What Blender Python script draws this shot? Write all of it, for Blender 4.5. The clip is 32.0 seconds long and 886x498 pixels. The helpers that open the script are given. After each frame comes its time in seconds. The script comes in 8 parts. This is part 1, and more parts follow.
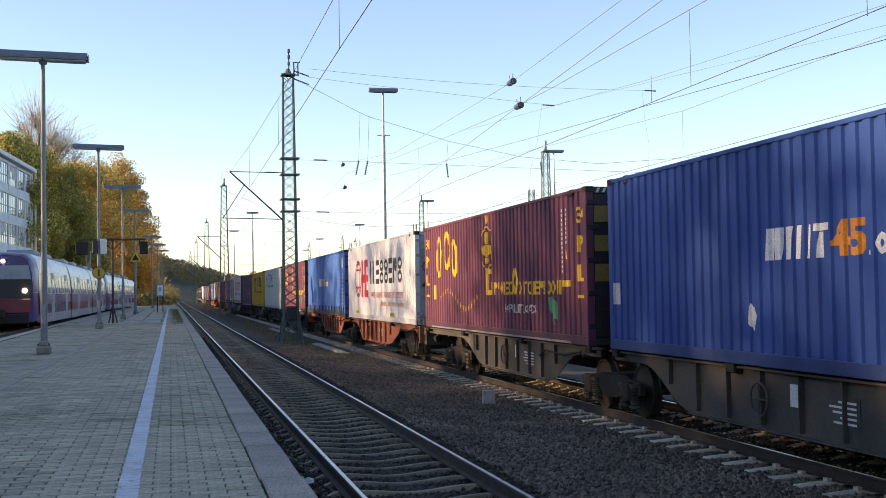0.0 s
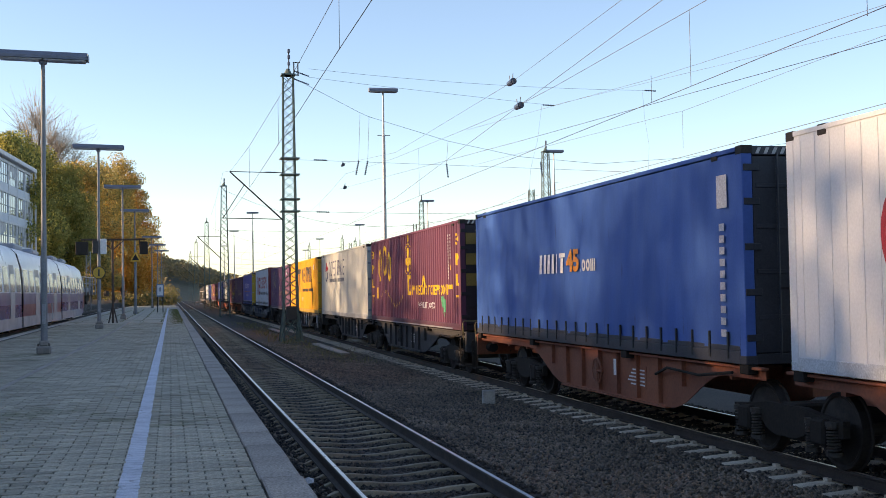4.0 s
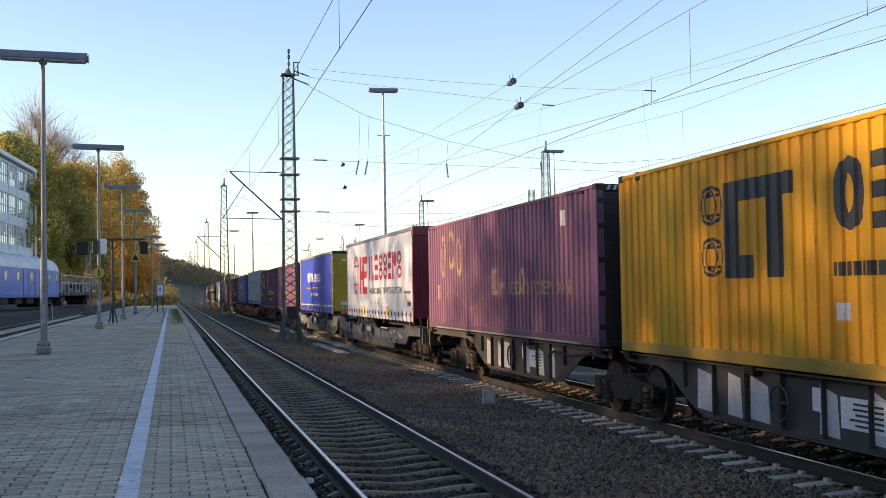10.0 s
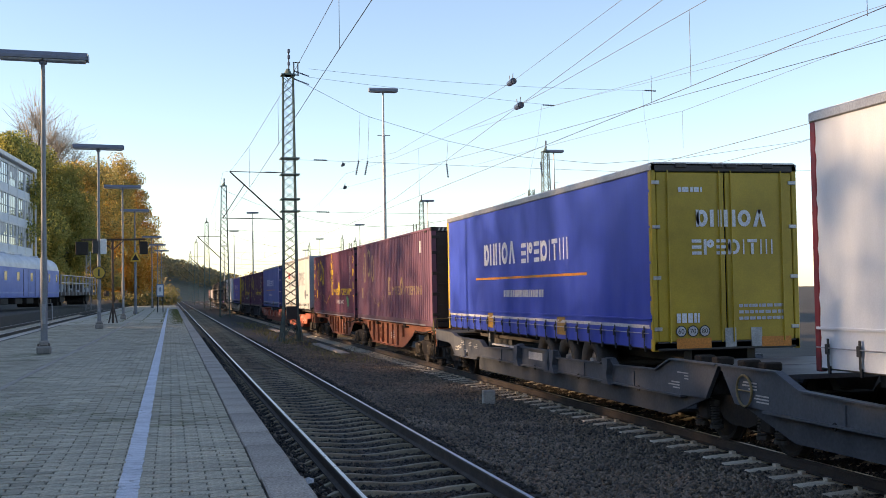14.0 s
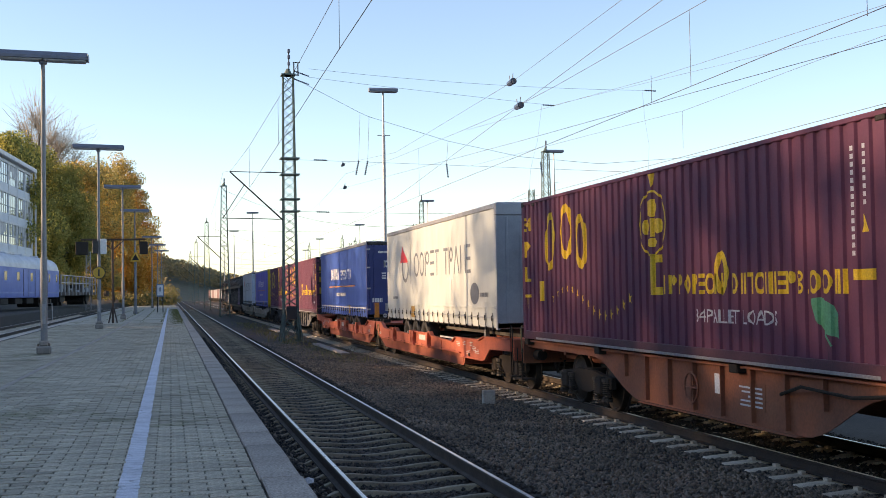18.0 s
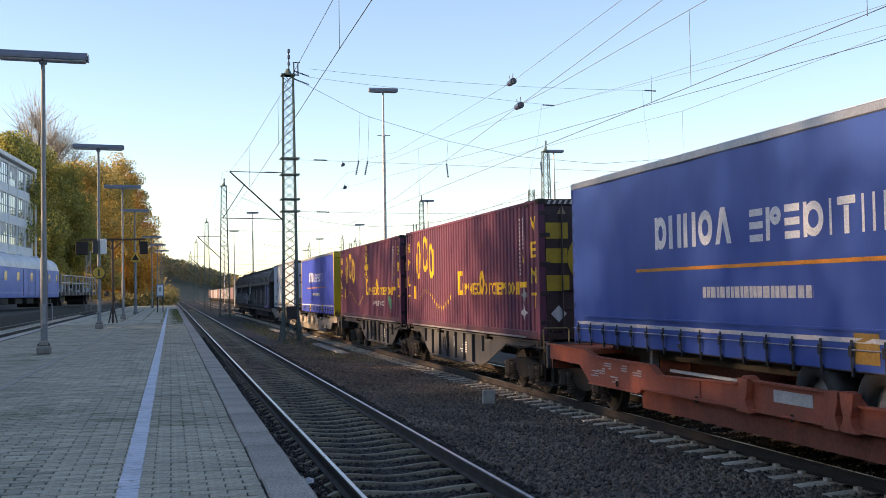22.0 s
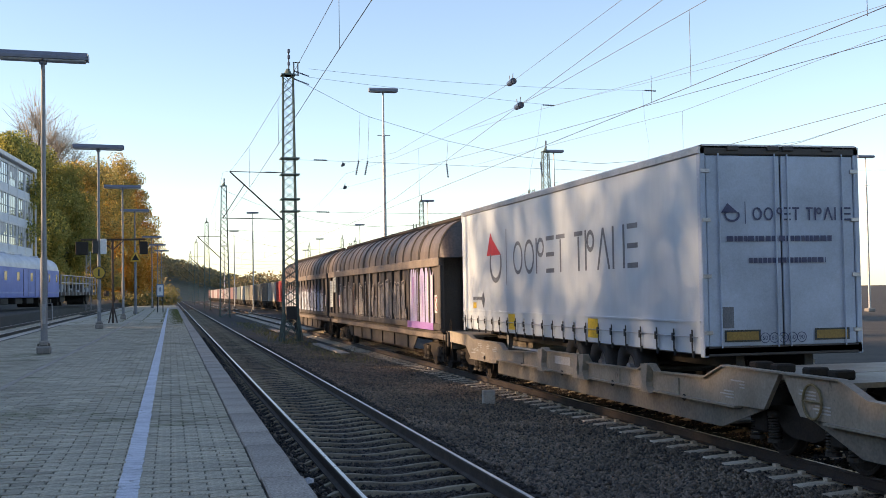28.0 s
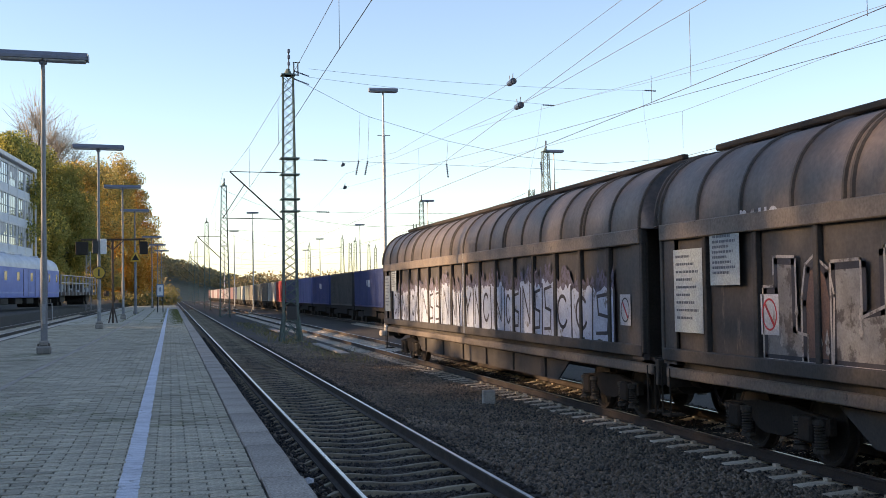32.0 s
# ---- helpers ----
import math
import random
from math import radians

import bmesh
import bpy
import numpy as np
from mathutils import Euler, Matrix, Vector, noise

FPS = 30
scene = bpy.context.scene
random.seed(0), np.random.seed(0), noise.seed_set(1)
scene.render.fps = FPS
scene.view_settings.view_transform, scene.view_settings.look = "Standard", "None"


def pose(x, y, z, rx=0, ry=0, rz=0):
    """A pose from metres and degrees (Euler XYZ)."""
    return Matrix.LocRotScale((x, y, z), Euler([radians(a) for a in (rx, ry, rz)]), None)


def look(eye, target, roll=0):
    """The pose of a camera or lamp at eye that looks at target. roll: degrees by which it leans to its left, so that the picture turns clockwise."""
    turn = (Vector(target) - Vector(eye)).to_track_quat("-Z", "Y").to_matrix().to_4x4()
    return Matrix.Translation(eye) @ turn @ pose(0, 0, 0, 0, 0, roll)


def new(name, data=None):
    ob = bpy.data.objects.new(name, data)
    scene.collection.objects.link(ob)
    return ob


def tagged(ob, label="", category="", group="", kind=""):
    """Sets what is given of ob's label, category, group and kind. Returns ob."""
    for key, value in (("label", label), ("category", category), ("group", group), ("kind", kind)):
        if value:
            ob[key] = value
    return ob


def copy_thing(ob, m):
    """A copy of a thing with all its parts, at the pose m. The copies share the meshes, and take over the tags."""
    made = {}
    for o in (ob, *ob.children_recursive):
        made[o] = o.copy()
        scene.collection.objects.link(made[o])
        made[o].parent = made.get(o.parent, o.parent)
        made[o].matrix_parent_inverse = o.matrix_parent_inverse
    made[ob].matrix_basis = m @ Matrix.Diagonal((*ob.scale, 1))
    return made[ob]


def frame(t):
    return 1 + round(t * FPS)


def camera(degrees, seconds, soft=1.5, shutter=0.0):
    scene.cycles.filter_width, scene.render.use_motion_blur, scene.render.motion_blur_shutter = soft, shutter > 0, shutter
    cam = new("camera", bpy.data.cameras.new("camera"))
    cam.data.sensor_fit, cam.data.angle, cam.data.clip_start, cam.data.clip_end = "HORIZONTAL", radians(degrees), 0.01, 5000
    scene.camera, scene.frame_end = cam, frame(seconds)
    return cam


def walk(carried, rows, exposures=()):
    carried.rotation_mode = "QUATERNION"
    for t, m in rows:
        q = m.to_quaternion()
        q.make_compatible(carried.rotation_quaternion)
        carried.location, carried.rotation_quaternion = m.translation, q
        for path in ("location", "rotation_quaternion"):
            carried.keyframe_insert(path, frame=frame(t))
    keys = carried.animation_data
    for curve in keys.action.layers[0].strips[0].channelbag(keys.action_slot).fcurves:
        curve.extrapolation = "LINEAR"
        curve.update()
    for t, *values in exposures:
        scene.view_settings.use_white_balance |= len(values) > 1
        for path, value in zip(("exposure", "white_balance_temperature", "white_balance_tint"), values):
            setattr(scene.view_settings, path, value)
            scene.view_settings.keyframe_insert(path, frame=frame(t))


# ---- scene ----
# The camera stands still on the platform; z = 0 is the top of the rails beside it.
EYE = (0.0, 0.0, 1.954)
YAW, PITCH, ROLL = radians(13.222), radians(2.0704), -0.942
cam = camera(41.77, 32.0, soft=0.5)
AHEAD = (math.sin(YAW) * math.cos(PITCH), math.cos(YAW) * math.cos(PITCH), math.sin(PITCH))
STAND = look(EYE, [e + 10 * a for e, a in zip(EYE, AHEAD)], ROLL)
walk(cam, [(0.0, STAND), (32.0, STAND)], exposures=[(0.0, 1.62, 10200, 23), (1.5, 1.62, 10200, 23), (3.0, 1.50, 9700, 23), (5.5, 1.62, 10200, 23), (32.0, 1.62, 10200, 23)])

# ---- light: a low autumn sun from the side of the woods, clear sky ----
SUN_ELEVATION, SUN_AZIMUTH = radians(13.0), radians(-80.0)
world = bpy.data.worlds.new("sky")
scene.world = world
world.use_nodes = True
_n = world.node_tree.nodes
_sky = _n.new("ShaderNodeTexSky")
_sky.sky_type, _sky.sun_disc = "NISHITA", False
_sky.sun_elevation, _sky.sun_rotation = SUN_ELEVATION, SUN_AZIMUTH
_sky.air_density, _sky.dust_density, _sky.ozone_density = 0.9, 0.1, 4.5
world.node_tree.links.new(_sky.outputs[0], _n["Background"].inputs[0])
_n["Background"].inputs[1].default_value = 0.133
sun = new("sun", bpy.data.lights.new("sun", "SUN"))
sun.data.energy, sun.data.angle, sun.data.color = 3.0, radians(1.0), (1.0, 0.87, 0.70)
_to = Vector((math.sin(SUN_AZIMUTH) * math.cos(SUN_ELEVATION), math.cos(SUN_AZIMUTH) * math.cos(SUN_ELEVATION), math.sin(SUN_ELEVATION)))
sun.matrix_world = look(_to * 100, (0, 0, 0))


# ---- materials ----
def surface(name, color, rough=0.6, metal=0.0, second=None, blend=0.5, scale=1.5, grain=40.0, grain_mix=0.25, bump=0.2, bump_scale=60.0,
            streak=1.0, spread=0.0, island=False, spec=0.5, worn=None, worn_at=0.62, worn_scale=4.0, see=0.0):
    """A painted, stony or metal surface: two tones in large stains, a fine grain, relief; worn: a third colour in patches.
    streak above 1 stretches the stains downwards; spread: how far pieces differ from one another."""
    m = bpy.data.materials.new(name)
    m.use_nodes = True
    t = m.node_tree
    N, L = t.nodes, t.links
    b = N["Principled BSDF"]
    second = second or tuple(c * 0.62 for c in color)
    where = N.new("ShaderNodeTexCoord")
    place = N.new("ShaderNodeMapping")
    place.inputs["Scale"].default_value = (1, 1, 1 / streak)
    L.new(where.outputs["Object"], place.inputs[0])
    big = N.new("ShaderNodeTexNoise")
    big.inputs["Scale"].default_value, big.inputs["Detail"].default_value, big.inputs["Roughness"].default_value = scale, 6, 0.65
    L.new(place.outputs[0], big.inputs["Vector"])
    ramp = N.new("ShaderNodeMapRange")
    ramp.inputs[1].default_value, ramp.inputs[2].default_value = 0.5 - 0.22, 0.5 + 0.22
    ramp.inputs[4].default_value = blend * 2 if blend < 0.5 else 1.0
    L.new(big.outputs[0], ramp.inputs[0])
    mix = N.new("ShaderNodeMix")
    mix.data_type = "RGBA"
    mix.inputs["A"].default_value, mix.inputs["B"].default_value = (*color, 1), (*second, 1)
    L.new(ramp.outputs[0], mix.inputs["Factor"])
    out = mix.outputs["Result"]
    if worn:
        patch = N.new("ShaderNodeTexNoise")
        patch.inputs["Scale"].default_value, patch.inputs["Detail"].default_value, patch.inputs["Roughness"].default_value = worn_scale, 8, 0.7
        L.new(place.outputs[0], patch.inputs["Vector"])
        cut = N.new("ShaderNodeMapRange")
        cut.inputs[1].default_value, cut.inputs[2].default_value = worn_at, worn_at + 0.06
        L.new(patch.outputs[0], cut.inputs[0])
        over = N.new("ShaderNodeMix")
        over.data_type = "RGBA"
        over.inputs["B"].default_value = (*worn, 1)
        L.new(out, over.inputs["A"])
        L.new(cut.outputs[0], over.inputs["Factor"])
        out = over.outputs["Result"]
    fine = N.new("ShaderNodeTexNoise")
    fine.inputs["Scale"].default_value, fine.inputs["Detail"].default_value = grain, 3
    L.new(where.outputs["Object"], fine.inputs["Vector"])
    tone = N.new("ShaderNodeMapRange")
    tone.inputs[1].default_value, tone.inputs[2].default_value = 0.25, 0.75
    tone.inputs[3].default_value, tone.inputs[4].default_value = 1 - grain_mix, 1 + grain_mix
    L.new(fine.outputs[0], tone.inputs[0])
    value = tone.outputs[0]
    if spread:
        if island:
            r = N.new("ShaderNodeNewGeometry").outputs["Random Per Island"]
        else:
            r = N.new("ShaderNodeObjectInfo").outputs["Random"]
        vary = N.new("ShaderNodeMapRange")
        vary.inputs[3].default_value, vary.inputs[4].default_value = 1 - spread, 1 + spread
        L.new(r, vary.inputs[0])
        times = N.new("ShaderNodeMath")
        times.operation = "MULTIPLY"
        L.new(value, times.inputs[0])
        L.new(vary.outputs[0], times.inputs[1])
        value = times.outputs[0]
    scaled = N.new("ShaderNodeVectorMath")
    scaled.operation = "SCALE"
    L.new(out, scaled.inputs[0])
    L.new(value, scaled.inputs["Scale"])
    L.new(scaled.outputs[0], b.inputs["Base Color"])
    b.inputs["Roughness"].default_value, b.inputs["Metallic"].default_value = rough, metal
    b.inputs["Specular IOR Level"].default_value = spec
    if see:
        b.inputs["Transmission Weight"].default_value = see
    rr = N.new("ShaderNodeMapRange")
    rr.inputs[3].default_value, rr.inputs[4].default_value = max(0.02, rough - 0.12), min(1, rough + 0.12)
    L.new(big.outputs[0], rr.inputs[0])
    L.new(rr.outputs[0], b.inputs["Roughness"])
    if bump:
        rel = N.new("ShaderNodeTexNoise")
        rel.inputs["Scale"].default_value, rel.inputs["Detail"].default_value = bump_scale, 4
        L.new(where.outputs["Object"], rel.inputs["Vector"])
        bp = N.new("ShaderNodeBump")
        bp.inputs["Strength"].default_value, bp.inputs["Distance"].default_value = bump, 0.01
        L.new(rel.outputs[0], bp.inputs["Height"])
        L.new(bp.outputs[0], b.inputs["Normal"])
    return m


def leafy(name, colors, island=True):
    """Leaves in several tones, piece by piece, letting some light through."""
    m = bpy.data.materials.new(name)
    m.use_nodes = True
    N, L = m.node_tree.nodes, m.node_tree.links
    b = N["Principled BSDF"]
    ramp = N.new("ShaderNodeValToRGB")
    ramp.color_ramp.interpolation = "LINEAR"
    while len(ramp.color_ramp.elements) < len(colors):
        ramp.color_ramp.elements.new(0.5)
    for i, c in enumerate(colors):
        ramp.color_ramp.elements[i].position = i / (len(colors) - 1)
        ramp.color_ramp.elements[i].color = (*c, 1)
    L.new(N.new("ShaderNodeNewGeometry").outputs["Random Per Island"], ramp.inputs[0])
    L.new(ramp.outputs[0], b.inputs["Base Color"])
    b.inputs["Roughness"].default_value = 0.65
    thin = N.new("ShaderNodeBsdfTranslucent")
    L.new(ramp.outputs[0], thin.inputs[0])
    both = N.new("ShaderNodeMixShader")
    both.inputs[0].default_value = 0.4
    L.new(b.outputs[0], both.inputs[1])
    L.new(thin.outputs[0], both.inputs[2])
    L.new(both.outputs[0], N["Material Output"].inputs["Surface"])
    return m


def glow(name, color, strength):
    m = bpy.data.materials.new(name)
    m.use_nodes = True
    b = m.node_tree.nodes["Principled BSDF"]
    b.inputs["Base Color"].default_value = (*color, 1)
    b.inputs["Emission Color"].default_value = (*color, 1)
    b.inputs["Emission Strength"].default_value = strength
    return m


# ---- mesh building ----
class Shape:
    """Gathers vertices and faces of one mesh."""

    def __init__(self):
        self.v, self.f = [], []

    def add(self, points, faces):
        k = len(self.v)
        self.v += [tuple(p) for p in points]
        self.f += [tuple(k + i for i in f) for f in faces]
        return self

    def box(self, x0, x1, y0, y1, z0, z1, bevel=0.0):
        if bevel:
            c = bevel
            pts, idx = [], {}
            for a, x, sx in ((0, x0, 1), (1, x1, -1)):
                for b, y, sy in ((0, y0, 1), (1, y1, -1)):
                    for d, z, sz in ((0, z0, 1), (1, z1, -1)):
                        idx[a, b, d] = len(pts)
                        pts += [(x, y + sy * c, z + sz * c), (x + sx * c, y, z + sz * c), (x + sx * c, y + sy * c, z)]
            f = []
            I = lambda a, b, d, k: idx[a, b, d] + k
            for s in (0, 1):
                f += [(I(s, 0, 0, 0), I(s, 1, 0, 0), I(s, 1, 1, 0), I(s, 0, 1, 0))[::1 if not s else -1][::-1]]
                f += [(I(0, s, 0, 1), I(1, s, 0, 1), I(1, s, 1, 1), I(0, s, 1, 1))[::1 if not s else -1]]
                f += [(I(0, 0, s, 2), I(1, 0, s, 2), I(1, 1, s, 2), I(0, 1, s, 2))[::-1 if not s else 1]]
            for b in (0, 1):
                for d in (0, 1):
                    f.append((I(0, b, d, 1), I(1, b, d, 1), I(1, b, d, 2), I(0, b, d, 2)))
                    f.append((I(b, 0, d, 0), I(b, 1, d, 0), I(b, 1, d, 2), I(b, 0, d, 2)))
                    f.append((I(b, d, 0, 0), I(b, d, 1, 0), I(b, d, 1, 1), I(b, d, 0, 1)))
            for key in idx:
                f.append((idx[key], idx[key] + 1, idx[key] + 2))
            return self.add(pts, f)
        return self.add([(x0, y0, z0), (x1, y0, z0), (x1, y1, z0), (x0, y1, z0), (x0, y0, z1), (x1, y0, z1), (x1, y1, z1), (x0, y1, z1)],
                        [(3, 2, 1, 0), (4, 5, 6, 7), (0, 1, 5, 4), (1, 2, 6, 5), (2, 3, 7, 6), (3, 0, 4, 7)])

    def tube(self, p, q, r, n=8, r2=None, caps=True):
        p, q = Vector(p), Vector(q)
        r2 = r if r2 is None else r2
        d = (q - p)
        u = d.orthogonal().normalized()
        w = d.normalized().cross(u)
        ring = [u * math.cos(2 * math.pi * i / n) + w * math.sin(2 * math.pi * i / n) for i in range(n)]
        faces = [(i, (i + 1) % n, n + (i + 1) % n, n + i) for i in range(n)]
        if caps:
            faces += [tuple(range(n))[::-1], tuple(range(n, 2 * n))]
        return self.add([p + a * r for a in ring] + [q + a * r2 for a in ring], faces)

    def path(self, points, r, n=6):
        P = [Vector(p) for p in points]
        rows = []
        u = (P[1] - P[0]).orthogonal().normalized()
        for i, p in enumerate(P):
            d = (P[min(i + 1, len(P) - 1)] - P[max(i - 1, 0)]).normalized()
            u = (u - d * u.dot(d)).normalized()
            w = d.cross(u)
            rows.append([p + (u * math.cos(2 * math.pi * k / n) + w * math.sin(2 * math.pi * k / n)) * r for k in range(n)])
        faces = [(j * n + i, j * n + (i + 1) % n, (j + 1) * n + (i + 1) % n, (j + 1) * n + i) for j in range(len(P) - 1) for i in range(n)]
        faces += [tuple(range(n))[::-1], tuple(range((len(P) - 1) * n, len(P) * n))]
        return self.add([p for row in rows for p in row], faces)

    def prism(self, outline, axis, a, b):
        """A closed outline, pulled along axis ('x', 'y', 'z') from a to b. The outline gives the two other axes in order."""
        put = {"x": lambda u, w, s: (s, u, w), "y": lambda u, w, s: (u, s, w), "z": lambda u, w, s: (u, w, s)}[axis]
        n = len(outline)
        pts = [put(u, w, a) for u, w in outline] + [put(u, w, b) for u, w in outline]
        return self.add(pts, [(i, (i + 1) % n, n + (i + 1) % n, n + i) for i in range(n)] + [tuple(range(n))[::-1], tuple(range(n, 2 * n))])

    def sheet(self, rows):
        """A sheet through rows of points."""
        n = len(rows[0])
        return self.add([p for r in rows for p in r], [(j * n + i, j * n + i + 1, (j + 1) * n + i + 1, (j + 1) * n + i) for j in range(len(rows) - 1) for i in range(n - 1)])

    def ring(self, c, axis, r, thick, n=20, m=6):
        """A torus round c, lying across axis."""
        pts, faces = [], []
        for i in range(n):
            a = 2 * math.pi * i / n
            for j in range(m):
                b = 2 * math.pi * j / m
                rr, h = r + thick * math.cos(b), thick * math.sin(b)
                u, w = rr * math.cos(a), rr * math.sin(a)
                pts.append({"x": (c[0] + h, c[1] + u, c[2] + w), "y": (c[0] + u, c[1] + h, c[2] + w), "z": (c[0] + u, c[1] + w, c[2] + h)}[axis])
        for i in range(n):
            for j in range(m):
                faces.append((i * m + j, ((i + 1) % n) * m + j, ((i + 1) % n) * m + (j + 1) % m, i * m + (j + 1) % m))
        return self.add(pts, faces)

    def mesh(self, name, smooth=False, fix=True):
        me = bpy.data.meshes.new(name)
        me.from_pydata(self.v, [], self.f)
        if fix:
            bm = bmesh.new()
            bm.from_mesh(me)
            bmesh.ops.recalc_face_normals(bm, faces=bm.faces)
            bm.to_mesh(me)
            bm.free()
        if smooth:
            me.polygons.foreach_set("use_smooth", [True] * len(me.polygons))
            me.update()
        return me


def part(name, shape, material, parent=None, label="", smooth=False, fix=True):
    """Links one mesh object, under a thing or a part."""
    me = shape if isinstance(shape, bpy.types.Mesh) else shape.mesh(name, smooth, fix)
    if material and not me.materials:
        me.materials.append(material)
    ob = new(name, me)
    if parent:
        ob.parent = parent
    if label:
        ob["label"] = label
    return ob


def thing(name, label, category, m=None, group="", kind=""):
    ob = new(name)
    ob.empty_display_size = 0.2
    if m is not None:
        ob.matrix_basis = m
    return tagged(ob, label, category, group, kind)


def box(*a, bevel=0.0):
    return Shape().box(*a, bevel=bevel)

# ---- palette ----
BALLAST = surface("ballast", (0.034, 0.025, 0.019), 0.9, second=(0.018, 0.0135, 0.0105), scale=0.6, grain=25, grain_mix=0.5, bump=1.0, bump_scale=22)
STONES = surface("ballast stones", (0.19, 0.142, 0.104), 0.6, second=(0.05, 0.037, 0.027), scale=0.5, grain=60, grain_mix=0.3, bump=0.3, spread=0.85, island=True)
STONES_DARK = surface("oily ballast stones", (0.045, 0.032, 0.0235), 0.75, second=(0.018, 0.0135, 0.010), scale=0.5, grain=60, grain_mix=0.3, bump=0.3, spread=0.85, island=True)
EARTH = surface("earth with dry grass", (0.12, 0.10, 0.065), 0.95, second=(0.07, 0.075, 0.035), scale=0.25, grain=12, grain_mix=0.4, bump=0.6, bump_scale=15)
PAVER = surface("paving blocks", (0.49, 0.425, 0.315), 0.85, second=(0.31, 0.27, 0.20), scale=0.7, grain=70, grain_mix=0.4, bump=0.6, bump_scale=90, spread=0.18)
PAVERS = surface("paving blocks afar", (0.49, 0.425, 0.315), 0.85, second=(0.31, 0.27, 0.20), worn=(0.22, 0.205, 0.125), worn_at=0.58, worn_scale=0.45, scale=0.7, grain=70, grain_mix=0.4, bump=0.6, bump_scale=90, spread=0.18, island=True)
JOINT = surface("dark joint sand", (0.035, 0.03, 0.025), 0.95, second=(0.02, 0.022, 0.014), scale=2)
EDGE_STONE = surface("platform edge concrete", (0.40, 0.34, 0.285), 0.85, second=(0.25, 0.21, 0.175), scale=1.2, grain=55, grain_mix=0.5, bump=0.6, spread=0.12)
EDGE_PALE = surface("pale worn concrete slab", (0.56, 0.49, 0.41), 0.85, second=(0.34, 0.295, 0.245), scale=1.2, grain=55, grain_mix=0.4, bump=0.6, spread=0.15)
LINE_PAINT = surface("worn white line", (0.62, 0.66, 0.72), 0.7, second=(0.45, 0.48, 0.53), scale=2, grain=80, worn=(0.24, 0.23, 0.23), worn_at=0.6, worn_scale=6)
RAIL = surface("rail steel", (0.06, 0.044, 0.036), 0.75, metal=0.2, second=(0.035, 0.027, 0.024), scale=3)
RAIL_HEAD = surface("polished rail head", (0.56, 0.55, 0.56), 0.3, metal=1.0, second=(0.5, 0.5, 0.5), scale=4, bump=0.05)
SLEEPER_STEEL = surface("weathered trough sleeper", (0.36, 0.30, 0.21), 0.75, second=(0.17, 0.13, 0.09), scale=1.8, grain=50, bump=0.4, spread=0.25)
SLEEPER = surface("concrete sleeper", (0.74, 0.64, 0.51), 0.85, second=(0.30, 0.245, 0.19), scale=2.2, grain=60, bump=0.4, spread=0.2)
MAST_GREEN = surface("weathered green mast paint", (0.10, 0.17, 0.15), 0.65, second=(0.07, 0.09, 0.08), scale=2, worn=(0.12, 0.08, 0.06), worn_at=0.64)
GALV = surface("galvanised steel", (0.36, 0.38, 0.40), 0.5, metal=0.6, second=(0.25, 0.27, 0.29), scale=5)
POST_PAINT = surface("grey-green lamp post paint", (0.22, 0.235, 0.25), 0.55, second=(0.15, 0.165, 0.17), scale=3)
LAMP_CASE = surface("grey-blue lamp housing", (0.17, 0.20, 0.26), 0.5, second=(0.11, 0.13, 0.17), scale=4)
LAMP_GLASS = surface("lamp diffuser", (0.42, 0.44, 0.46), 0.35, second=(0.3, 0.31, 0.33), scale=4)
CONCRETE = surface("grey concrete", (0.32, 0.285, 0.25), 0.9, second=(0.2, 0.195, 0.18), scale=2, grain=50, bump=0.4)
DARK_STEEL = surface("dark steel", (0.022, 0.02, 0.02), 0.7, spec=0.2, second=(0.045, 0.036, 0.03), scale=3)
RUSTY = surface("rusty steel", (0.09, 0.055, 0.04), 0.8, second=(0.05, 0.036, 0.03), scale=4)
WIRE = surface("contact wire copper", (0.17, 0.175, 0.19), 0.5, metal=0.4, bump=0)
INSULATOR = surface("brown-blue insulator glaze", (0.05, 0.07, 0.12), 0.25, bump=0)
BLACK = surface("black rubber", (0.02, 0.02, 0.021), 0.75, second=(0.03, 0.03, 0.03), scale=5)
GREY_BLUE = surface("grey-blue sheet metal", (0.25, 0.30, 0.36), 0.5)
WHITE = surface("white paint", (0.72, 0.73, 0.74), 0.5, second=(0.6, 0.6, 0.6), scale=3)
YELLOW = surface("yellow marking paint", (0.72, 0.47, 0.03), 0.5, second=(0.6, 0.36, 0.03), scale=4)
ORANGE_SIGN = surface("yellow-orange sign", (0.75, 0.42, 0.05), 0.5)
PALE_RAIL = surface("pale grey paint", (0.5, 0.49, 0.47), 0.6, second=(0.36, 0.35, 0.33), scale=5)
BLACK_PAINT = surface("black paint", (0.022, 0.022, 0.025), 0.5, second=(0.03, 0.03, 0.03))

# ---- ground and tracks ----
T1, T2, T3, T0 = 2.54, 8.575, 14.85, -7.35
Z2 = -0.25
Z0 = 0.52   # the track on the platform's other side
RAILS_FROM, RAILS_TO = -130.0, 900.0


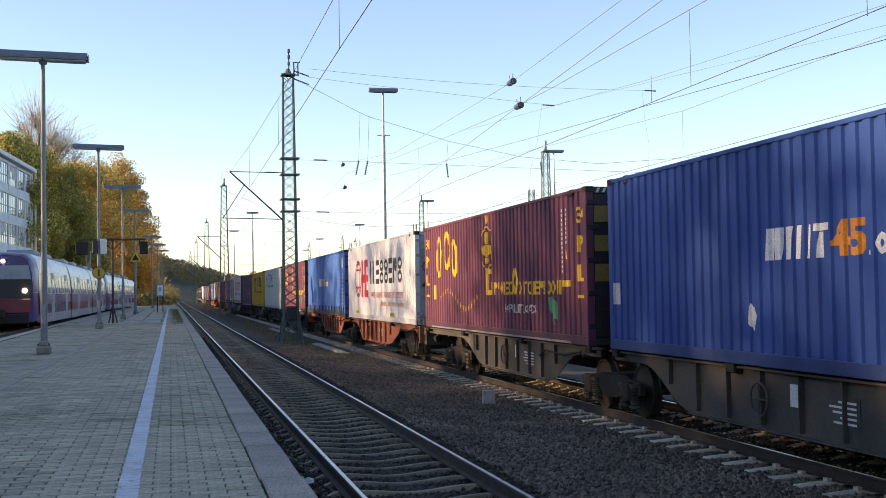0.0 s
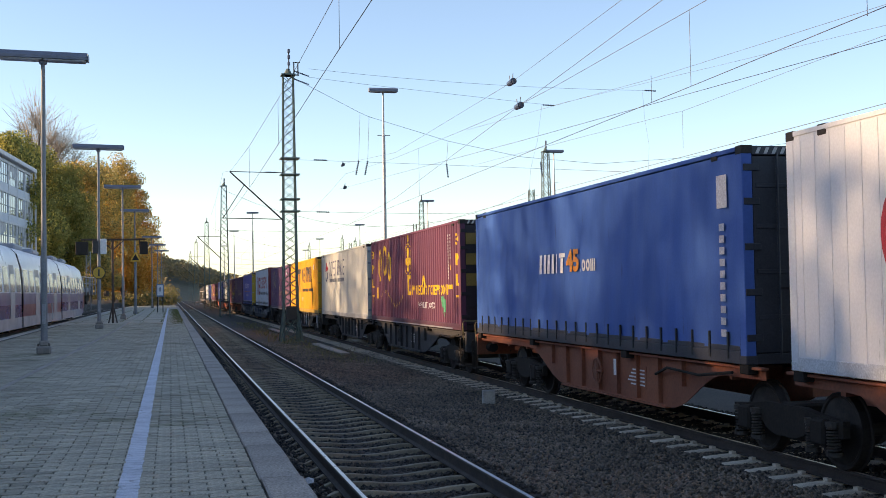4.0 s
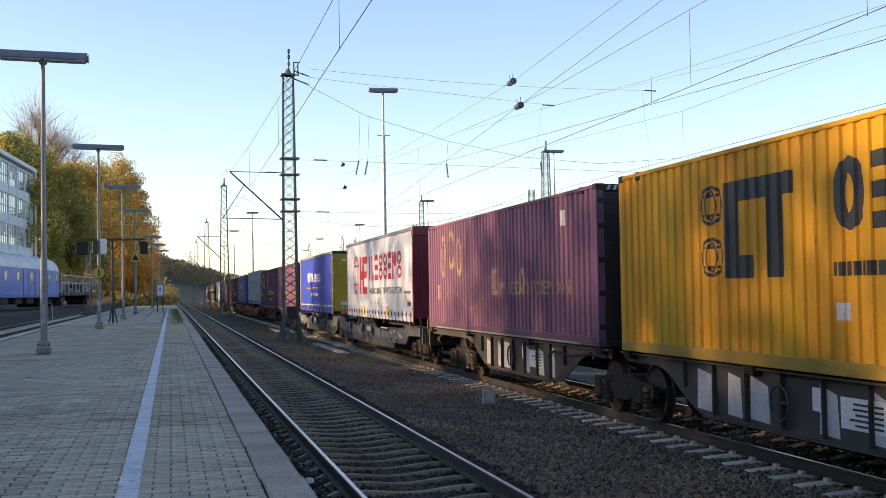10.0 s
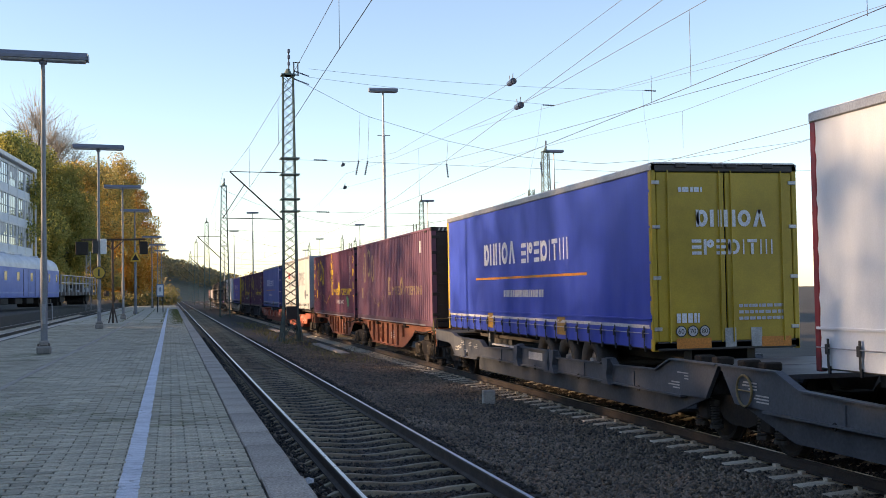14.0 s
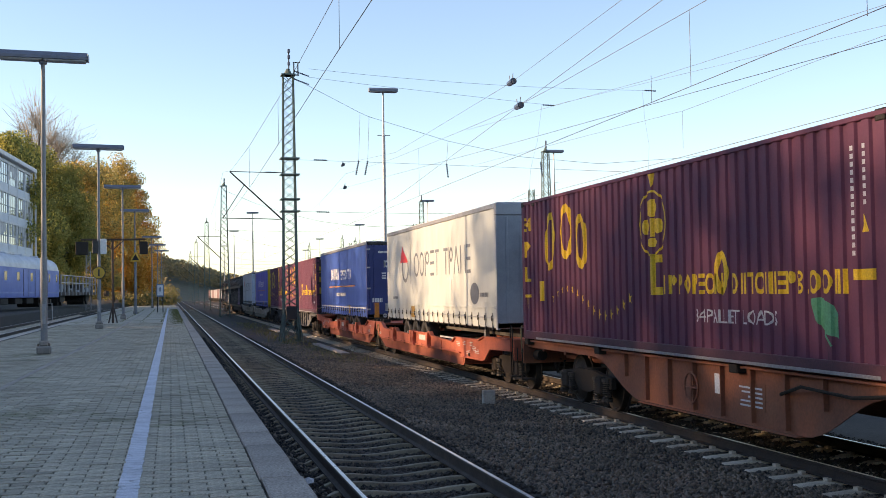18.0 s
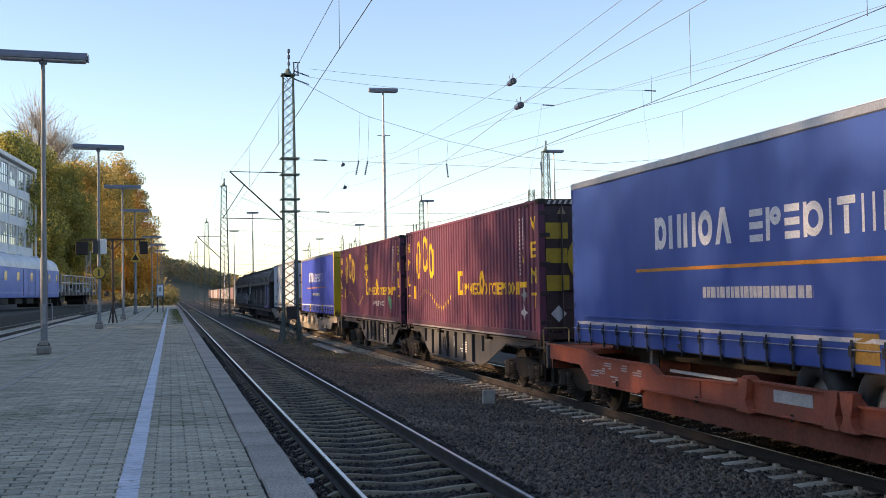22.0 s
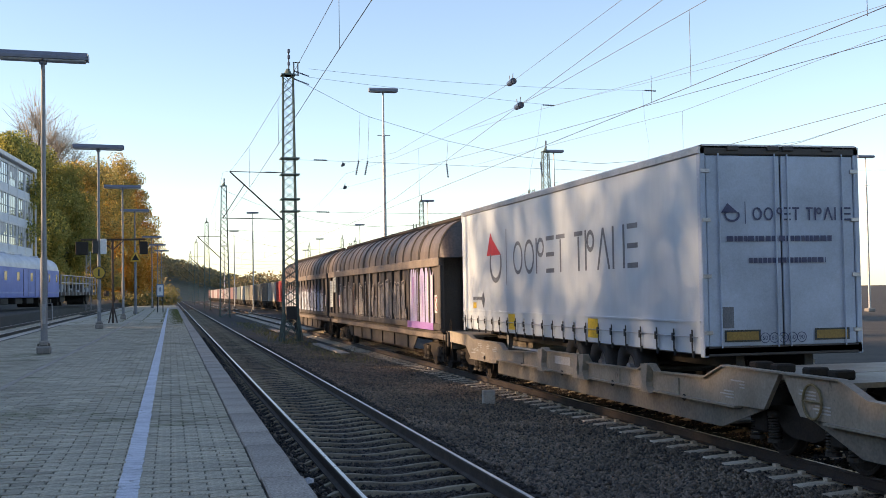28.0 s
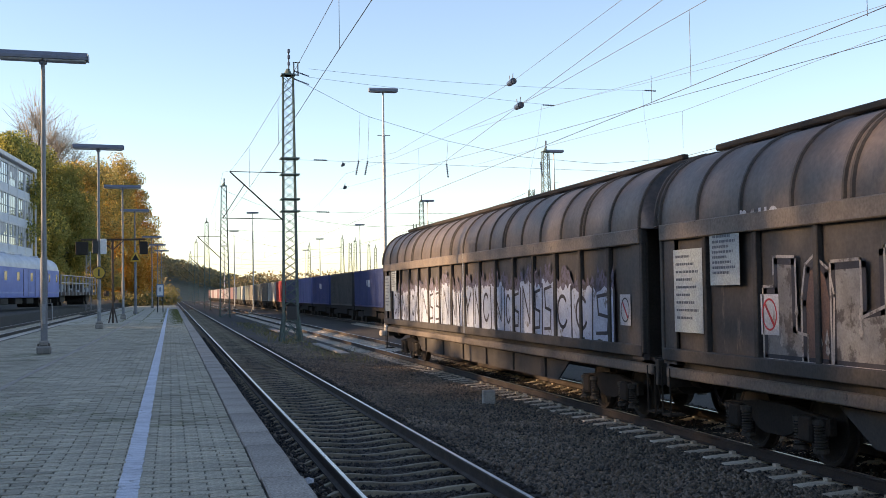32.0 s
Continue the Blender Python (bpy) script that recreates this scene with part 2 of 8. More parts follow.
def ground():
    ys = [-400, -60, 0, 8, 14, 20, 30, 45, 70, 110, 170, 260, 400, 700, 1200, 2600]
    xs = [-1600, -300, -60, -20, -13.6, -9.7, -9.2, -5.9, -5.7, 0.7, 0.95, 1.35, 3.8, 4.4, 5.6, 6.9, 7.0, 10.2, 10.6, 13, 17, 22, 60, 300, 1600]
    zs = [-1, -1, -0.9, -0.8, 0.1, 0.2, 0.22, 0.22, -0.5, -0.5, -0.5, -0.24, -0.22, -0.3, -0.4, -0.47, -0.46, -0.46, -0.5, -0.5, -0.5, -0.6, -0.8, -1, -1]
    s = Shape()
    s.sheet([[(x, y, z + (0.02 * math.sin(y * 0.7 + x) if 3.8 < x < 7 and y < 80 else 0)) for x, z in zip(xs, zs)] for y in ys])
    g = part("ground", s, BALLAST)
    tagged(g, "dark grey ballast and trampled earth between the tracks", "ground", kind="structure")


ground()


def rail_profile(c):
    """Half outlines: foot, web and head, about c."""
    return [(c - 0.0625, -0.159), (c + 0.0625, -0.159), (c + 0.0625, -0.148), (c + 0.010, -0.132), (c + 0.010, -0.045), (c + 0.034, -0.036), (c + 0.036, -0.012), (c + 0.030, -0.003),
            (c - 0.030, -0.003), (c - 0.036, -0.012), (c - 0.034, -0.036), (c - 0.010, -0.045), (c - 0.010, -0.132), (c - 0.0625, -0.148)]


def head_profile(c):
    return [(c - 0.022, -0.008), (c + 0.022, -0.008), (c + 0.021, -0.001), (c + 0.016, 0.0), (c - 0.016, 0.0), (c - 0.021, -0.001)]


def track(name, x, z, label, sleeper, mat, y0, y1, step, far=None):
    t = thing(name, label, "track", pose(x, 0, z), kind="structure")
    for c in (-0.7535, 0.7535):
        r = part("rail", Shape().prism(rail_profile(c), "y", RAILS_FROM, RAILS_TO), RAIL, t)
        part("rail_head", Shape().prism(head_profile(c), "y", RAILS_FROM, RAILS_TO), RAIL_HEAD, r, "polished steel running surface")
    me = None
    n = int((y1 - y0) / step)
    for i in range(min(n, 290)):
        if me is None:
            o = part("sleeper", sleeper, mat, t)
            me = o.data
        else:
            o = part("sleeper", me, None, t)
        o.location = (random.uniform(-0.012, 0.012), y0 + i * step + random.uniform(-0.015, 0.015), random.uniform(-0.006, 0.004))
        o.rotation_euler = (0, 0, random.uniform(-0.006, 0.006))
    return t


def trough_sleeper():
    """A pressed steel sleeper: a narrow trough upside down that bows down in the middle, its ends spread and bent down."""
    rows = []
    for x in np.linspace(-1.25, 1.25, 25):
        e = abs(x)
        drop = -0.165 - 0.045 * math.cos(min(1.0, e / 0.62) * math.pi / 2) ** 2 - 0.6 * max(0, e - 0.86)
        w = 0.030 + 0.02 * max(0.0, min(1.0, (e - 0.5) / 0.3))
        rows.append([(x, -w - 0.018, drop - 0.09), (x, -w - 0.006, drop - 0.01), (x, -w, drop), (x, w, drop), (x, w + 0.006, drop - 0.01), (x, w + 0.018, drop - 0.09)])
    return Shape().sheet(rows)


def concrete_sleeper():
    s = Shape()
    xs = [-1.3, -1.27, -0.95, -0.55, -0.35, 0.35, 0.55, 0.95, 1.27, 1.3]
    top = [-0.23, -0.195, -0.175, -0.16, -0.2, -0.2, -0.16, -0.175, -0.195, -0.23]
    rows = [[(x, -0.15, -0.4), (x, -0.10, z - 0.01), (x, -0.085, z), (x, 0.085, z), (x, 0.10, z - 0.01), (x, 0.15, -0.4)] for x, z in zip(xs, top)]
    s.sheet(rows)
    k = len(s.v)
    s.f += [(0, 1, 2, 3, 4, 5), tuple(range(k - 6, k))]
    for c in (-0.7535, 0.7535):
        for d in (-0.11, 0.11):
            s.box(c + d - 0.03, c + d + 0.03, -0.05, 0.05, -0.17, -0.13)
    return s


def tracks():
    track("track_1", T1, 0, "straight track with shiny rails on steel trough sleepers", trough_sleeper(), SLEEPER_STEEL, 4.0, 180, 0.6)
    track("track_2", T2, Z2, "freight track with brown rails on concrete sleepers", concrete_sleeper(), SLEEPER, 4.0, 140, 0.62)
    track("track_3", T3, Z2, "siding track with brown rails in dark ballast", concrete_sleeper(), SLEEPER, 30.0, 90, 0.65)
    track("track_4", T0, Z0, "platform track with brown rails in low ballast", concrete_sleeper(), SLEEPER, 25.0, 110, 0.65)


tracks()

# ---- platform ----
PZ = 0.55
P_EDGE, P_IN, P_LEFT = 0.975, 0.645, -5.87


def platform():
    p = thing("platform", "long low platform with grey block paving and concrete edge", "platform", kind="structure")
    part("platform_body", box(P_LEFT + 0.03, P_EDGE - 0.05, -50, 170, -0.6, PZ - 0.06), CONCRETE, p)
    part("joint_bed", box(P_LEFT + 0.35, P_IN, -50, 170, PZ - 0.07, PZ - 0.012), JOINT, p)
    me = box(P_IN + 0.012, P_EDGE, 0.004, 0.996, PZ - 0.16, PZ, bevel=0.012).mesh("edge_slab")
    me2 = box(P_LEFT, P_LEFT + 0.34, 0.004, 0.996, PZ - 0.16, PZ, bevel=0.012).mesh("edge_slab")
    for y in range(-6, 150):
        o = part("edge_slab", me, EDGE_STONE, p)
        o.location = (random.uniform(-0.006, 0.006), y, random.uniform(-0.004, 0.003))
    for y in range(20, 150):
        o = part("edge_slab", me2, EDGE_PALE, p)
        o.location = (random.uniform(-0.006, 0.006), y, random.uniform(-0.004, 0.003))
    return p


PLATFORM = platform()


def closing_wall():
    """A plain overbridge, added unseen to close the place behind the camera."""
    s = Shape().box(-60, 60, -92, -80, 7.9, 9.6)
    s.box(-60, -12.8, -92, -80, -1, 7.9).box(22.5, 60, -92, -80, -1, 7.9)
    tagged(part("wall_south", s, CONCRETE), "plain concrete overbridge across the tracks, added out of view", "wall", kind="structure")


closing_wall()

# ---- the freight train: each load and each wagon is a thing of its own ----
def rolled(t):
    """How far the freight train has rolled by t seconds."""
    return 8.93476 * t + 0.0152988 * t * t - 0.000189529 * t ** 3


MOVING = []   # (thing, place along the track at the start, height, across)
WHEELS = []   # (wheelset, place along the track at the start, its pose in its bogie)
PITCH_C, DEPTH_C = 0.2785, 0.033


def fold(y):
    """Depth of the side's corrugation at y."""
    u = (y / PITCH_C) % 1.0
    if u < 0.48:
        return 0.0
    if u < 0.64:
        return DEPTH_C * (u - 0.48) / 0.16
    if u < 0.92:
        return DEPTH_C
    return DEPTH_C * (1.0 - u) / 0.08


def fold_breaks(y0, y1):
    out = [y0]
    k = math.floor(y0 / PITCH_C)
    while k * PITCH_C < y1:
        for u in (0.0, 0.48, 0.64, 0.92):
            y = (k + u) * PITCH_C
            if y0 + 1e-4 < y < y1 - 1e-4:
                out.append(y)
        k += 1
    return out + [y1]


def corrugated(y0, y1, z0, z1, x, side):
    """A folded sheet in the plane x; side: -1 or 1, the way that it faces."""
    ys = fold_breaks(y0, y1)
    return Shape().sheet([[(x - side * fold(y), y, z0) for y in ys], [(x - side * fold(y), y, z1) for y in ys]])


LETTERS = {}


def letters(text, height, width=None, bold=0.0):
    """The flat outline mesh of a text, its lower left corner at 0; points (u, w), triangles."""
    key = (text, height, width, bold)
    if key not in LETTERS:
        c = bpy.data.curves.new("text", "FONT")
        c.body, c.size, c.resolution_u, c.offset = text, 1.0, 3, bold
        o = new("text", c)
        bpy.context.view_layer.update()
        me = bpy.data.meshes.new_from_object(o.evaluated_get(bpy.context.evaluated_depsgraph_get()))
        pts = np.array([v.co[:2] for v in me.vertices])
        tri = [tuple(p.vertices) for p in me.polygons]
        bpy.data.objects.remove(o)
        bpy.data.meshes.remove(me)
        bpy.data.curves.remove(c)
        lo, hi = pts.min(0), pts.max(0)
        s = height / (hi[1] - lo[1])
        sx = s if width is None else width / (hi[0] - lo[0])
        LETTERS[key] = ((pts - lo) * (sx, s), tri)
    return LETTERS[key]


def flat_shape(polys):
    """Joins plain outlines [(u, w), ...] into points and faces."""
    pts, faces = [], []
    for poly in polys:
        k = len(pts)
        pts += poly
        faces.append(tuple(range(k, k + len(poly))))
    return np.array(pts, float), faces


def rect(u0, u1, w0, w1, lean=0.0):
    return [(u0, w0), (u1, w0), (u1 + lean, w1), (u0 + lean, w1)]


def band(cu, cw, ru, rw, thick, a0=0, a1=360, n=28):
    """An elliptic band as quads."""
    out = []
    for i in range(n):
        a, b = radians(a0 + (a1 - a0) * i / n), radians(a0 + (a1 - a0) * (i + 1) / n)
        out.append([(cu + ru * math.cos(a), cw + rw * math.sin(a)), (cu + ru * math.cos(b), cw + rw * math.sin(b)),
                    (cu + (ru - thick) * math.cos(b), cw + (rw - thick) * math.sin(b)), (cu + (ru - thick) * math.cos(a), cw + (rw - thick) * math.sin(a))])
    return out


def disc(cu, cw, ru, rw, n=20):
    return [(cu + ru * math.cos(2 * math.pi * i / n), cw + rw * math.sin(2 * math.pi * i / n)) for i in range(n)]


def star(cu, cw, r, turn=0.0):
    pts = []
    for i in range(10):
        a = math.pi / 2 + turn + i * math.pi / 5
        q = r if i % 2 == 0 else r * 0.42
        pts.append((cu + q * math.cos(a), cw + q * math.sin(a)))
    return [[(cu, cw), pts[i], pts[(i + 1) % 10]] for i in range(10)]


def decal(name, flat, y, z, x, side, mat, parent, label="", folded=True, lift=0.003, axis="x", follow=None):
    """A painted mark: its outline laid on the load's side, following the folds of the sheet. side -1: the side facing the platform."""
    pts, faces = flat
    if not len(pts):
        return None
    # on the side facing -x a reader sees y falling to the right... the far end is on the left
    if axis == "y":
        sh = Shape()
        sh.add([(x + u, y - lift, z + w) for u, w in pts], faces)
        return part(name, sh, mat, parent, label, fix=False)
    sgn = -1 if side < 0 else 1
    if follow:
        bm = bmesh.new()
        vs = [bm.verts.new((0, y + sgn * u, z + w)) for u, w in pts]
        for f in faces:
            try:
                bm.faces.new([vs[i] for i in f])
            except ValueError:
                pass
        for k in (1, 2):
            c = [v.co[k] for v in vs]
            step = 0.16 if k == 1 else 0.22
            n0 = math.floor(min(c) / step)
            for i in range(n0, math.ceil(max(c) / step) + 1):
                bmesh.ops.bisect_plane(bm, geom=bm.verts[:] + bm.edges[:] + bm.faces[:], plane_co=(0, i * step, i * step), plane_no=(0, 1, 0) if k == 1 else (0, 0, 1), dist=1e-5)
        bmesh.ops.remove_doubles(bm, verts=bm.verts[:], dist=0.0008)
        for v in bm.verts:
            v.co.x = -follow(v.co.y, v.co.z) - lift
        me = bpy.data.meshes.new(name)
        bm.to_mesh(me)
        bm.free()
        return part(name, me, mat, parent, label)
    if not folded:
        sh = Shape().add([(x + side * lift, y + sgn * u, z + w) for u, w in pts], faces)
        return part(name, sh, mat, parent, label, fix=False)
    bm = bmesh.new()
    vs = [bm.verts.new((0, y + sgn * u, z + w)) for u, w in pts]
    for f in faces:
        try:
            bm.faces.new([vs[i] for i in f])
        except ValueError:
            pass
    ys = [v.co.y for v in vs]
    for b in fold_breaks(min(ys), max(ys))[1:-1]:
        bmesh.ops.bisect_plane(bm, geom=bm.verts[:] + bm.edges[:] + bm.faces[:], plane_co=(0, b, 0), plane_no=(0, 1, 0), dist=1e-5)
    bmesh.ops.remove_doubles(bm, verts=bm.verts[:], dist=0.0008)
    for v in bm.verts:
        v.co.x = x - side * fold(v.co.y) + side * lift
    me = bpy.data.meshes.new(name)
    bm.to_mesh(me)
    bm.free()
    return part(name, me, mat, parent, label)


def container(s_near, s_far, color, label, second=None, ends=None, rail=None, corr=True, height=2.896, metal_door=None, ribs=24, curtain=False, name="shipping_container", category="container",
              worn=None, rough=0.6, door_mat=None, streak=6.0):
    """A 45-foot box on the wagon. Its own space: the middle of its underside is 0, the end towards the camera is -y."""
    L = s_far - s_near
    c = thing(name, label, category, group="containers on the passing train")
    MOVING.append((c, (s_near + s_far) / 2, 0.92, T2))
    color = tuple(min(0.66, v * 1.2) for v in color)
    second = tuple(v * 1.1 for v in second or [v * 0.6 for v in color])
    grime = tuple(0.45 * v + 0.05 * (0.16 + 0.25 * max(color)) for v in color)
    body = surface(name + " paint", color, rough, spec=0.3, second=second, scale=0.9, streak=streak, grain=30, grain_mix=0.07, bump=0.1, bump_scale=8, worn=worn or grime, worn_at=0.63, worn_scale=4)
    trim = surface(name + " trim paint", rail or tuple(v * 0.55 for v in color), 0.55, scale=2)
    h, W, H = L / 2, 1.25, height
    for side, nm in ((-1, "side_panel"), (1, "side_panel")):
        if curtain:
            ys, zs = np.linspace(-h + 0.16, h - 0.16, 220), np.linspace(0.2, H - 0.09, 14)
            sheet = [[(side * (W - 0.016 + 0.010 * math.sin(y * 5.1 + 1.5 * math.sin(z * 1.7 + y * 0.4)) * (0.35 + 1.1 * (1 - z / H) ** 2) + 0.006 * math.sin(y * 13 + z * 3)), y, z) for y in ys] for z in zs]
            part("curtain", Shape().sheet(sheet), body, c, smooth=True)
            part("curtain_hem", box(*sorted((side * (W - 0.05), side * (W - 0.002))), -h + 0.17, h - 0.17, 0.17, 0.24, bevel=0.008), trim, c)
            for k in range(24):
                y = -h + 0.5 + k * (L - 1.0) / 23
                part("strap", box(*sorted((side * (W - 0.01), side * (W + 0.012))), y - 0.022, y + 0.022, 0.06, 0.42), BLACK, c)
        elif corr:
            part(nm, corrugated(-h + 0.16, h - 0.16, 0.17, H - 0.07, side * (W - 0.012), side), body, c)
        else:
            part(nm, box(side * (W - 0.012) - 0.02 * side, side * (W - 0.012), -h + 0.16, h - 0.16, 0.17, H - 0.07), body, c)
            for k in range(1, ribs):
                y = -h + k * L / ribs
                part("rib", box(*sorted((side * (W - 0.012), side * (W - 0.006))), y - 0.012, y + 0.012, 0.17, H - 0.09), body, c)
        part("bottom_rail", box(*sorted((side * (W - 0.06), side * (W + 0.002))), -h + 0.17, h - 0.17, 0.0, 0.17, bevel=0.008), trim, c)
        part("top_rail", box(*sorted((side * (W - 0.06), side * (W + 0.002))), -h + 0.17, h - 0.17, H - 0.075, H - 0.012, bevel=0.008), body, c)
        for e in (-1, 1):
            part("corner_post", box(*sorted((side * (W - 0.15), side * (W - 0.003))), *sorted((e * h, e * (h - 0.165))), 0.11, H - 0.11, bevel=0.008), body, c)
            for z in (0.0, H - 0.118):
                part("corner_casting", box(*sorted((side * (W - 0.165), side * W)), *sorted((e * (h + 0.003), e * (h - 0.178))), z, z + 0.118, bevel=0.01), DARK_STEEL if z else trim, c)
    # the 40-foot stacking posts, which stand on the side a little way in
    for e in (-1, 1):
        for side in (-1, 1):
            y = e * (h - 0.80)
            part("lifting_fitting", box(*sorted((side * (W - 0.12), side * (W + 0.001))), y - 0.09, y + 0.09, H - 0.13, H, bevel=0.01), DARK_STEEL, c)
    ys = fold_breaks(-h + 0.16, h - 0.16)
    part("roof_panel", Shape().sheet([[(-W + 0.05, y, H - 0.02 - fold(y) * 0.5) for y in ys], [(0, y, H - 0.005 - fold(y) * 0.5) for y in ys], [(W - 0.05, y, H - 0.02 - fold(y) * 0.5) for y in ys]]), body, c)
    part("floor_frame", box(-W + 0.06, W - 0.06, -h + 0.1, h - 0.1, 0.02, 0.15), DARK_STEEL, c)
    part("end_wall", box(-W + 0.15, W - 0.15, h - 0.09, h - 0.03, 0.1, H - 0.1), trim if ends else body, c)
    # ends: a darker tone that puts the end's shade into the paint
    dm = door_mat or (surface(name + " shaded end paint", ends, 0.55, scale=1.5) if ends else body)
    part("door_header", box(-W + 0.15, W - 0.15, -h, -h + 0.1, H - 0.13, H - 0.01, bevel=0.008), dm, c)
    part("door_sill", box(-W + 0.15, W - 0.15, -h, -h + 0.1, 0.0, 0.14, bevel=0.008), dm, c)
    for k in range(9):
        x = -W + 0.2 + k * 0.12
        if ends and corr:
            part("header_stripe", Shape().add([(x, -h - 0.004, H - 0.115), (x + 0.05, -h - 0.004, H - 0.115), (x + 0.09, -h - 0.004, H - 0.03), (x + 0.04, -h - 0.004, H - 0.03)], [(0, 1, 2, 3)]), PALE_RAIL, c, fix=False)
    for k in (-1, 1):
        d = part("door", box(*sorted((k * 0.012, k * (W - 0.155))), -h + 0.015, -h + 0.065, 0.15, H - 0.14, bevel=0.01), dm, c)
        for z in (0.62, 1.22, 1.82, 2.36):
            part("door_rib", box(*sorted((k * 0.05, k * (W - 0.2))), -h + 0.004, -h + 0.02, z - 0.03, z + 0.03, bevel=0.006), dm, d)
        for u in (0.3, 0.75):
            part("locking_bar", Shape().tube((k * u, -h - 0.025, 0.1), (k * u, -h - 0.025, H - 0.1), 0.017), GALV if metal_door else dm, d)
            part("lock_handle", box(*sorted((k * u, k * (u + 0.35 * (1 if u < 0.5 else -0.6)))), -h - 0.05, -h - 0.03, 0.98, 1.01), DARK_STEEL, d)
        for z in (0.35, 0.95, 1.55, 2.15, 2.6):
            part("hinge", box(*sorted((k * (W - 0.25), k * (W - 0.02))), -h - 0.012, -h + 0.02, z - 0.045, z + 0.045, bevel=0.006), dm, d)
    return c, h, H, W


# ---- running gear ----
def wheelset_shape():
    s = Shape()
    s.tube((-1.0, 0, 0), (1.0, 0, 0), 0.08, 10)
    for k in (-1, 1):
        x = k * 0.75
        outline = [(0.10, -0.10), (0.10, 0.10), (0.40, 0.055), (0.42, 0.07), (0.46, 0.068), (0.462, -0.035), (0.49, -0.045), (0.49, -0.068), (0.42, -0.068), (0.40, -0.04)]
        n = 24
        pts = [(x + k * w, r * math.cos(2 * math.pi * i / n), r * math.sin(2 * math.pi * i / n)) for i in range(n) for r, w in outline]
        m = len(outline)
        s.add(pts, [(i * m + j, ((i + 1) % n) * m + j, ((i + 1) % n) * m + (j + 1) % m, i * m + (j + 1) % m) for i in range(n) for j in range(m)])
        s.tube((k * 0.83, 0, 0), (k * 1.0, 0, 0), 0.09, 10)
        for a in range(4):
            s.box(x + k * 0.05, x + k * 0.062, 0.2 * math.cos(a * 1.57) - 0.03, 0.2 * math.cos(a * 1.57) + 0.03, 0.2 * math.sin(a * 1.57) - 0.03, 0.2 * math.sin(a * 1.57) + 0.03)
    return s


WHEEL_STEEL = surface("brown wheel steel", (0.04, 0.031, 0.026), 0.7, metal=0.3, second=(0.02, 0.017, 0.015), scale=6)
BOGIE_PAINT = surface("grimy bogie", (0.02, 0.017, 0.0155), 0.85, spec=0.2, second=(0.038, 0.03, 0.024), scale=3.5, grain=30)
SPRING_STEEL = surface("grimy spring steel", (0.07, 0.062, 0.055), 0.6, metal=0.3, second=(0.04, 0.035, 0.03), scale=8)
OCHRE = surface("dull ochre rail paint", (0.26, 0.19, 0.08), 0.65, second=(0.15, 0.11, 0.06), scale=6)
GEAR = {}


def bogie(parent, y, s_of_wagon, base=1.8):
    """A two-axle bogie at y along its wagon; the wagon's 0 is the rail top."""
    if not GEAR:
        GEAR["wheel"] = wheelset_shape().mesh("wheelset")
        GEAR["wheel"].materials.append(WHEEL_STEEL)
        side = Shape().prism([(-1.32, 0.42), (-1.32, 0.62), (-0.75, 0.66), (-0.45, 0.70), (0.45, 0.70), (0.75, 0.66), (1.32, 0.62), (1.32, 0.42), (1.15, 0.42), (1.1, 0.56), (0.72, 0.56),
                              (0.45, 0.36), (0.25, 0.30), (-0.25, 0.30), (-0.45, 0.36), (-0.72, 0.56), (-1.1, 0.56), (-1.15, 0.42)], "x", -0.045, 0.045)
        GEAR["side"] = side.mesh("side_frame")
        GEAR["box"] = box(-0.12, 0.12, -0.15, 0.15, 0.31, 0.62, bevel=0.03).mesh("axle_box")
        coil = Shape()
        coil.path([(0.075 * math.cos(a), 0.075 * math.sin(a), 0.25 + 0.29 * a / 50.3) for a in np.linspace(0, 50.3, 80)], 0.014, 5)
        coil.tube((0, 0, 0.2), (0, 0, 0.25), 0.1, 12).tube((0, 0, 0.54), (0, 0, 0.6), 0.1, 12)
        GEAR["spring"] = coil.mesh("spring")
        GEAR["bolster"] = box(-1.0, 1.0, -0.2, 0.2, 0.42, 0.72, bevel=0.03).mesh("bolster")
        for k, m in (("side", BOGIE_PAINT), ("box", BOGIE_PAINT), ("spring", SPRING_STEEL), ("bolster", BOGIE_PAINT)):
            GEAR[k].materials.append(m)
    b = thing("bogie", "", "")
    b.parent = parent
    b.location = (0, y, 0)
    part("bolster", GEAR["bolster"], None, b)
    for k in (-1, 1):
        o = part("side_frame", GEAR["side"], None, b)
        o.location = (k * 1.0, 0, 0)
        for a in (-base / 2, base / 2):
            o = part("axle_box", GEAR["box"], None, b)
            o.location = (k * 1.03, a, 0)
            for d in (-0.23, 0.23):
                o = part("spring", GEAR["spring"], None, b)
                o.location = (k * 1.05, a + d, 0)
    for a in (-base / 2, base / 2):
        w = part("wheelset", GEAR["wheel"], None, b)
        w.location = (0, a, 0.46)
        WHEELS.append((w, s_of_wagon + y + a, (0, a, 0.46)))
    return b


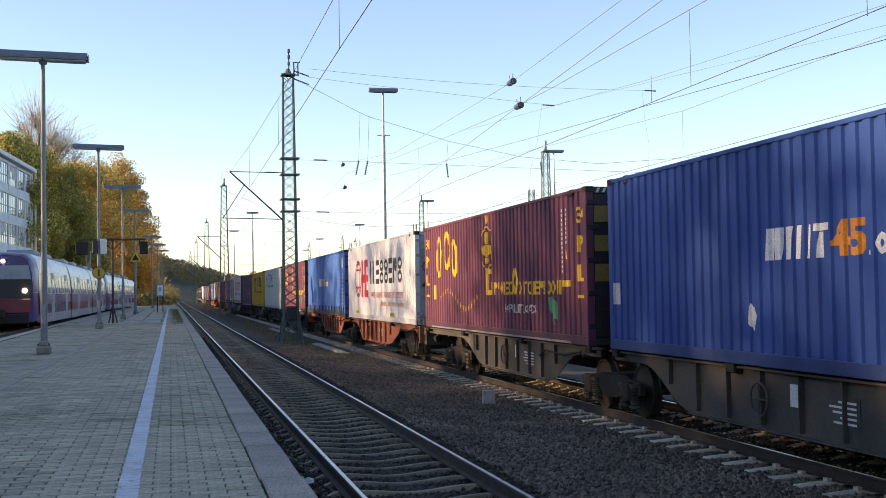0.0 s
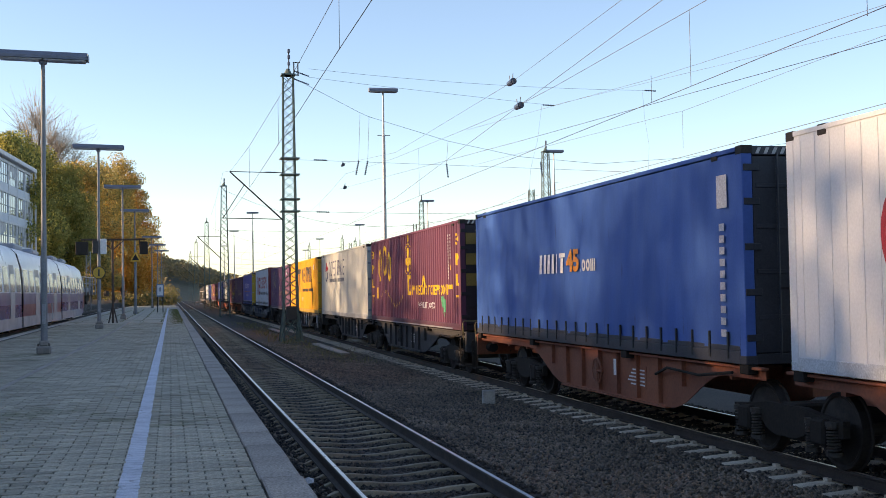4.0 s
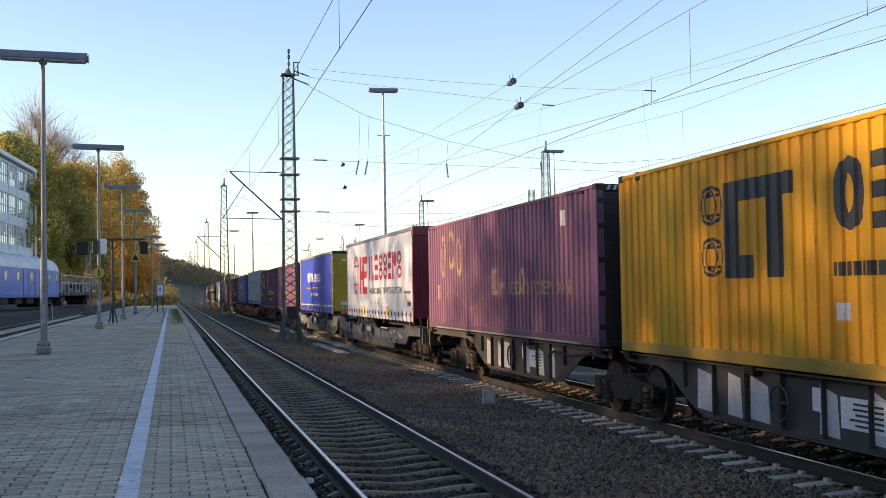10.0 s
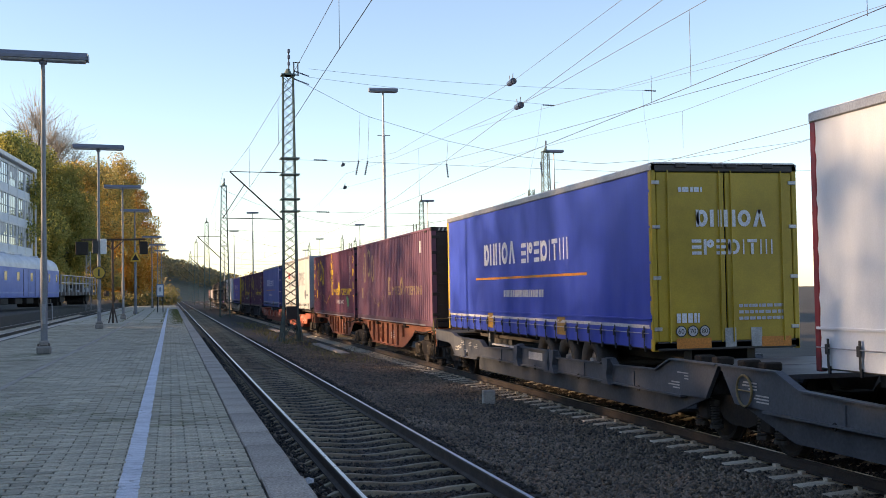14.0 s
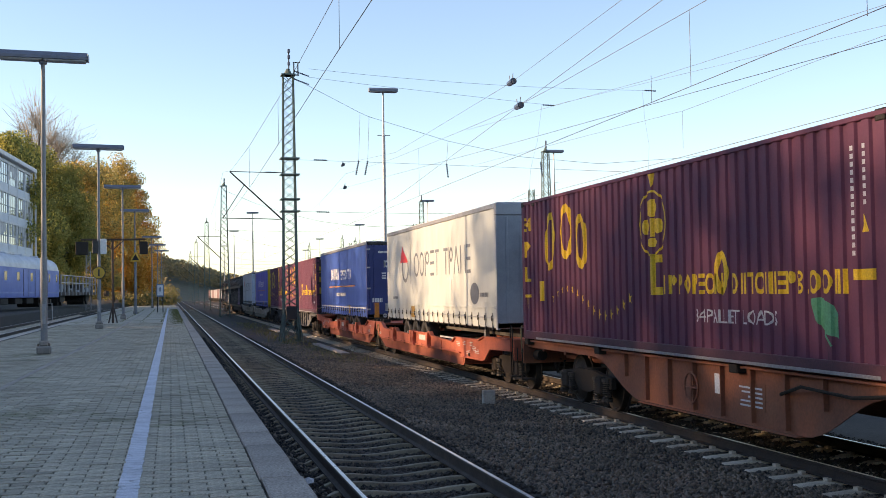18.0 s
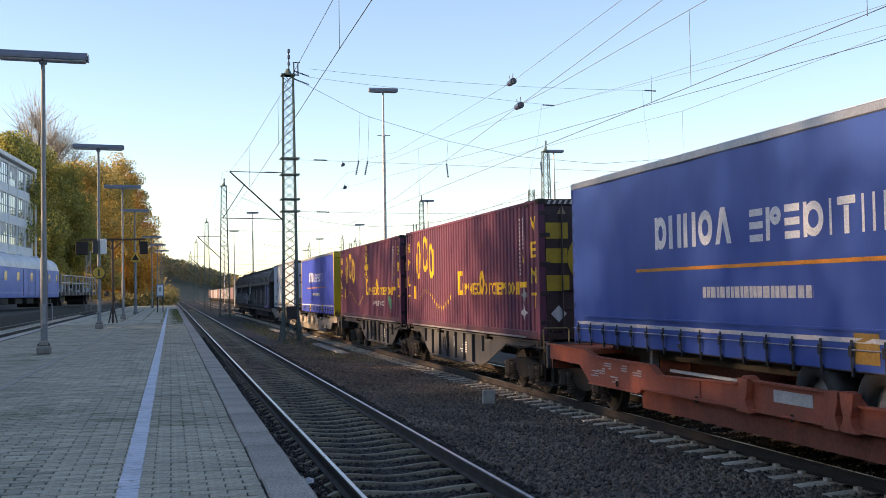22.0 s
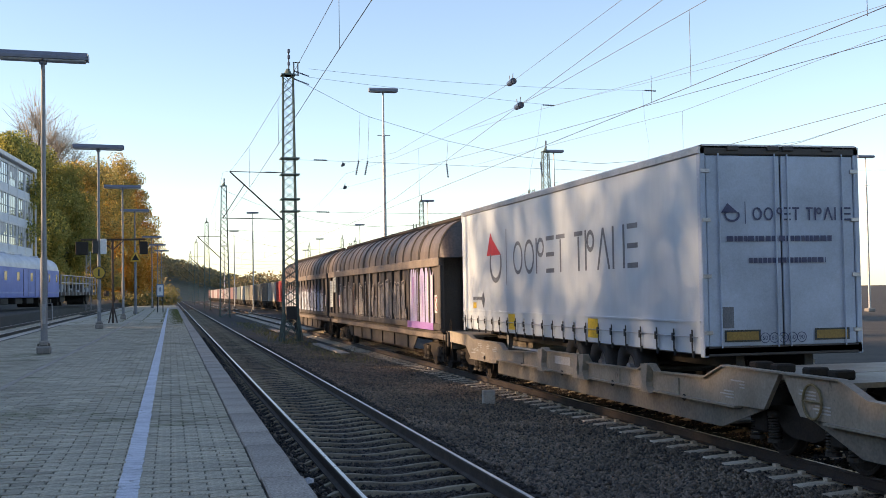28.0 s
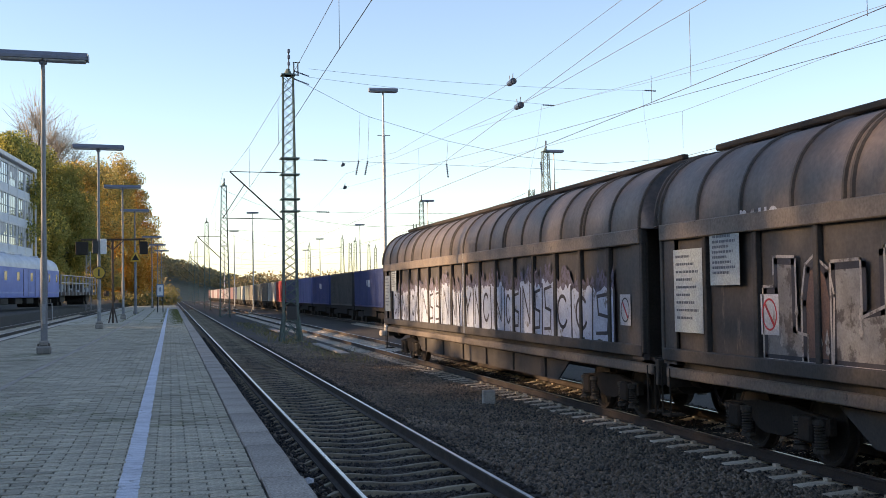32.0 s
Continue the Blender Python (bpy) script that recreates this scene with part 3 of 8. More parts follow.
def buffers(wagon, y, way):
    for k in (-0.875, 0.875):
        b = Shape().tube((k, y - way * 0.42, 0.80), (k, y - way * 0.1, 0.80), 0.11, 14).tube((k, y - way * 0.1, 0.80), (k, y + way * 0.14, 0.80), 0.075, 12)
        bf = part("buffer", b, DARK_STEEL, wagon)
        part("buffer_plate", Shape().tube((k, y + way * 0.14, 0.80), (k, y + way * 0.165, 0.80), 0.23, 18), DARK_STEEL, bf)
    c = Shape().tube((0, y - way * 0.3, 0.78), (0, y + way * 0.3, 0.72), 0.045, 8).ring((0, y + way * 0.4, 0.7), "x", 0.11, 0.03, 12, 6)
    c.box(-0.06, 0.06, y - way * 0.5, y - way * 0.1, 0.68, 0.9)
    part("coupling", c, DARK_STEEL, wagon)
    for k in (-0.35, 0.4):
        part("brake_hose", Shape().path([(k, y - way * 0.1, 0.7), (k, y + way * 0.1, 0.5), (k * 0.9, y + way * 0.25, 0.38), (k * 0.8, y + way * 0.4, 0.45), (k * 0.8, y + way * 0.5, 0.66)], 0.022), BLACK, wagon)


def fish_belly(y0, y1, flat0, flat1, a, b, top, low, deep, n=9):
    """The outline of a side sill between y0 and y1 whose web deepens between flat0 and flat1."""
    pts = [(y0, top), (y1, top), (y1, low)]
    for i in range(n + 1):
        u = i / n
        y = flat1 + (b - flat1) * u
        pts.append((y, low + (deep - low) * (1 - math.cos(math.pi * u)) / 2))
    for i in range(n + 1):
        u = i / n
        y = a + (flat0 - a) * u
        pts.append((y, deep + (low - deep) * (1 - math.cos(math.pi * u)) / 2))
    pts.append((y0, low))
    return pts


def container_wagon(units, color, label, second=None, worn=None, panel=None, pale=None):
    """An articulated container wagon under the loads given as (near, far) along the train."""
    s0 = units[0][0] - 0.35
    s1 = units[-1][1] + 0.35
    mid = (s0 + s1) / 2
    w = thing("container_wagon", label, "wagon", group="wagons of the passing train")
    MOVING.append((w, mid, Z2, T2))
    paint = surface("wagon paint", tuple(min(0.8, v * 1.12) for v in color), 0.65, second=second, scale=1.1, grain=22, grain_mix=0.2, bump=0.2, bump_scale=14, worn=worn, worn_at=0.62, worn_scale=3.0, streak=1.5)
    top = 1.14
    bogies = []
    for i, (a, b) in enumerate(units):
        a, b = a - mid, b - mid
        first, last = i == 0, i == len(units) - 1
        fa, da = (a + 2.5, a + 5.6) if first else (a + 0.9, a + 2.8)
        fb, db = (b - 3.7, b - 6.0) if last else (b - 1.0, b - 2.8)
        for k in (-1, 1):
            x = k * 1.08
            web = Shape().prism(fish_belly(a - 0.2, b + 0.2, fa, fb, da, db, top - 0.02, 0.97, 0.35), "x", x - 0.008, x + 0.008)
            sill = part("side_sill", web, paint, w)
            lip = Shape().box(*sorted((x - k * 0.01, x + k * 0.1)), a - 0.25, b + 0.25, top - 0.035, top, bevel=0.004)
            lo = [(da, 0.36), (db, 0.36)]
            lip.box(*sorted((x - k * 0.01, x + k * 0.09)), lo[0][0], lo[1][0], 0.34, 0.362)
            part("flange", lip, paint, sill)
            for u in np.linspace(-0.12, 1.12, 8):
                y = da + (db - da) * u
                zz = 0.4 if 0 <= u <= 1 else 0.72
                part("stiffener", box(*sorted((x, x + k * 0.075)), y - 0.01, y + 0.01, zz, top - 0.03), paint, sill)
            for y in (a + 0.12, b - 0.12, a + 4.3, b - 4.3):
                part("container_spigot", box(*sorted((x, x + k * 0.15)), y - 0.12, y + 0.12, top - 0.10, top + 0.03, bevel=0.012), GALV if worn else BOGIE_PAINT, w)
            part("brake_pipe", Shape().path([(x + k * 0.12, a + 0.5, top - 0.1), (x + k * 0.14, a + 1.5, top - 0.2), (x + k * 0.13, a + 2.6, top - 0.16), (x + k * 0.06, a + 3.2, top - 0.3)], 0.022), BOGIE_PAINT, w)
        cross = Shape()
        for y in np.arange(a + 0.8, b - 0.5, 1.35):
            cross.box(-1.07, 1.07, y - 0.05, y + 0.05, top - 0.22, top - 0.04)
        cross.box(-0.3, 0.3, a, b, 0.72, top - 0.06)
        part("cross_members", cross, paint, w)
        part("brake_reservoir", Shape().tube((-0.5, (fa + fb) / 2 - 0.6, 0.62), (-0.5, (fa + fb) / 2 + 0.6, 0.62), 0.2, 14), BOGIE_PAINT, w)
        y = da + (db - da) * 0.58
        part("handbrake_wheel", Shape().ring((-1.2, y, 0.74), "x", 0.22, 0.016, 22, 6).path([(-1.2, y - 0.2, 0.74), (-1.2, y + 0.2, 0.74)], 0.012).path([(-1.2, y, 0.54), (-1.2, y, 0.94)], 0.012).tube((-1.2, y, 0.74), (-1.08, y, 0.74), 0.03), paint, w)
        y2 = da + (db - da) * 0.27
        d = part("inscription_panel", box(-1.095, -1.088, y2 - 0.45, y2 + 0.45, 0.56, 0.92), panel or paint, w)
        for k in range(5):
            part("inscription_bar", box(-1.099, -1.0955, y2 - 0.38, y2 - 0.38 + random.uniform(0.3, 0.74), 0.84 - k * 0.06, 0.865 - k * 0.06), BLACK_PAINT if panel else WHITE, d)
        y3 = da + (db - da) * 0.45
        part("marking_plate", box(-1.097, -1.088, y3 - 0.09, y3 + 0.09, 0.7, 0.98), WHITE, w)
        if pale:
            rp = random.Random(i)
            for u in (0.02, 0.16, 0.36, 0.66, 0.8, 0.95):
                yy, wd = da + (db - da) * u, rp.uniform(0.25, 0.6)
                part("sprayed_patch", Shape().add([(-1.0905, yy, 0.42), (-1.0905, yy + wd, 0.44), (-1.0905, yy + wd * 0.95, 1.02), (-1.0905, yy + 0.04, rp.uniform(0.85, 1.04))], [(0, 1, 2, 3)]), pale, w, fix=False)
        if first:
            bogies.append(a + 1.85)
            buffers(w, a - 0.3, -1)
        if last:
            bogies.append(b - 3.2)
            buffers(w, b + 0.3, 1)
        else:
            bogies.append((b + units[i + 1][0] - mid) / 2)
    if pale:
        y = units[0][0] - mid + 0.55
        part("relay_box", box(-1.30, -1.12, y - 0.22, y + 0.02, 0.66, 1.05, bevel=0.02), GREY_BLUE, w, "blue-grey equipment box")
        part("vent_pipe", Shape().tube((-1.26, y - 0.3, 0.42), (-1.26, y - 0.3, 1.08), 0.05, 10), GALV, w)
    for e, y in ((-1, units[0][0] - mid - 0.2), (1, units[-1][1] - mid + 0.2)):
        ends = Shape()
        ends.box(-1.2, 1.2, *sorted((y, y + e * 0.12)), 0.62, top - 0.02, bevel=0.01)
        part("end_beam", ends, paint, w)
        for k in (-1, 1):
            part("end_step", box(*sorted((k * 1.02, k * 1.3)), y - 0.2, y + 0.2, 0.28, 0.31).tube((k * 1.28, y - 0.18, 0.3), (k * 1.28, y - 0.18, 0.95), 0.014).tube((k * 1.28, y + 0.18, 0.3), (k * 1.28, y + 0.18, 0.95), 0.014), BOGIE_PAINT, w)
            part("shunter_handrail", Shape().path([(k * 1.24, y - 0.06, 0.75), (k * 1.27, y - 0.07, 1.36), (k * 1.24, y - 0.04, 1.42), (k * 0.75, y - 0.02, 1.42), (k * 0.70, y, 1.38), (k * 0.70, y, 0.95)], 0.016), OCHRE, w)
    for y in bogies:
        bogie(w, y, mid)
    return w


STRAP = surface("black strap", (0.02, 0.02, 0.022), 0.6, bump=0)
ALU = surface("aluminium rail", (0.45, 0.46, 0.48), 0.4, metal=0.7, second=(0.33, 0.34, 0.36), scale=5)
CHASSIS = surface("dark chassis", (0.04, 0.038, 0.04), 0.65, second=(0.06, 0.05, 0.045), scale=4)


def trailer(s_near, s_far, color, label, rear_near=True, end_color=None, top_rail=None, bottom=1.0, top=3.93, slack=0.012, seed=1, rough=0.42, straps=22, name="semi_trailer", second=None, strap_color=None):
    """A curtain-sided semi-trailer in the pocket of its wagon. Its own space: 0 is below its middle, at the height of the rails beside the platform."""
    L, h = s_far - s_near, (s_far - s_near) / 2
    rnd = random.Random(seed)
    t = thing(name, label, "trailer", group="trailers on the passing train")
    MOVING.append((t, (s_near + s_far) / 2, 0.0, T2))
    color = tuple(min(0.84, c * 1.28) for c in color)
    cloth = surface(name + " curtain", color, rough, second=second or tuple(c * 0.74 for c in color), scale=0.8, streak=3, grain=60, grain_mix=0.06, bump=0.05, bump_scale=10)
    endm = surface(name + " end", end_color or color, 0.45, scale=1.0, grain_mix=0.08, bump=0.05)
    W, z0, z1 = 1.275, bottom, top
    # curtains, slightly slack between their straps
    ny, nz = 180, 26
    waves = [(rnd.uniform(0.6, 3.5), rnd.uniform(0, 6), rnd.uniform(0.3, 1)) for _ in range(6)]

    def bulge(y, u):
        a = sum(g * math.sin(f * y + p + 0.6 * math.sin(3 * u + p)) for f, p, g in waves) / 3
        fringe = math.sin(y * 2 * math.pi * straps / L) * (1 - u) ** 6
        edge = max(0.0, 1 - (h - abs(y)) / 0.6)
        pucker = edge * math.sin(u * 95) * 0.6
        return slack * (a + 0.9 * fringe + pucker) * min(1, 6 * u + 0.5)
    for side in (-1, 1):
        rows = [[(side * (W - 0.02 + bulge(y, w)), y, z0 + (z1 - 0.13 - z0) * w) for y in np.linspace(-h + 0.05, h - 0.05, ny)] for w in np.linspace(0, 1, nz)]
        cur = part("curtain", Shape().sheet(rows), cloth, t, smooth=True)
        part("roof_rail", box(*sorted((side * (W - 0.08), side * (W + 0.004))), -h, h, z1 - 0.15, z1 - 0.03, bevel=0.015), top_rail or ALU, t)
        part("side_rail", box(*sorted((side * (W - 0.1), side * (W - 0.03))), -h, h, z0 - 0.02, z0 + 0.12, bevel=0.01), CHASSIS, t)
        for k in range(straps):
            y = -h + (k + 0.5) * L / straps
            s = Shape().box(*sorted((side * (W + 0.012), side * (W + 0.018))), y - 0.022, y + 0.022, z0 + 0.02, z0 + 0.34)
            s.box(*sorted((side * (W + 0.012), side * (W + 0.04))), y - 0.035, y + 0.035, z0 + 0.16, z0 + 0.28, bevel=0.006)
            s.box(*sorted((side * (W - 0.01), side * (W + 0.014))), y - 0.02, y + 0.02, z0 - 0.06, z0 + 0.03)
            part("strap", s, strap_color or STRAP, t)
        part("lacing_cord", Shape().tube((side * (W + 0.03), -h + 0.1, z0 + 0.235), (side * (W + 0.03), h - 0.1, z0 + 0.235), 0.008, 6), ALU, t, "thin steel cord along the straps")
        part("hem_seam", box(*sorted((side * (W - 0.03), side * (W + 0.006))), -h + 0.06, h - 0.06, z0 + 0.44, z0 + 0.47), cloth, t)
        for e in (-1, 1):
            part("corner_pillar", box(*sorted((side * (W - 0.1), side * (W - 0.012))), *sorted((e * (h - 0.11), e * h)), z0 - 0.05, z1 - 0.05, bevel=0.012), endm, t)
    part("roof", box(-W + 0.06, W - 0.06, -h, h, z1 - 0.06, z1 - 0.01), WHITE, t)
    part("floor", box(-W + 0.05, W - 0.05, -h, h, z0, z0 + 0.1), CHASSIS, t)
    rear, front = (-1, 1) if rear_near else (1, -1)
    # rear doors
    y = rear * h
    part("rear_header", box(-W + 0.02, W - 0.02, *sorted((y, y - rear * 0.1)), z1 - 0.16, z1 - 0.02, bevel=0.015), CHASSIS, t)
    part("rear_sill", box(-W + 0.02, W - 0.02, *sorted((y, y - rear * 0.12)), z0 - 0.04, z0 + 0.09, bevel=0.012), CHASSIS, t)
    for k in (-1, 1):
        d = part("rear_door", box(*sorted((k * 0.012, k * (W - 0.11))), *sorted((y - rear * 0.01, y - rear * 0.05)), z0 + 0.1, z1 - 0.17, bevel=0.01), endm, t)
        for u in (0.1, 0.98):
            part("locking_bar", Shape().tube((k * u, y + rear * 0.012, z0 + 0.08), (k * u, y + rear * 0.012, z1 - 0.14), 0.012), endm, d)
        for z in (z0 + 0.3, z0 + 1.1, z0 + 1.9, z0 + 2.6):
            part("hinge", box(*sorted((k * (W - 0.16), k * (W - 0.03))), *sorted((y + rear * 0.012, y - rear * 0.02)), z - 0.03, z + 0.03, bevel=0.006), ALU, d)
    for x in (-0.75, -0.12, 0.12, 0.75):
        part("roof_hook", box(x - 0.09, x + 0.09, *sorted((y + rear * 0.03, y - rear * 0.02)), z1 - 0.1, z1 - 0.03, bevel=0.01), CHASSIS, t)
    # front bulkhead
    y = front * h
    part("front_wall", box(-W + 0.06, W - 0.06, *sorted((y, y - front * 0.06)), z0 - 0.02, z1 - 0.06, bevel=0.02), endm, t)
    for k in range(7):
        x = -1.0 + k / 3
        part("front_rib", box(x - 0.03, x + 0.03, *sorted((y, y + front * 0.012)), z0 + 0.1, z1 - 0.35, bevel=0.005), endm, t)
    part("front_header", box(-W, W, *sorted((y + front * 0.03, y - front * 0.12)), z1 - 0.32, z1 - 0.02, bevel=0.03), endm, t)
    # chassis and wheels, behind the middle
    for x in (-0.55, 0.55):
        part("chassis_beam", box(x - 0.07, x + 0.07, -h + 0.3, h - 0.3, z0 - 0.24, z0), CHASSIS, t)
    for k in range(3):
        ay = rear * (h - 3.0 - 1.31 * k)
        part("axle", Shape().tube((-1.0, ay, 0.60), (1.0, ay, 0.60), 0.065, 10), CHASSIS, t)
        for side in (-1, 1):
            tyre = Shape()
            n = 28
            outline = [(0.27, -0.16), (0.44, -0.19), (0.49, -0.17), (0.51, -0.1), (0.51, 0.1), (0.49, 0.17), (0.44, 0.19), (0.27, 0.16)]
            x = side * 1.02
            tyre.add([(x + w, ay + r * math.cos(2 * math.pi * i / n), 0.60 + r * math.sin(2 * math.pi * i / n)) for i in range(n) for r, w in outline],
                     [(i * 8 + j, ((i + 1) % n) * 8 + j, ((i + 1) % n) * 8 + (j + 1) % 8, i * 8 + (j + 1) % 8) for i in range(n) for j in range(8)])
            wh = part("wheel", tyre, BLACK, t, smooth=True)
            rim = Shape().tube((x - side * 0.1, ay, 0.60), (x + side * 0.06, ay, 0.60), 0.27, 24).tube((x + side * 0.06, ay, 0.60), (x + side * 0.16, ay, 0.60), 0.11, 14)
            part("rim", rim, ALU, wh)
        part("mudguard", Shape().sheet([[(sx, ay + 0.6 * math.cos(a), 0.62 + 0.6 * math.sin(a)) for a in np.linspace(0.5, 2.64, 9)] for sx in (-1.23, -0.8)]), BLACK, t)
    leg_y = front * (h - 2.6)
    for x in (-0.8, 0.8):
        part("landing_leg", box(x - 0.06, x + 0.06, leg_y - 0.06, leg_y + 0.06, 0.55, z0, bevel=0.01), GALV, t)
    part("kingpin_plate", box(-0.6, 0.6, *sorted((front * (h - 0.4), front * (h - 2.2))), z0 - 0.06, z0), CHASSIS, t)
    return t, h, z0, z1, W, lambda y, z: W - 0.02 + bulge(y, max(0.0, min(1.0, (z - z0) / (z1 - 0.13 - z0))))


def pocket_wagon(units, color, label, second=None, worn=None):
    """An articulated pocket wagon: low scalloped side beams along the pockets, a deep panel and deck at the outer ends."""
    mid = (units[0][0] + units[-1][1]) / 2
    w = thing("pocket_wagon", label, "wagon", group="wagons of the passing train")
    MOVING.append((w, mid, Z2, T2))
    color = tuple(min(0.7, c * 1.2) for c in color)
    paint = surface("pocket wagon paint", color, 0.6, second=second, scale=1.2, grain=25, grain_mix=0.18, bump=0.15, bump_scale=14, worn=worn, worn_at=0.64, worn_scale=3.5, streak=2)
    lower = surface("pocket wagon skirt", tuple(c * 0.6 for c in color), 0.75, second=tuple(c * 0.35 for c in color), scale=1.5, grain=20, grain_mix=0.25)
    joint = (units[0][1] + units[1][0]) / 2 - mid
    bogies = [joint]
    R = 0.25
    for i, (a, b) in enumerate(units):
        c = (a + b) / 2 - mid
        s = 1 if i == 0 else -1
        inner = abs(joint - c) - 0.03

        def P(y, z):
            return c + s * y, z + R
        top = [(inner, 0.88), (7.65, 0.88), (7.1, 0.69), (5.42, 0.655), (5.25, 0.755), (5.05, 0.755), (4.75, 0.65), (2.45, 0.62), (2.25, 0.76), (1.8, 0.73), (0.1, 0.73), (0.0, 0.78), (-0.12, 0.78), (-0.35, 0.67),
               (-2.85, 0.60), (-3.2, 0.74), (-5.6, 0.75), (-6.05, 0.84), (-8.15, 0.87)]
        for k in (-1, 1):
            x = k * 1.30
            plate = [P(*q) for q in top] + [P(*q) for q in ((-8.15, 0.6), (-6.45, 0.57), (-5.95, 0.28), (-3.7, 0.28), (-3.6, 0.38), (7.7, 0.38), (inner - 0.4, 0.40))]
            beam = part("side_beam", Shape().prism(plate, "x", x - 0.03, x + 0.03), paint, w)
            part("belly_plate", Shape().prism([P(*q) for q in ((inner - 0.45, 0.40), (7.4, 0.045), (-3.72, 0.045), (-3.66, 0.40))], "x", x - k * 0.05 - 0.015, x - k * 0.05 + 0.015), lower, w)
            fl = Shape()
            for (y0, z0), (y1, z1) in zip(top, top[1:]):
                q = [P(y0, z0), P(y1, z1), P(y1, z1 + 0.022), P(y0, z0 + 0.022)]
                fl.prism(q, "x", *sorted((x - k * 0.03, x + k * 0.085)))
            part("top_flange", fl, paint, beam)
            part("lower_flange", Shape().box(*sorted((x - k * 0.03, x + k * 0.08)), *sorted((P(8.0, 0)[0], P(-3.7, 0)[0])), 0.355 + R, 0.385 + R), paint, beam)
            part("module_flange", Shape().box(*sorted((x - k * 0.03, x + k * 0.07)), *sorted((P(-3.7, 0)[0], P(-5.95, 0)[0])), 0.27 + R, 0.29 + R), paint, beam)
            for y in (5.15, 2.3, 2.0, -0.06):
                q = [(-0.13, 0.77), (0.13, 0.77), (0.11, 0.62), (0.07, 0.5), (0.1, 0.42), (0.19, 0.34), (-0.19, 0.34), (-0.1, 0.42), (-0.07, 0.5), (-0.11, 0.62)]
                part("bracket", Shape().prism([(c + s * y + u, v + R) for u, v in q], "x", *sorted((x + k * 0.03, x + k * 0.14))), paint, w)
            for y in (6.4, 3.6, 1.0, -1.6, -4.6):
                part("lashing_eye", Shape().ring((x + k * 0.05, c + s * y, 0.36 + R), "x", 0.04, 0.012, 10, 5), DARK_STEEL, w)
            for y in (6.2, 3.9, -1.5):
                part("web_stiffener", box(*sorted((x, x + k * 0.05)), c + s * y - 0.012, c + s * y + 0.012, 0.38 + R, 0.62 + R), paint, beam)
        deck = Shape().box(-1.27, 1.27, *sorted((P(-6.0, 0)[0], P(-8.15, 0)[0])), 0.78 + R, 0.84 + R).box(-1.27, 1.27, *sorted((P(7.6, 0)[0], P(inner, 0)[0])), 0.8 + R, 0.86 + R)
        deck.box(-1.2, 1.2, *sorted((P(7.3, 0)[0], P(-3.7, 0)[0])), 0.06 + R, 0.1 + R)
        part("deck", deck, paint, w)
        part("pocket_end", box(-1.25, 1.25, *sorted((P(-3.7, 0)[0], P(-3.78, 0)[0])), 0.1 + R, 0.6 + R), lower, w)
        part("centre_beam", box(-0.4, 0.4, *sorted((P(-3.8, 0)[0], P(-8.1, 0)[0])), 0.5 + R, 0.8 + R), lower, w)
        part("hitch", box(-0.45, 0.45, *sorted((P(-5.0, 0)[0], P(-5.8, 0)[0])), 0.3 + R, 0.94 + R, bevel=0.06), CHASSIS, w)
        part("loading_rail", box(-1.16, -1.1, *sorted((P(-0.6, 0)[0], P(-2.9, 0)[0])), 0.66 + R, 0.70 + R), PALE_RAIL, w)
        for x in (-1.08, 1.08):
            for y in (inner - 0.35, inner - 0.9):
                part("deck_fitting", box(x - 0.13, x + 0.13, P(y, 0)[0] - 0.1, P(y, 0)[0] + 0.1, 0.86 + R, 0.97 + R, bevel=0.02), BOGIE_PAINT, w)
        part("maker_plate", box(-1.338, -1.331, c + s * 1.0 - 0.45, c + s * 1.0 + 0.45, 0.52 + R, 0.67 + R), PALE_RAIL, w)
        rnd = random.Random(i)
        for y, z in ((-3.6, 0.62), (-4.2, 0.66), (-4.9, 0.66), (-5.2, 0.56), (-4.6, 0.45), (-5.5, 0.5), (8.2, 0.7), (7.9, 0.55)):
            for j in range(3):
                part("inscription_bar", box(-1.337, -1.3305, c + s * y, c + s * y + rnd.uniform(0.12, 0.4), z + R - j * 0.04, z + R + 0.018 - j * 0.04), PALE_RAIL, w)
        ye = P(-8.15, 0)[0]
        e = -s
        part("end_beam", box(-1.28, 1.28, *sorted((ye, ye + e * 0.12)), 0.40 + R, 0.87 + R, bevel=0.01), paint, w)
        buffers(w, ye + e * 0.1, e)
        for k in (-1, 1):
            part("shunter_handrail", Shape().path([(k * 1.28, ye - 0.07, 0.35), (k * 1.3, ye - 0.07, 1.35), (k * 1.3, ye - 0.03, 1.42), (k * 1.3, ye + 0.03, 1.42), (k * 1.3, ye + 0.07, 1.35), (k * 1.28, ye + 0.07, 0.35)], 0.014), BOGIE_PAINT, w)
            part("end_step", box(*sorted((k * 1.05, k * 1.34)), ye - 0.16, ye + 0.16, 0.3, 0.33), BOGIE_PAINT, w)
        bogies.append(P(-7.05, 0)[0])
    for y in bogies:
        bogie(w, y, mid)
    part("handbrake_wheel", Shape().ring((-1.36, joint - 0.75, 0.85), "x", 0.2, 0.016, 20, 6).path([(-1.36, joint - 0.93, 0.85), (-1.36, joint - 0.57, 0.85)], 0.012), OCHRE, w)
    return w


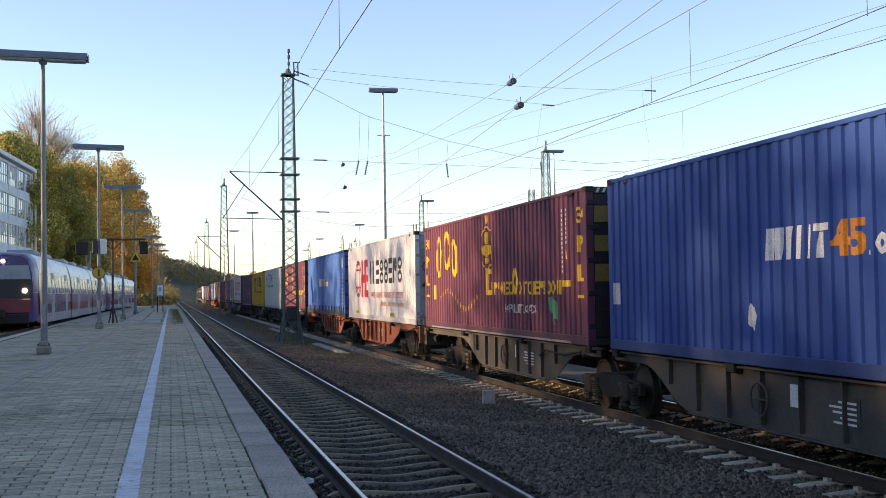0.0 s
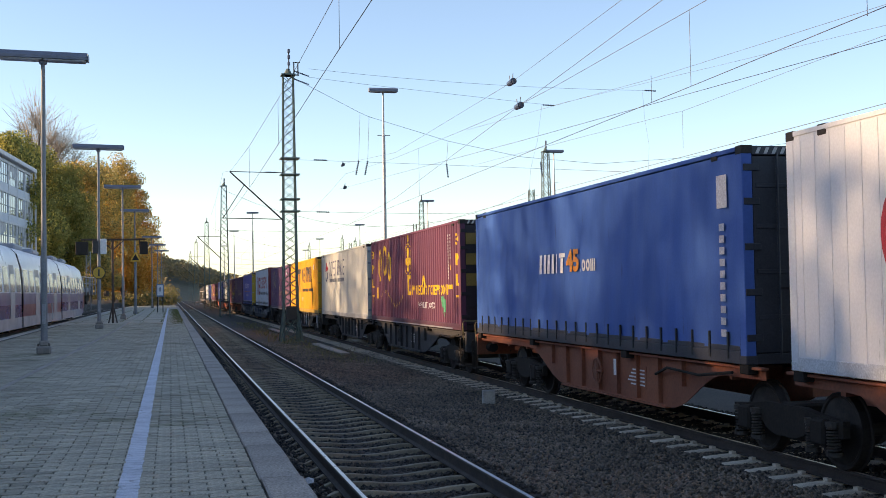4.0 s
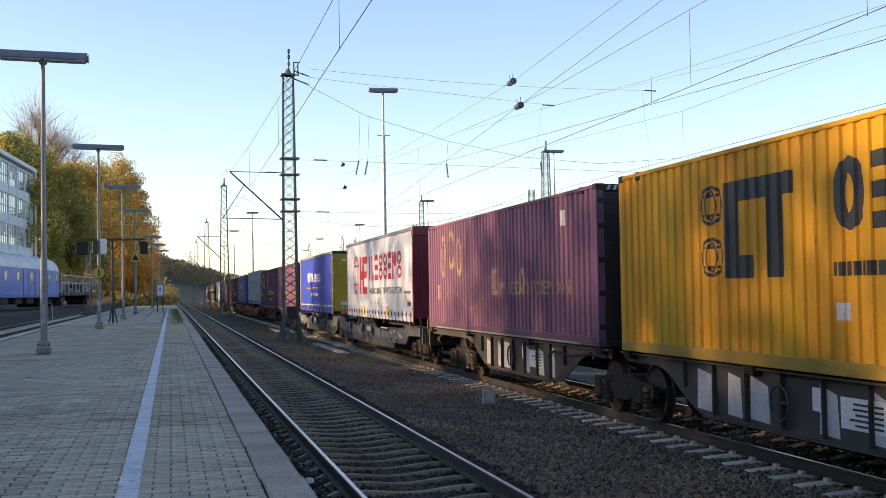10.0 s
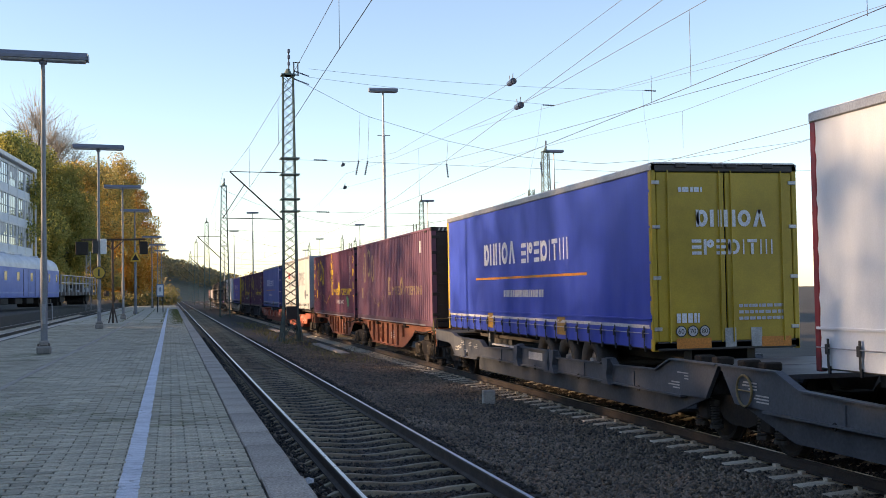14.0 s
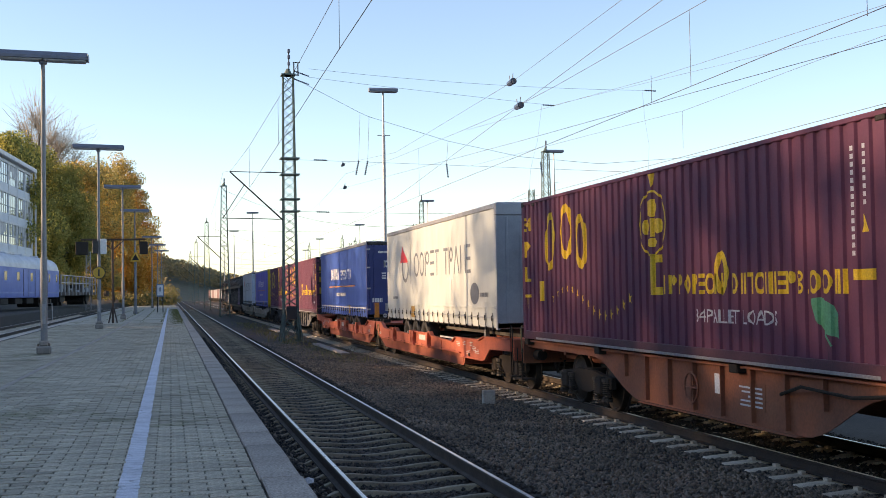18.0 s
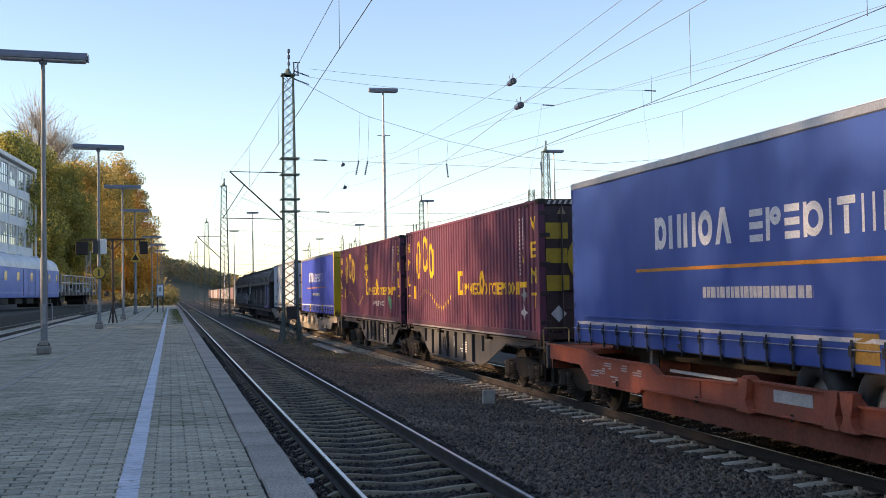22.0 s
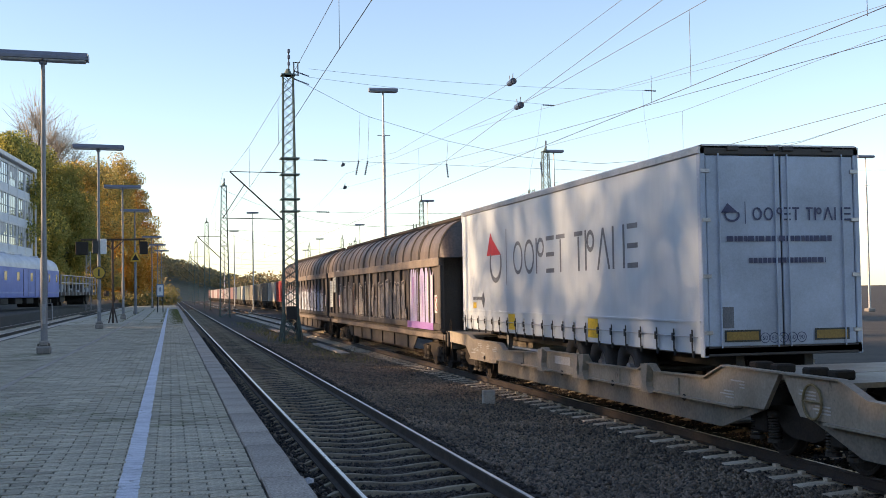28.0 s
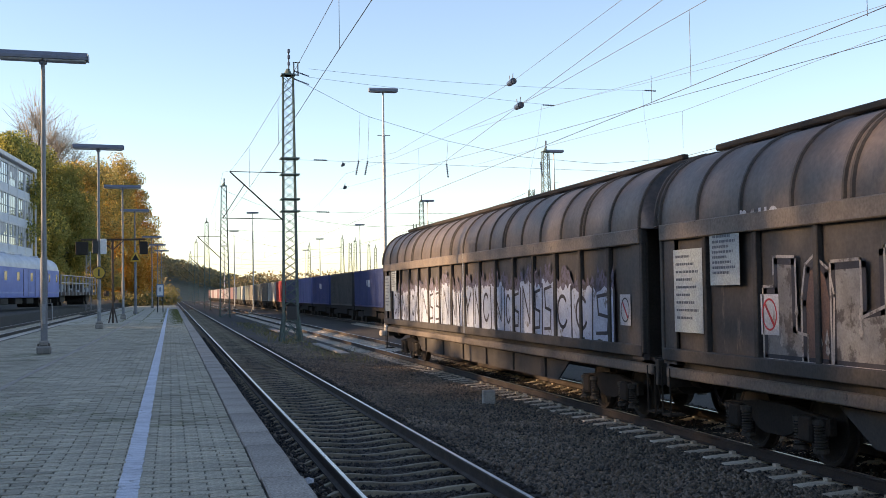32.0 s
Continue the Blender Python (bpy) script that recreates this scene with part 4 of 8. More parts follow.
VAN = surface("grimy brown wagon wall", (0.088, 0.072, 0.064), 0.6, second=(0.034, 0.03, 0.029), scale=0.7, grain=20, grain_mix=0.25, bump=0.15, bump_scale=12, streak=4, worn=(0.13, 0.10, 0.085), worn_at=0.6, worn_scale=2.5)
VAN_ROOF = surface("grimy wagon roof", (0.135, 0.103, 0.088), 0.5, second=(0.055, 0.045, 0.041), scale=1.1, grain=15, grain_mix=0.3, bump=0.12, streak=3)
# The lighter tone holds the sun that the waist rail catches; patches are wear.
VAN_RAIL = surface("worn sun-toned wagon rail", (0.20, 0.16, 0.13), 0.65, second=(0.11, 0.09, 0.078), scale=1.3, grain=25, grain_mix=0.3, worn=(0.05, 0.042, 0.04), worn_at=0.62, worn_scale=5)
VAN_FRAME = surface("grimy wagon frame", (0.066, 0.055, 0.048), 0.75, second=(0.036, 0.031, 0.028), scale=1.5, grain=25)
SILVER = surface("silver spray paint", (0.52, 0.53, 0.55), 0.45, second=(0.38, 0.37, 0.38), scale=3, worn=(0.14, 0.12, 0.11), worn_at=0.66, worn_scale=5)
LILAC = surface("pale lilac spray paint", (0.36, 0.30, 0.52), 0.5, second=(0.28, 0.3, 0.45), scale=2.2, worn=(0.5, 0.5, 0.6), worn_at=0.6)
VIOLET = surface("violet spray paint", (0.24, 0.10, 0.33), 0.5, second=(0.3, 0.18, 0.42), scale=3)
PALE_BLUE = surface("pale blue spray paint", (0.46, 0.52, 0.60), 0.5, second=(0.30, 0.35, 0.46), scale=3, worn=(0.13, 0.11, 0.10), worn_at=0.58, worn_scale=4)


def sliding_wall_van(s_near, s_far, label, seed=0):
    """A high-capacity covered wagon with sliding walls and a rounded roof; 0 is the rail top below its middle."""
    L, h = s_far - s_near, (s_far - s_near) / 2
    rnd = random.Random(seed)
    w = thing("covered_wagon", label, "wagon", group="wagons of the passing train")
    MOVING.append((w, (s_near + s_far) / 2, Z2, T2))
    W, z0, ze, zr = 1.45, 1.18, 3.13, 4.25
    for side in (-1, 1):
        x = side * (W - 0.04)
        n = 16
        pitch = L / n
        for door in (0, 1):
            y0, y1 = (-h + 0.12, -0.02) if door == 0 else (0.02, h - 0.12)
            d = part("sliding_wall", box(*sorted((x - side * 0.04, x - side * 0.09)), y0, y1, z0, ze), VAN, w)
            for k in range(n // 2 + 1):
                y = y0 + (y1 - y0) * k / (n // 2)
                part("wall_post", box(*sorted((x - side * 0.04, x + side * 0.045)), y - 0.05, y + 0.05, z0, ze - 0.22, bevel=0.012), VAN_FRAME, d)
            part("waist_rail", box(*sorted((x - side * 0.04, x + side * 0.075)), y0, y1, ze - 0.24, ze, bevel=0.015), VAN_RAIL, d)
            part("lower_rail", box(*sorted((x - side * 0.04, x + side * 0.06)), y0, y1, z0 - 0.05, z0 + 0.13, bevel=0.012), VAN_FRAME, d)
        # the eave rises into the roof in a quarter round
        part("solebar", box(*sorted((side * 1.2, side * 1.36)), -h, h, 0.86, 1.02, bevel=0.02), VAN_RAIL, w)
        part("underframe_truss", Shape().prism([(-h * 0.62, 0.82), (h * 0.62, 0.82), (h * 0.56, 0.42), (-h * 0.56, 0.42)], "x", side * 1.18 - 0.015, side * 1.18 + 0.015), VAN_FRAME, w)
        for k in range(6):
            y = -h * 0.5 + k * h * 0.2
            part("truss_stiffener", box(*sorted((side * 1.18, side * 1.24)), y - 0.015, y + 0.015, 0.44, 0.82), VAN_FRAME, w)
    arc = [(W * math.copysign(abs(math.cos(a)) ** 0.75, math.cos(a)), ze + (zr - ze) * math.sin(a) ** 0.9) for a in np.linspace(0, math.pi, 25)]
    part("roof", Shape().sheet([[(x, y, z) for x, z in arc] for y in (-h + 0.1, h - 0.1)]), VAN_ROOF, w, smooth=True)
    n = 18
    for k in range(n + 1):
        y = -h + 0.12 + (L - 0.24) * k / n
        seam = Shape()
        seam.sheet([[(x * k, y + d, ze + (z - ze) * k + 0.002) for x, z in arc] for d, k in ((-0.04, 1.0), (-0.02, 1.022), (0.02, 1.022), (0.04, 1.0))])
        part("roof_seam", seam, VAN_FRAME, w)
        if k % 4 == 2:
            o = part("roof_seam", seam, VAN_FRAME, w)
            o.location = (0, 0.16, 0)
    part("ridge_cover", box(-0.35, 0.35, -h + 0.05, h - 0.05, zr - 0.03, zr + 0.06, bevel=0.02), DARK_STEEL, w)
    part("rain_gutter", box(-0.62, -0.5, -h + 0.3, h - 0.3, zr - 0.02, zr + 0.075, bevel=0.02), DARK_STEEL, w)
    for e in (-1, 1):
        y = e * (h - 0.1)
        cap = [(x * 0.985, z) for x, z in arc]
        part("end_wall", Shape().prism([(-W + 0.06, z0 - 0.1)] + cap[::-1] + [(W - 0.06, z0 - 0.1)], "y", *sorted((y - e * 0.45, y - e * 0.40))), VAN_FRAME, w)
        hood = [[(x, y, z) for x, z in arc], [(x * 0.99, y + e * 0.28, ze - 0.02) for x, z in arc]]
        part("roof_end_hood", Shape().sheet(hood), VAN_ROOF, w, smooth=True)
        for x in (-W + 0.02, W - 0.12):
            part("end_frame", box(x, x + 0.1, *sorted((y, y - e * 0.45)), z0 - 0.1, ze), VAN, w)
        for x in (-0.7, 0, 0.7):
            part("end_post", box(x - 0.05, x + 0.05, *sorted((y - e * 0.4, y - e * 0.3)), z0, zr - 0.4, bevel=0.01), VAN_FRAME, w)
        part("headstock", box(-1.3, 1.3, *sorted((e * h, e * (h + 0.12))), 0.7, 1.1, bevel=0.015), VAN_FRAME, w)
        part("end_platform", box(-1.3, 1.3, *sorted((e * (h - 0.5), e * h)), 1.02, 1.06), VAN_FRAME, w)
        part("end_step", Shape().box(-1.38, -1.12, e * h - 0.15, e * h + 0.15, 0.28, 0.31).tube((-1.36, e * h - 0.14, 0.3), (-1.36, e * h - 0.14, 1.0), 0.014).tube((-1.36, e * h + 0.14, 0.3), (-1.36, e * h + 0.14, 1.0), 0.014), BOGIE_PAINT, w)
        buffers(w, e * (h + 0.1), e)
        bogie(w, e * (h - 2.6), (s_near + s_far) / 2)
    part("floor", box(-1.3, 1.3, -h, h, 1.02, 1.12), VAN_FRAME, w)
    part("centre_sill", box(-0.3, 0.3, -h, h, 0.6, 1.02), VAN_FRAME, w)
    return w, h


# positions along the train at the start, near end and far end
A, B_ = (5.02, 18.76), (19.85, 33.57)
C, D = (35.0, 48.77), (49.9, 63.6)
E_, F_ = (65.24, 78.97), (79.89, 93.67)
G, H_ = (95.2, 108.93), (110.0, 123.75)
I_, J = (125.98, 139.79), (144.45, 158.13)
K, L_ = (160.24, 173.96), (174.74, 188.47)
M_, N_ = (190.47, 204.29), (208.68, 222.5)
O_, P_ = (224.6, 238.28), (239.32, 253.03)
Q, R_ = (255.16, 268.7), (273.15, 286.95)
S_, U_ = (288.68, 311.6), (312.15, 334.75)

MAROON, MAROON2 = (0.128, 0.035, 0.063), (0.082, 0.027, 0.055)


def train():
    load = {}
    # The dark ends hold the shade of faces turned from the sun.
    load["A"] = container(*A, (0.016, 0.072, 0.27), "dark blue corrugated container with white and orange lettering blocks", second=(0.012, 0.052, 0.19), ends=(0.03, 0.05, 0.14))
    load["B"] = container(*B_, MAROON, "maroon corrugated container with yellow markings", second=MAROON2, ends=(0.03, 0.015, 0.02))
    load["C"] = container(*C, (0.66, 0.68, 0.69), "white flat-sided ribbed container with red and black markings", second=(0.56, 0.58, 0.6), ends=(0.45, 0.47, 0.5), rail=(0.6, 0.62, 0.64), corr=False, ribs=44)
    load["D"] = container(*D, (0.03, 0.115, 0.36), "blue curtain-sided container with white and orange lettering blocks", ends=(0.03, 0.035, 0.045), curtain=True, rail=(0.04, 0.045, 0.06))
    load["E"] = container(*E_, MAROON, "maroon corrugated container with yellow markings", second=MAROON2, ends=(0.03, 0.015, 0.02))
    load["F"] = container(*F_, (0.46, 0.46, 0.40), "off-white corrugated container with dark blue markings", second=(0.38, 0.37, 0.34), ends=(0.3, 0.33, 0.37), rail=(0.42, 0.42, 0.4))
    load["G"] = container(*G, (0.68, 0.29, 0.02), "yellow corrugated container with black lettering blocks", second=(0.50, 0.20, 0.02), ends=(0.56, 0.26, 0.03), rail=(0.4, 0.23, 0.03))
    load["H"] = container(*H_, (0.16, 0.07, 0.12), "faded purple corrugated container with worn yellow markings", second=(0.10, 0.05, 0.095), ends=(0.02, 0.015, 0.02))
    load["K"] = container(*K, (0.15, 0.062, 0.095), "faded purple-brown corrugated container with worn markings", second=(0.095, 0.05, 0.085), ends=(0.02, 0.015, 0.02))
    load["L"] = container(*L_, MAROON, "maroon corrugated container with yellow markings", second=MAROON2, ends=(0.03, 0.015, 0.02))
    load["O"] = container(*O_, MAROON, "maroon corrugated container with yellow markings", second=MAROON2, ends=(0.05, 0.02, 0.024))
    load["P"] = container(*P_, MAROON, "maroon corrugated container with yellow markings", second=MAROON2, ends=(0.03, 0.015, 0.02))
    load["I"] = trailer(*I_, (0.53, 0.57, 0.61), "white curtain-sided semi-trailer with red markings and a dark red front", rear_near=False, end_color=(0.24, 0.018, 0.03), seed=2, top=4.0)
    load["J"] = trailer(*J, (0.02, 0.055, 0.36), "bright blue curtain-sided semi-trailer with ochre rear doors", end_color=(0.56, 0.35, 0.03), seed=3)
    load["M"] = trailer(*M_, (0.38, 0.41, 0.40), "grey-white curtain-sided semi-trailer with a grey ribbed front", rear_near=False, end_color=(0.36, 0.40, 0.44), seed=4, bottom=1.08, top=4.0)
    load["N"] = trailer(*N_, (0.02, 0.068, 0.28), "dark blue curtain-sided semi-trailer with blue rear doors", end_color=(0.025, 0.05, 0.20), seed=5)
    load["Q"] = trailer(*Q, (0.02, 0.05, 0.36), "bright blue curtain-sided semi-trailer with a yellow ribbed front", rear_near=False, end_color=(0.62, 0.40, 0.02), seed=6, top=3.88, bottom=0.95)
    # Blue in the rear door colour stands for skylight on the shaded end.
    load["R"] = trailer(*R_, (0.43, 0.49, 0.53), "pale grey curtain-sided semi-trailer with pale blue rear doors", end_color=(0.42, 0.52, 0.64), seed=7, top=3.99)
    ORANGE, ORANGE2 = (0.30, 0.085, 0.04), (0.2, 0.06, 0.035)
    container_wagon([A, B_], (0.075, 0.066, 0.058), "grimy dark grey container wagon on bogies", second=(0.04, 0.036, 0.032))
    container_wagon([C, D], ORANGE, "orange-red container wagon with a deep side frame", second=ORANGE2)
    container_wagon([E_, F_], (0.045, 0.042, 0.042), "dark grey container wagon with white inscriptions", second=(0.028, 0.026, 0.026))
    container_wagon([G, H_], (0.05, 0.044, 0.04), "dark container wagon with patches of pale spray paint", second=(0.03, 0.027, 0.025), panel=WHITE, pale=SILVER)
    pocket_wagon([I_, J], (0.07, 0.08, 0.095), "dark grey pocket wagon carrying two semi-trailers", second=(0.05, 0.055, 0.065))
    container_wagon([K, L_], (0.28, 0.09, 0.045), "orange-brown container wagon with a deep side frame", second=(0.19, 0.065, 0.04))
    pocket_wagon([M_, N_], (0.40, 0.09, 0.045), "orange-red pocket wagon carrying two semi-trailers", second=(0.28, 0.07, 0.045))
    container_wagon([O_, P_], (0.06, 0.062, 0.068), "slate grey container wagon with white inscriptions", second=(0.038, 0.038, 0.042))
    pocket_wagon([Q, R_], (0.30, 0.26, 0.21), "beige pocket wagon carrying two semi-trailers", second=(0.2, 0.165, 0.13), worn=(0.12, 0.085, 0.06))
    load["S"] = sliding_wall_van(*S_, "grimy brown covered wagon with sliding walls and lilac graffiti", 1)
    load["T"] = sliding_wall_van(*U_, "grimy brown covered wagon with sliding walls and pale graffiti", 2)
    return load


LOAD = train()


# ---- platform furniture ----
def bend(y):
    """How far the tracks on the woods' side swing over at y."""
    return 1.27e-4 * max(0.0, min(y, 165) - 50) ** 2 + 0.029 * max(0.0, y - 165)


def platform_lamp(x, y, top, plate=False, tilt=1.2):
    l = thing("platform_lamp", "tall grey lamp post with a long flat head", "lamp", pose(x, y, PZ), group="lamps along the platform")
    H = top - PZ
    part("foot", Shape().box(-0.17, 0.17, -0.17, 0.17, 0, 0.2, bevel=0.03).box(-0.11, 0.11, -0.11, 0.11, 0.2, 0.34, bevel=0.03), CONCRETE, l)
    part("post", Shape().tube((0, 0, 0.1), (0, 0, 2.4), 0.085, 14).tube((0, 0, 2.4), (0, 0, H), 0.07, 14, 0.05), POST_PAINT, l, smooth=False)
    part("cable_door", box(-0.045, 0.045, -0.1, -0.08, 0.75, 1.25, bevel=0.008), GALV, l)
    for k in (-1, 1):
        part("foot_bolt", Shape().tube((k * 0.13, -0.13, 0.2), (k * 0.13, -0.13, 0.27), 0.018, 6), RUSTY, l)
    hd = part("lamp_housing", Shape().prism([(-0.2, 0.02), (0.2, 0.02), (0.2, 0.09), (0.13, 0.2), (-0.13, 0.2), (-0.2, 0.09)], "x", -1.07, 1.07), LAMP_CASE, l)
    hd.location, hd.rotation_euler = (0, 0, H - 0.05), (0, radians(tilt), 0)
    for e in (-1, 1):
        part("diffuser", box(*sorted((e * 0.02, e * 1.03)), -0.17, 0.17, -0.03, 0.022, bevel=0.02), LAMP_GLASS, hd)
        part("end_cap", box(*sorted((e * 1.07, e * 1.10)), -0.19, 0.19, 0.0, 0.17, bevel=0.015), LAMP_CASE, hd)
    part("head_bracket", Shape().box(-0.09, 0.09, -0.09, 0.09, H - 0.16, H + 0.02, bevel=0.02), LAMP_CASE, l)
    if plate:
        part("cable_loop", Shape().path([(0.09, -0.02, 1.26), (0.19, -0.02, 1.26), (0.2, -0.02, 0.85)], 0.012), GALV, l)
    return l


def platform_things():
    platform_lamp(-3.07, 30.4, 7.95, True)
    l2 = platform_lamp(-3.06, 53.1, 8.5)
    s = part("round_sign", Shape().tube((-0.0, -0.13, 2.45), (0, -0.11, 2.45), 0.27, 26), ORANGE_SIGN, l2, "round yellow sign with a black rim and bar")
    part("sign_rim", Shape().ring((0, -0.13, 2.45), "y", 0.265, 0.018, 28, 6), BLACK_PAINT, s)
    part("sign_bar", box(-0.035, 0.035, -0.137, -0.131, 2.3, 2.6), BLACK_PAINT, s)
    part("white_box", box(0.06, 0.32, -0.12, 0.1, 3.27, 3.94, bevel=0.02), WHITE, l2, "white metal cabinet")
    part("dark_box", box(-0.28, -0.02, -0.14, 0.08, 3.3, 3.86, bevel=0.02), BLACK_PAINT, l2)
    platform_lamp(-2.85, 74.0, 8.65)
    platform_lamp(-2.72, 94.5, 8.65)
    platform_lamp(-2.05, 136, 8.6)
    platform_lamp(-1.65, 157, 8.6)
    platform_lamp(-1.3, 178, 8.6)
    g = thing("signal_gantry", "rusty steel post carrying a crossbar with two dark signal boxes", "signal", pose(-2.98, 63.75, PZ))
    part("post", Shape().tube((0, 0, 0), (0, 0, 4.4), 0.06, 10), RUSTY, g)
    for k in (-1, 1):
        part("leg", Shape().tube((k * 0.22, 0, 0), (0, 0, 1.0), 0.035, 8), RUSTY, g)
        part("brace", Shape().tube((0, 0, 3.85), (k * 0.6, 0, 4.38), 0.03, 8), RUSTY, g)
        part("signal_box", box(k * 1.45 + (-0.32 if k < 0 else 0.02) - 0.1, k * 1.45 + (0.22 if k < 0 else 0.36), -0.16, 0.16, 3.62, 4.3, bevel=0.03), DARK_STEEL, g)
        part("hanger", Shape().tube((k * 1.4, 0, 4.28), (k * 1.4, 0, 4.4), 0.03, 8), RUSTY, g)
    part("crossbar", box(-1.6, 1.7, -0.05, 0.05, 4.36, 4.46, bevel=0.01), RUSTY, g)
    w = thing("warning_sign", "triangular yellow warning sign on a grey post", "sign", pose(-2.72 + 0.05, 94.2, PZ))
    part("triangle", Shape().prism([(-0.45, 4.1), (0.45, 4.1), (0, 4.9)], "y", -0.12, -0.1), ORANGE_SIGN, w)
    part("triangle_centre", Shape().prism([(-0.28, 4.2), (0.28, 4.2), (0, 4.7)], "y", -0.13, -0.121), DARK_STEEL, w)
    part("post_sleeve", Shape().tube((0, 0, 0), (0, 0, 5.0), 0.075, 10), POST_PAINT, w)
    c = thing("information_cabinet", "blue and white information cabinet on two posts at the platform", "cabinet", pose(-0.86, 100, PZ))
    part("cabinet_box", box(-0.3, 0.3, -0.1, 0.1, 1.3, 2.38, bevel=0.04), surface("blue cabinet", (0.12, 0.22, 0.33), 0.5), c)
    part("notice", box(-0.23, 0.23, -0.108, -0.1, 1.42, 2.28), WHITE, c)
    part("notice_mark", box(-0.08, 0.08, -0.114, -0.108, 1.75, 2.1), GREY_BLUE, c)
    for k in (-0.22, 0.22):
        part("post", Shape().tube((k, 0, 0), (k, 0, 1.3), 0.04, 8), DARK_STEEL, c)
    m = thing("marker_stone", "small pale concrete marker block standing in the ballast", "marker", pose(6.42, 23.4, -0.42))
    part("block", box(-0.13, 0.13, -0.07, 0.07, 0, 0.3, bevel=0.015), surface("pale concrete", (0.42, 0.41, 0.38), 0.85, scale=6), m)
    d = thing("cable_duct", "long pale concrete cable duct cover lying beside the mast", "cable duct", pose(6.3, 0, -0.3))
    for i in range(16):
        part("cover_slab", box(-0.16, 0.16, 43 + i * 1.0 if i < 9 else 60 + i, 43.985 + i * 1.0 if i < 9 else 60.985 + i, -0.05, 0.02, bevel=0.01), CONCRETE, d)


platform_things()


# ---- overhead line ----
def lattice_mast(name, label, x, y, z, h, w0, w1, mat, legs=0.05, tip=0.0, panels=26):
    m = thing(name, label, "mast", pose(x, y, z), group="lattice masts between the tracks")
    lat = Shape()

    def corner(i, u):
        w = (w0 + (w1 - w0) * u) / 2
        return ((-1, -1), (1, -1), (1, 1), (-1, 1))[i][0] * w, ((-1, -1), (1, -1), (1, 1), (-1, 1))[i][1] * w, h * u
    for i in range(4):
        a, b = Vector(corner(i, 0)), Vector(corner(i, 1))
        leg = Shape().tube(a, b, legs * 1.15, 4, legs * 0.8)
        part("leg", leg, mat, m)
    for k in range(panels):
        for i in range(4):
            u0, u1 = k / panels, (k + 1) / panels
            lat.tube(corner(i, u0), corner((i + 1) % 4, u1), legs * 0.36, 4, caps=False)
            lat.tube(corner((i + 1) % 4, u0), corner(i, u1), legs * 0.36, 4, caps=False)
    part("bracing", lat, mat, m)
    if tip:
        part("cap", Shape().box(-w1 * 0.7, w1 * 0.7, -w1 * 0.7, w1 * 0.7, h, h + 0.06).tube((0, 0, h), (0, 0, h + 0.35), w1 * 0.5, 8, 0.08), mat, m)
        part("top_spike", Shape().tube((0.05, 0, h), (0.05, 0, h + tip), 0.03, 6), DARK_STEEL, m)
        for z2 in (h + tip * 0.45, h + tip * 0.7, h + tip * 0.92):
            part("insulator", Shape().tube((0.05, 0, z2 - 0.08), (0.05, 0, z2 + 0.08), 0.07, 8), INSULATOR, m)
    return m


def wire(name, pts, r=0.012, label="thin dark overhead wire above the tracks"):
    o = part(name, Shape().path(pts, r, 5), WIRE)
    return tagged(o, label, "wire", group="overhead wires")


def sag(p, q, n, depth):
    p, q = Vector(p), Vector(q)
    return [tuple(p + (q - p) * (i / n) - Vector((0, 0, 4 * depth * (i / n) * (1 - i / n)))) for i in range(n + 1)]


def insulator_rod(p, q, parent, r=0.055):
    p, q = Vector(p), Vector(q)
    s = Shape().tube(p, q, 0.02, 6)
    n = max(3, int((q - p).length / 0.09))
    for i in range(n):
        c = p + (q - p) * ((i + 0.5) / n)
        d = (q - p).normalized() * 0.018
        s.tube(c - d, c + d, r, 9, r * 0.75)
    return part("insulator", s, INSULATOR, parent)


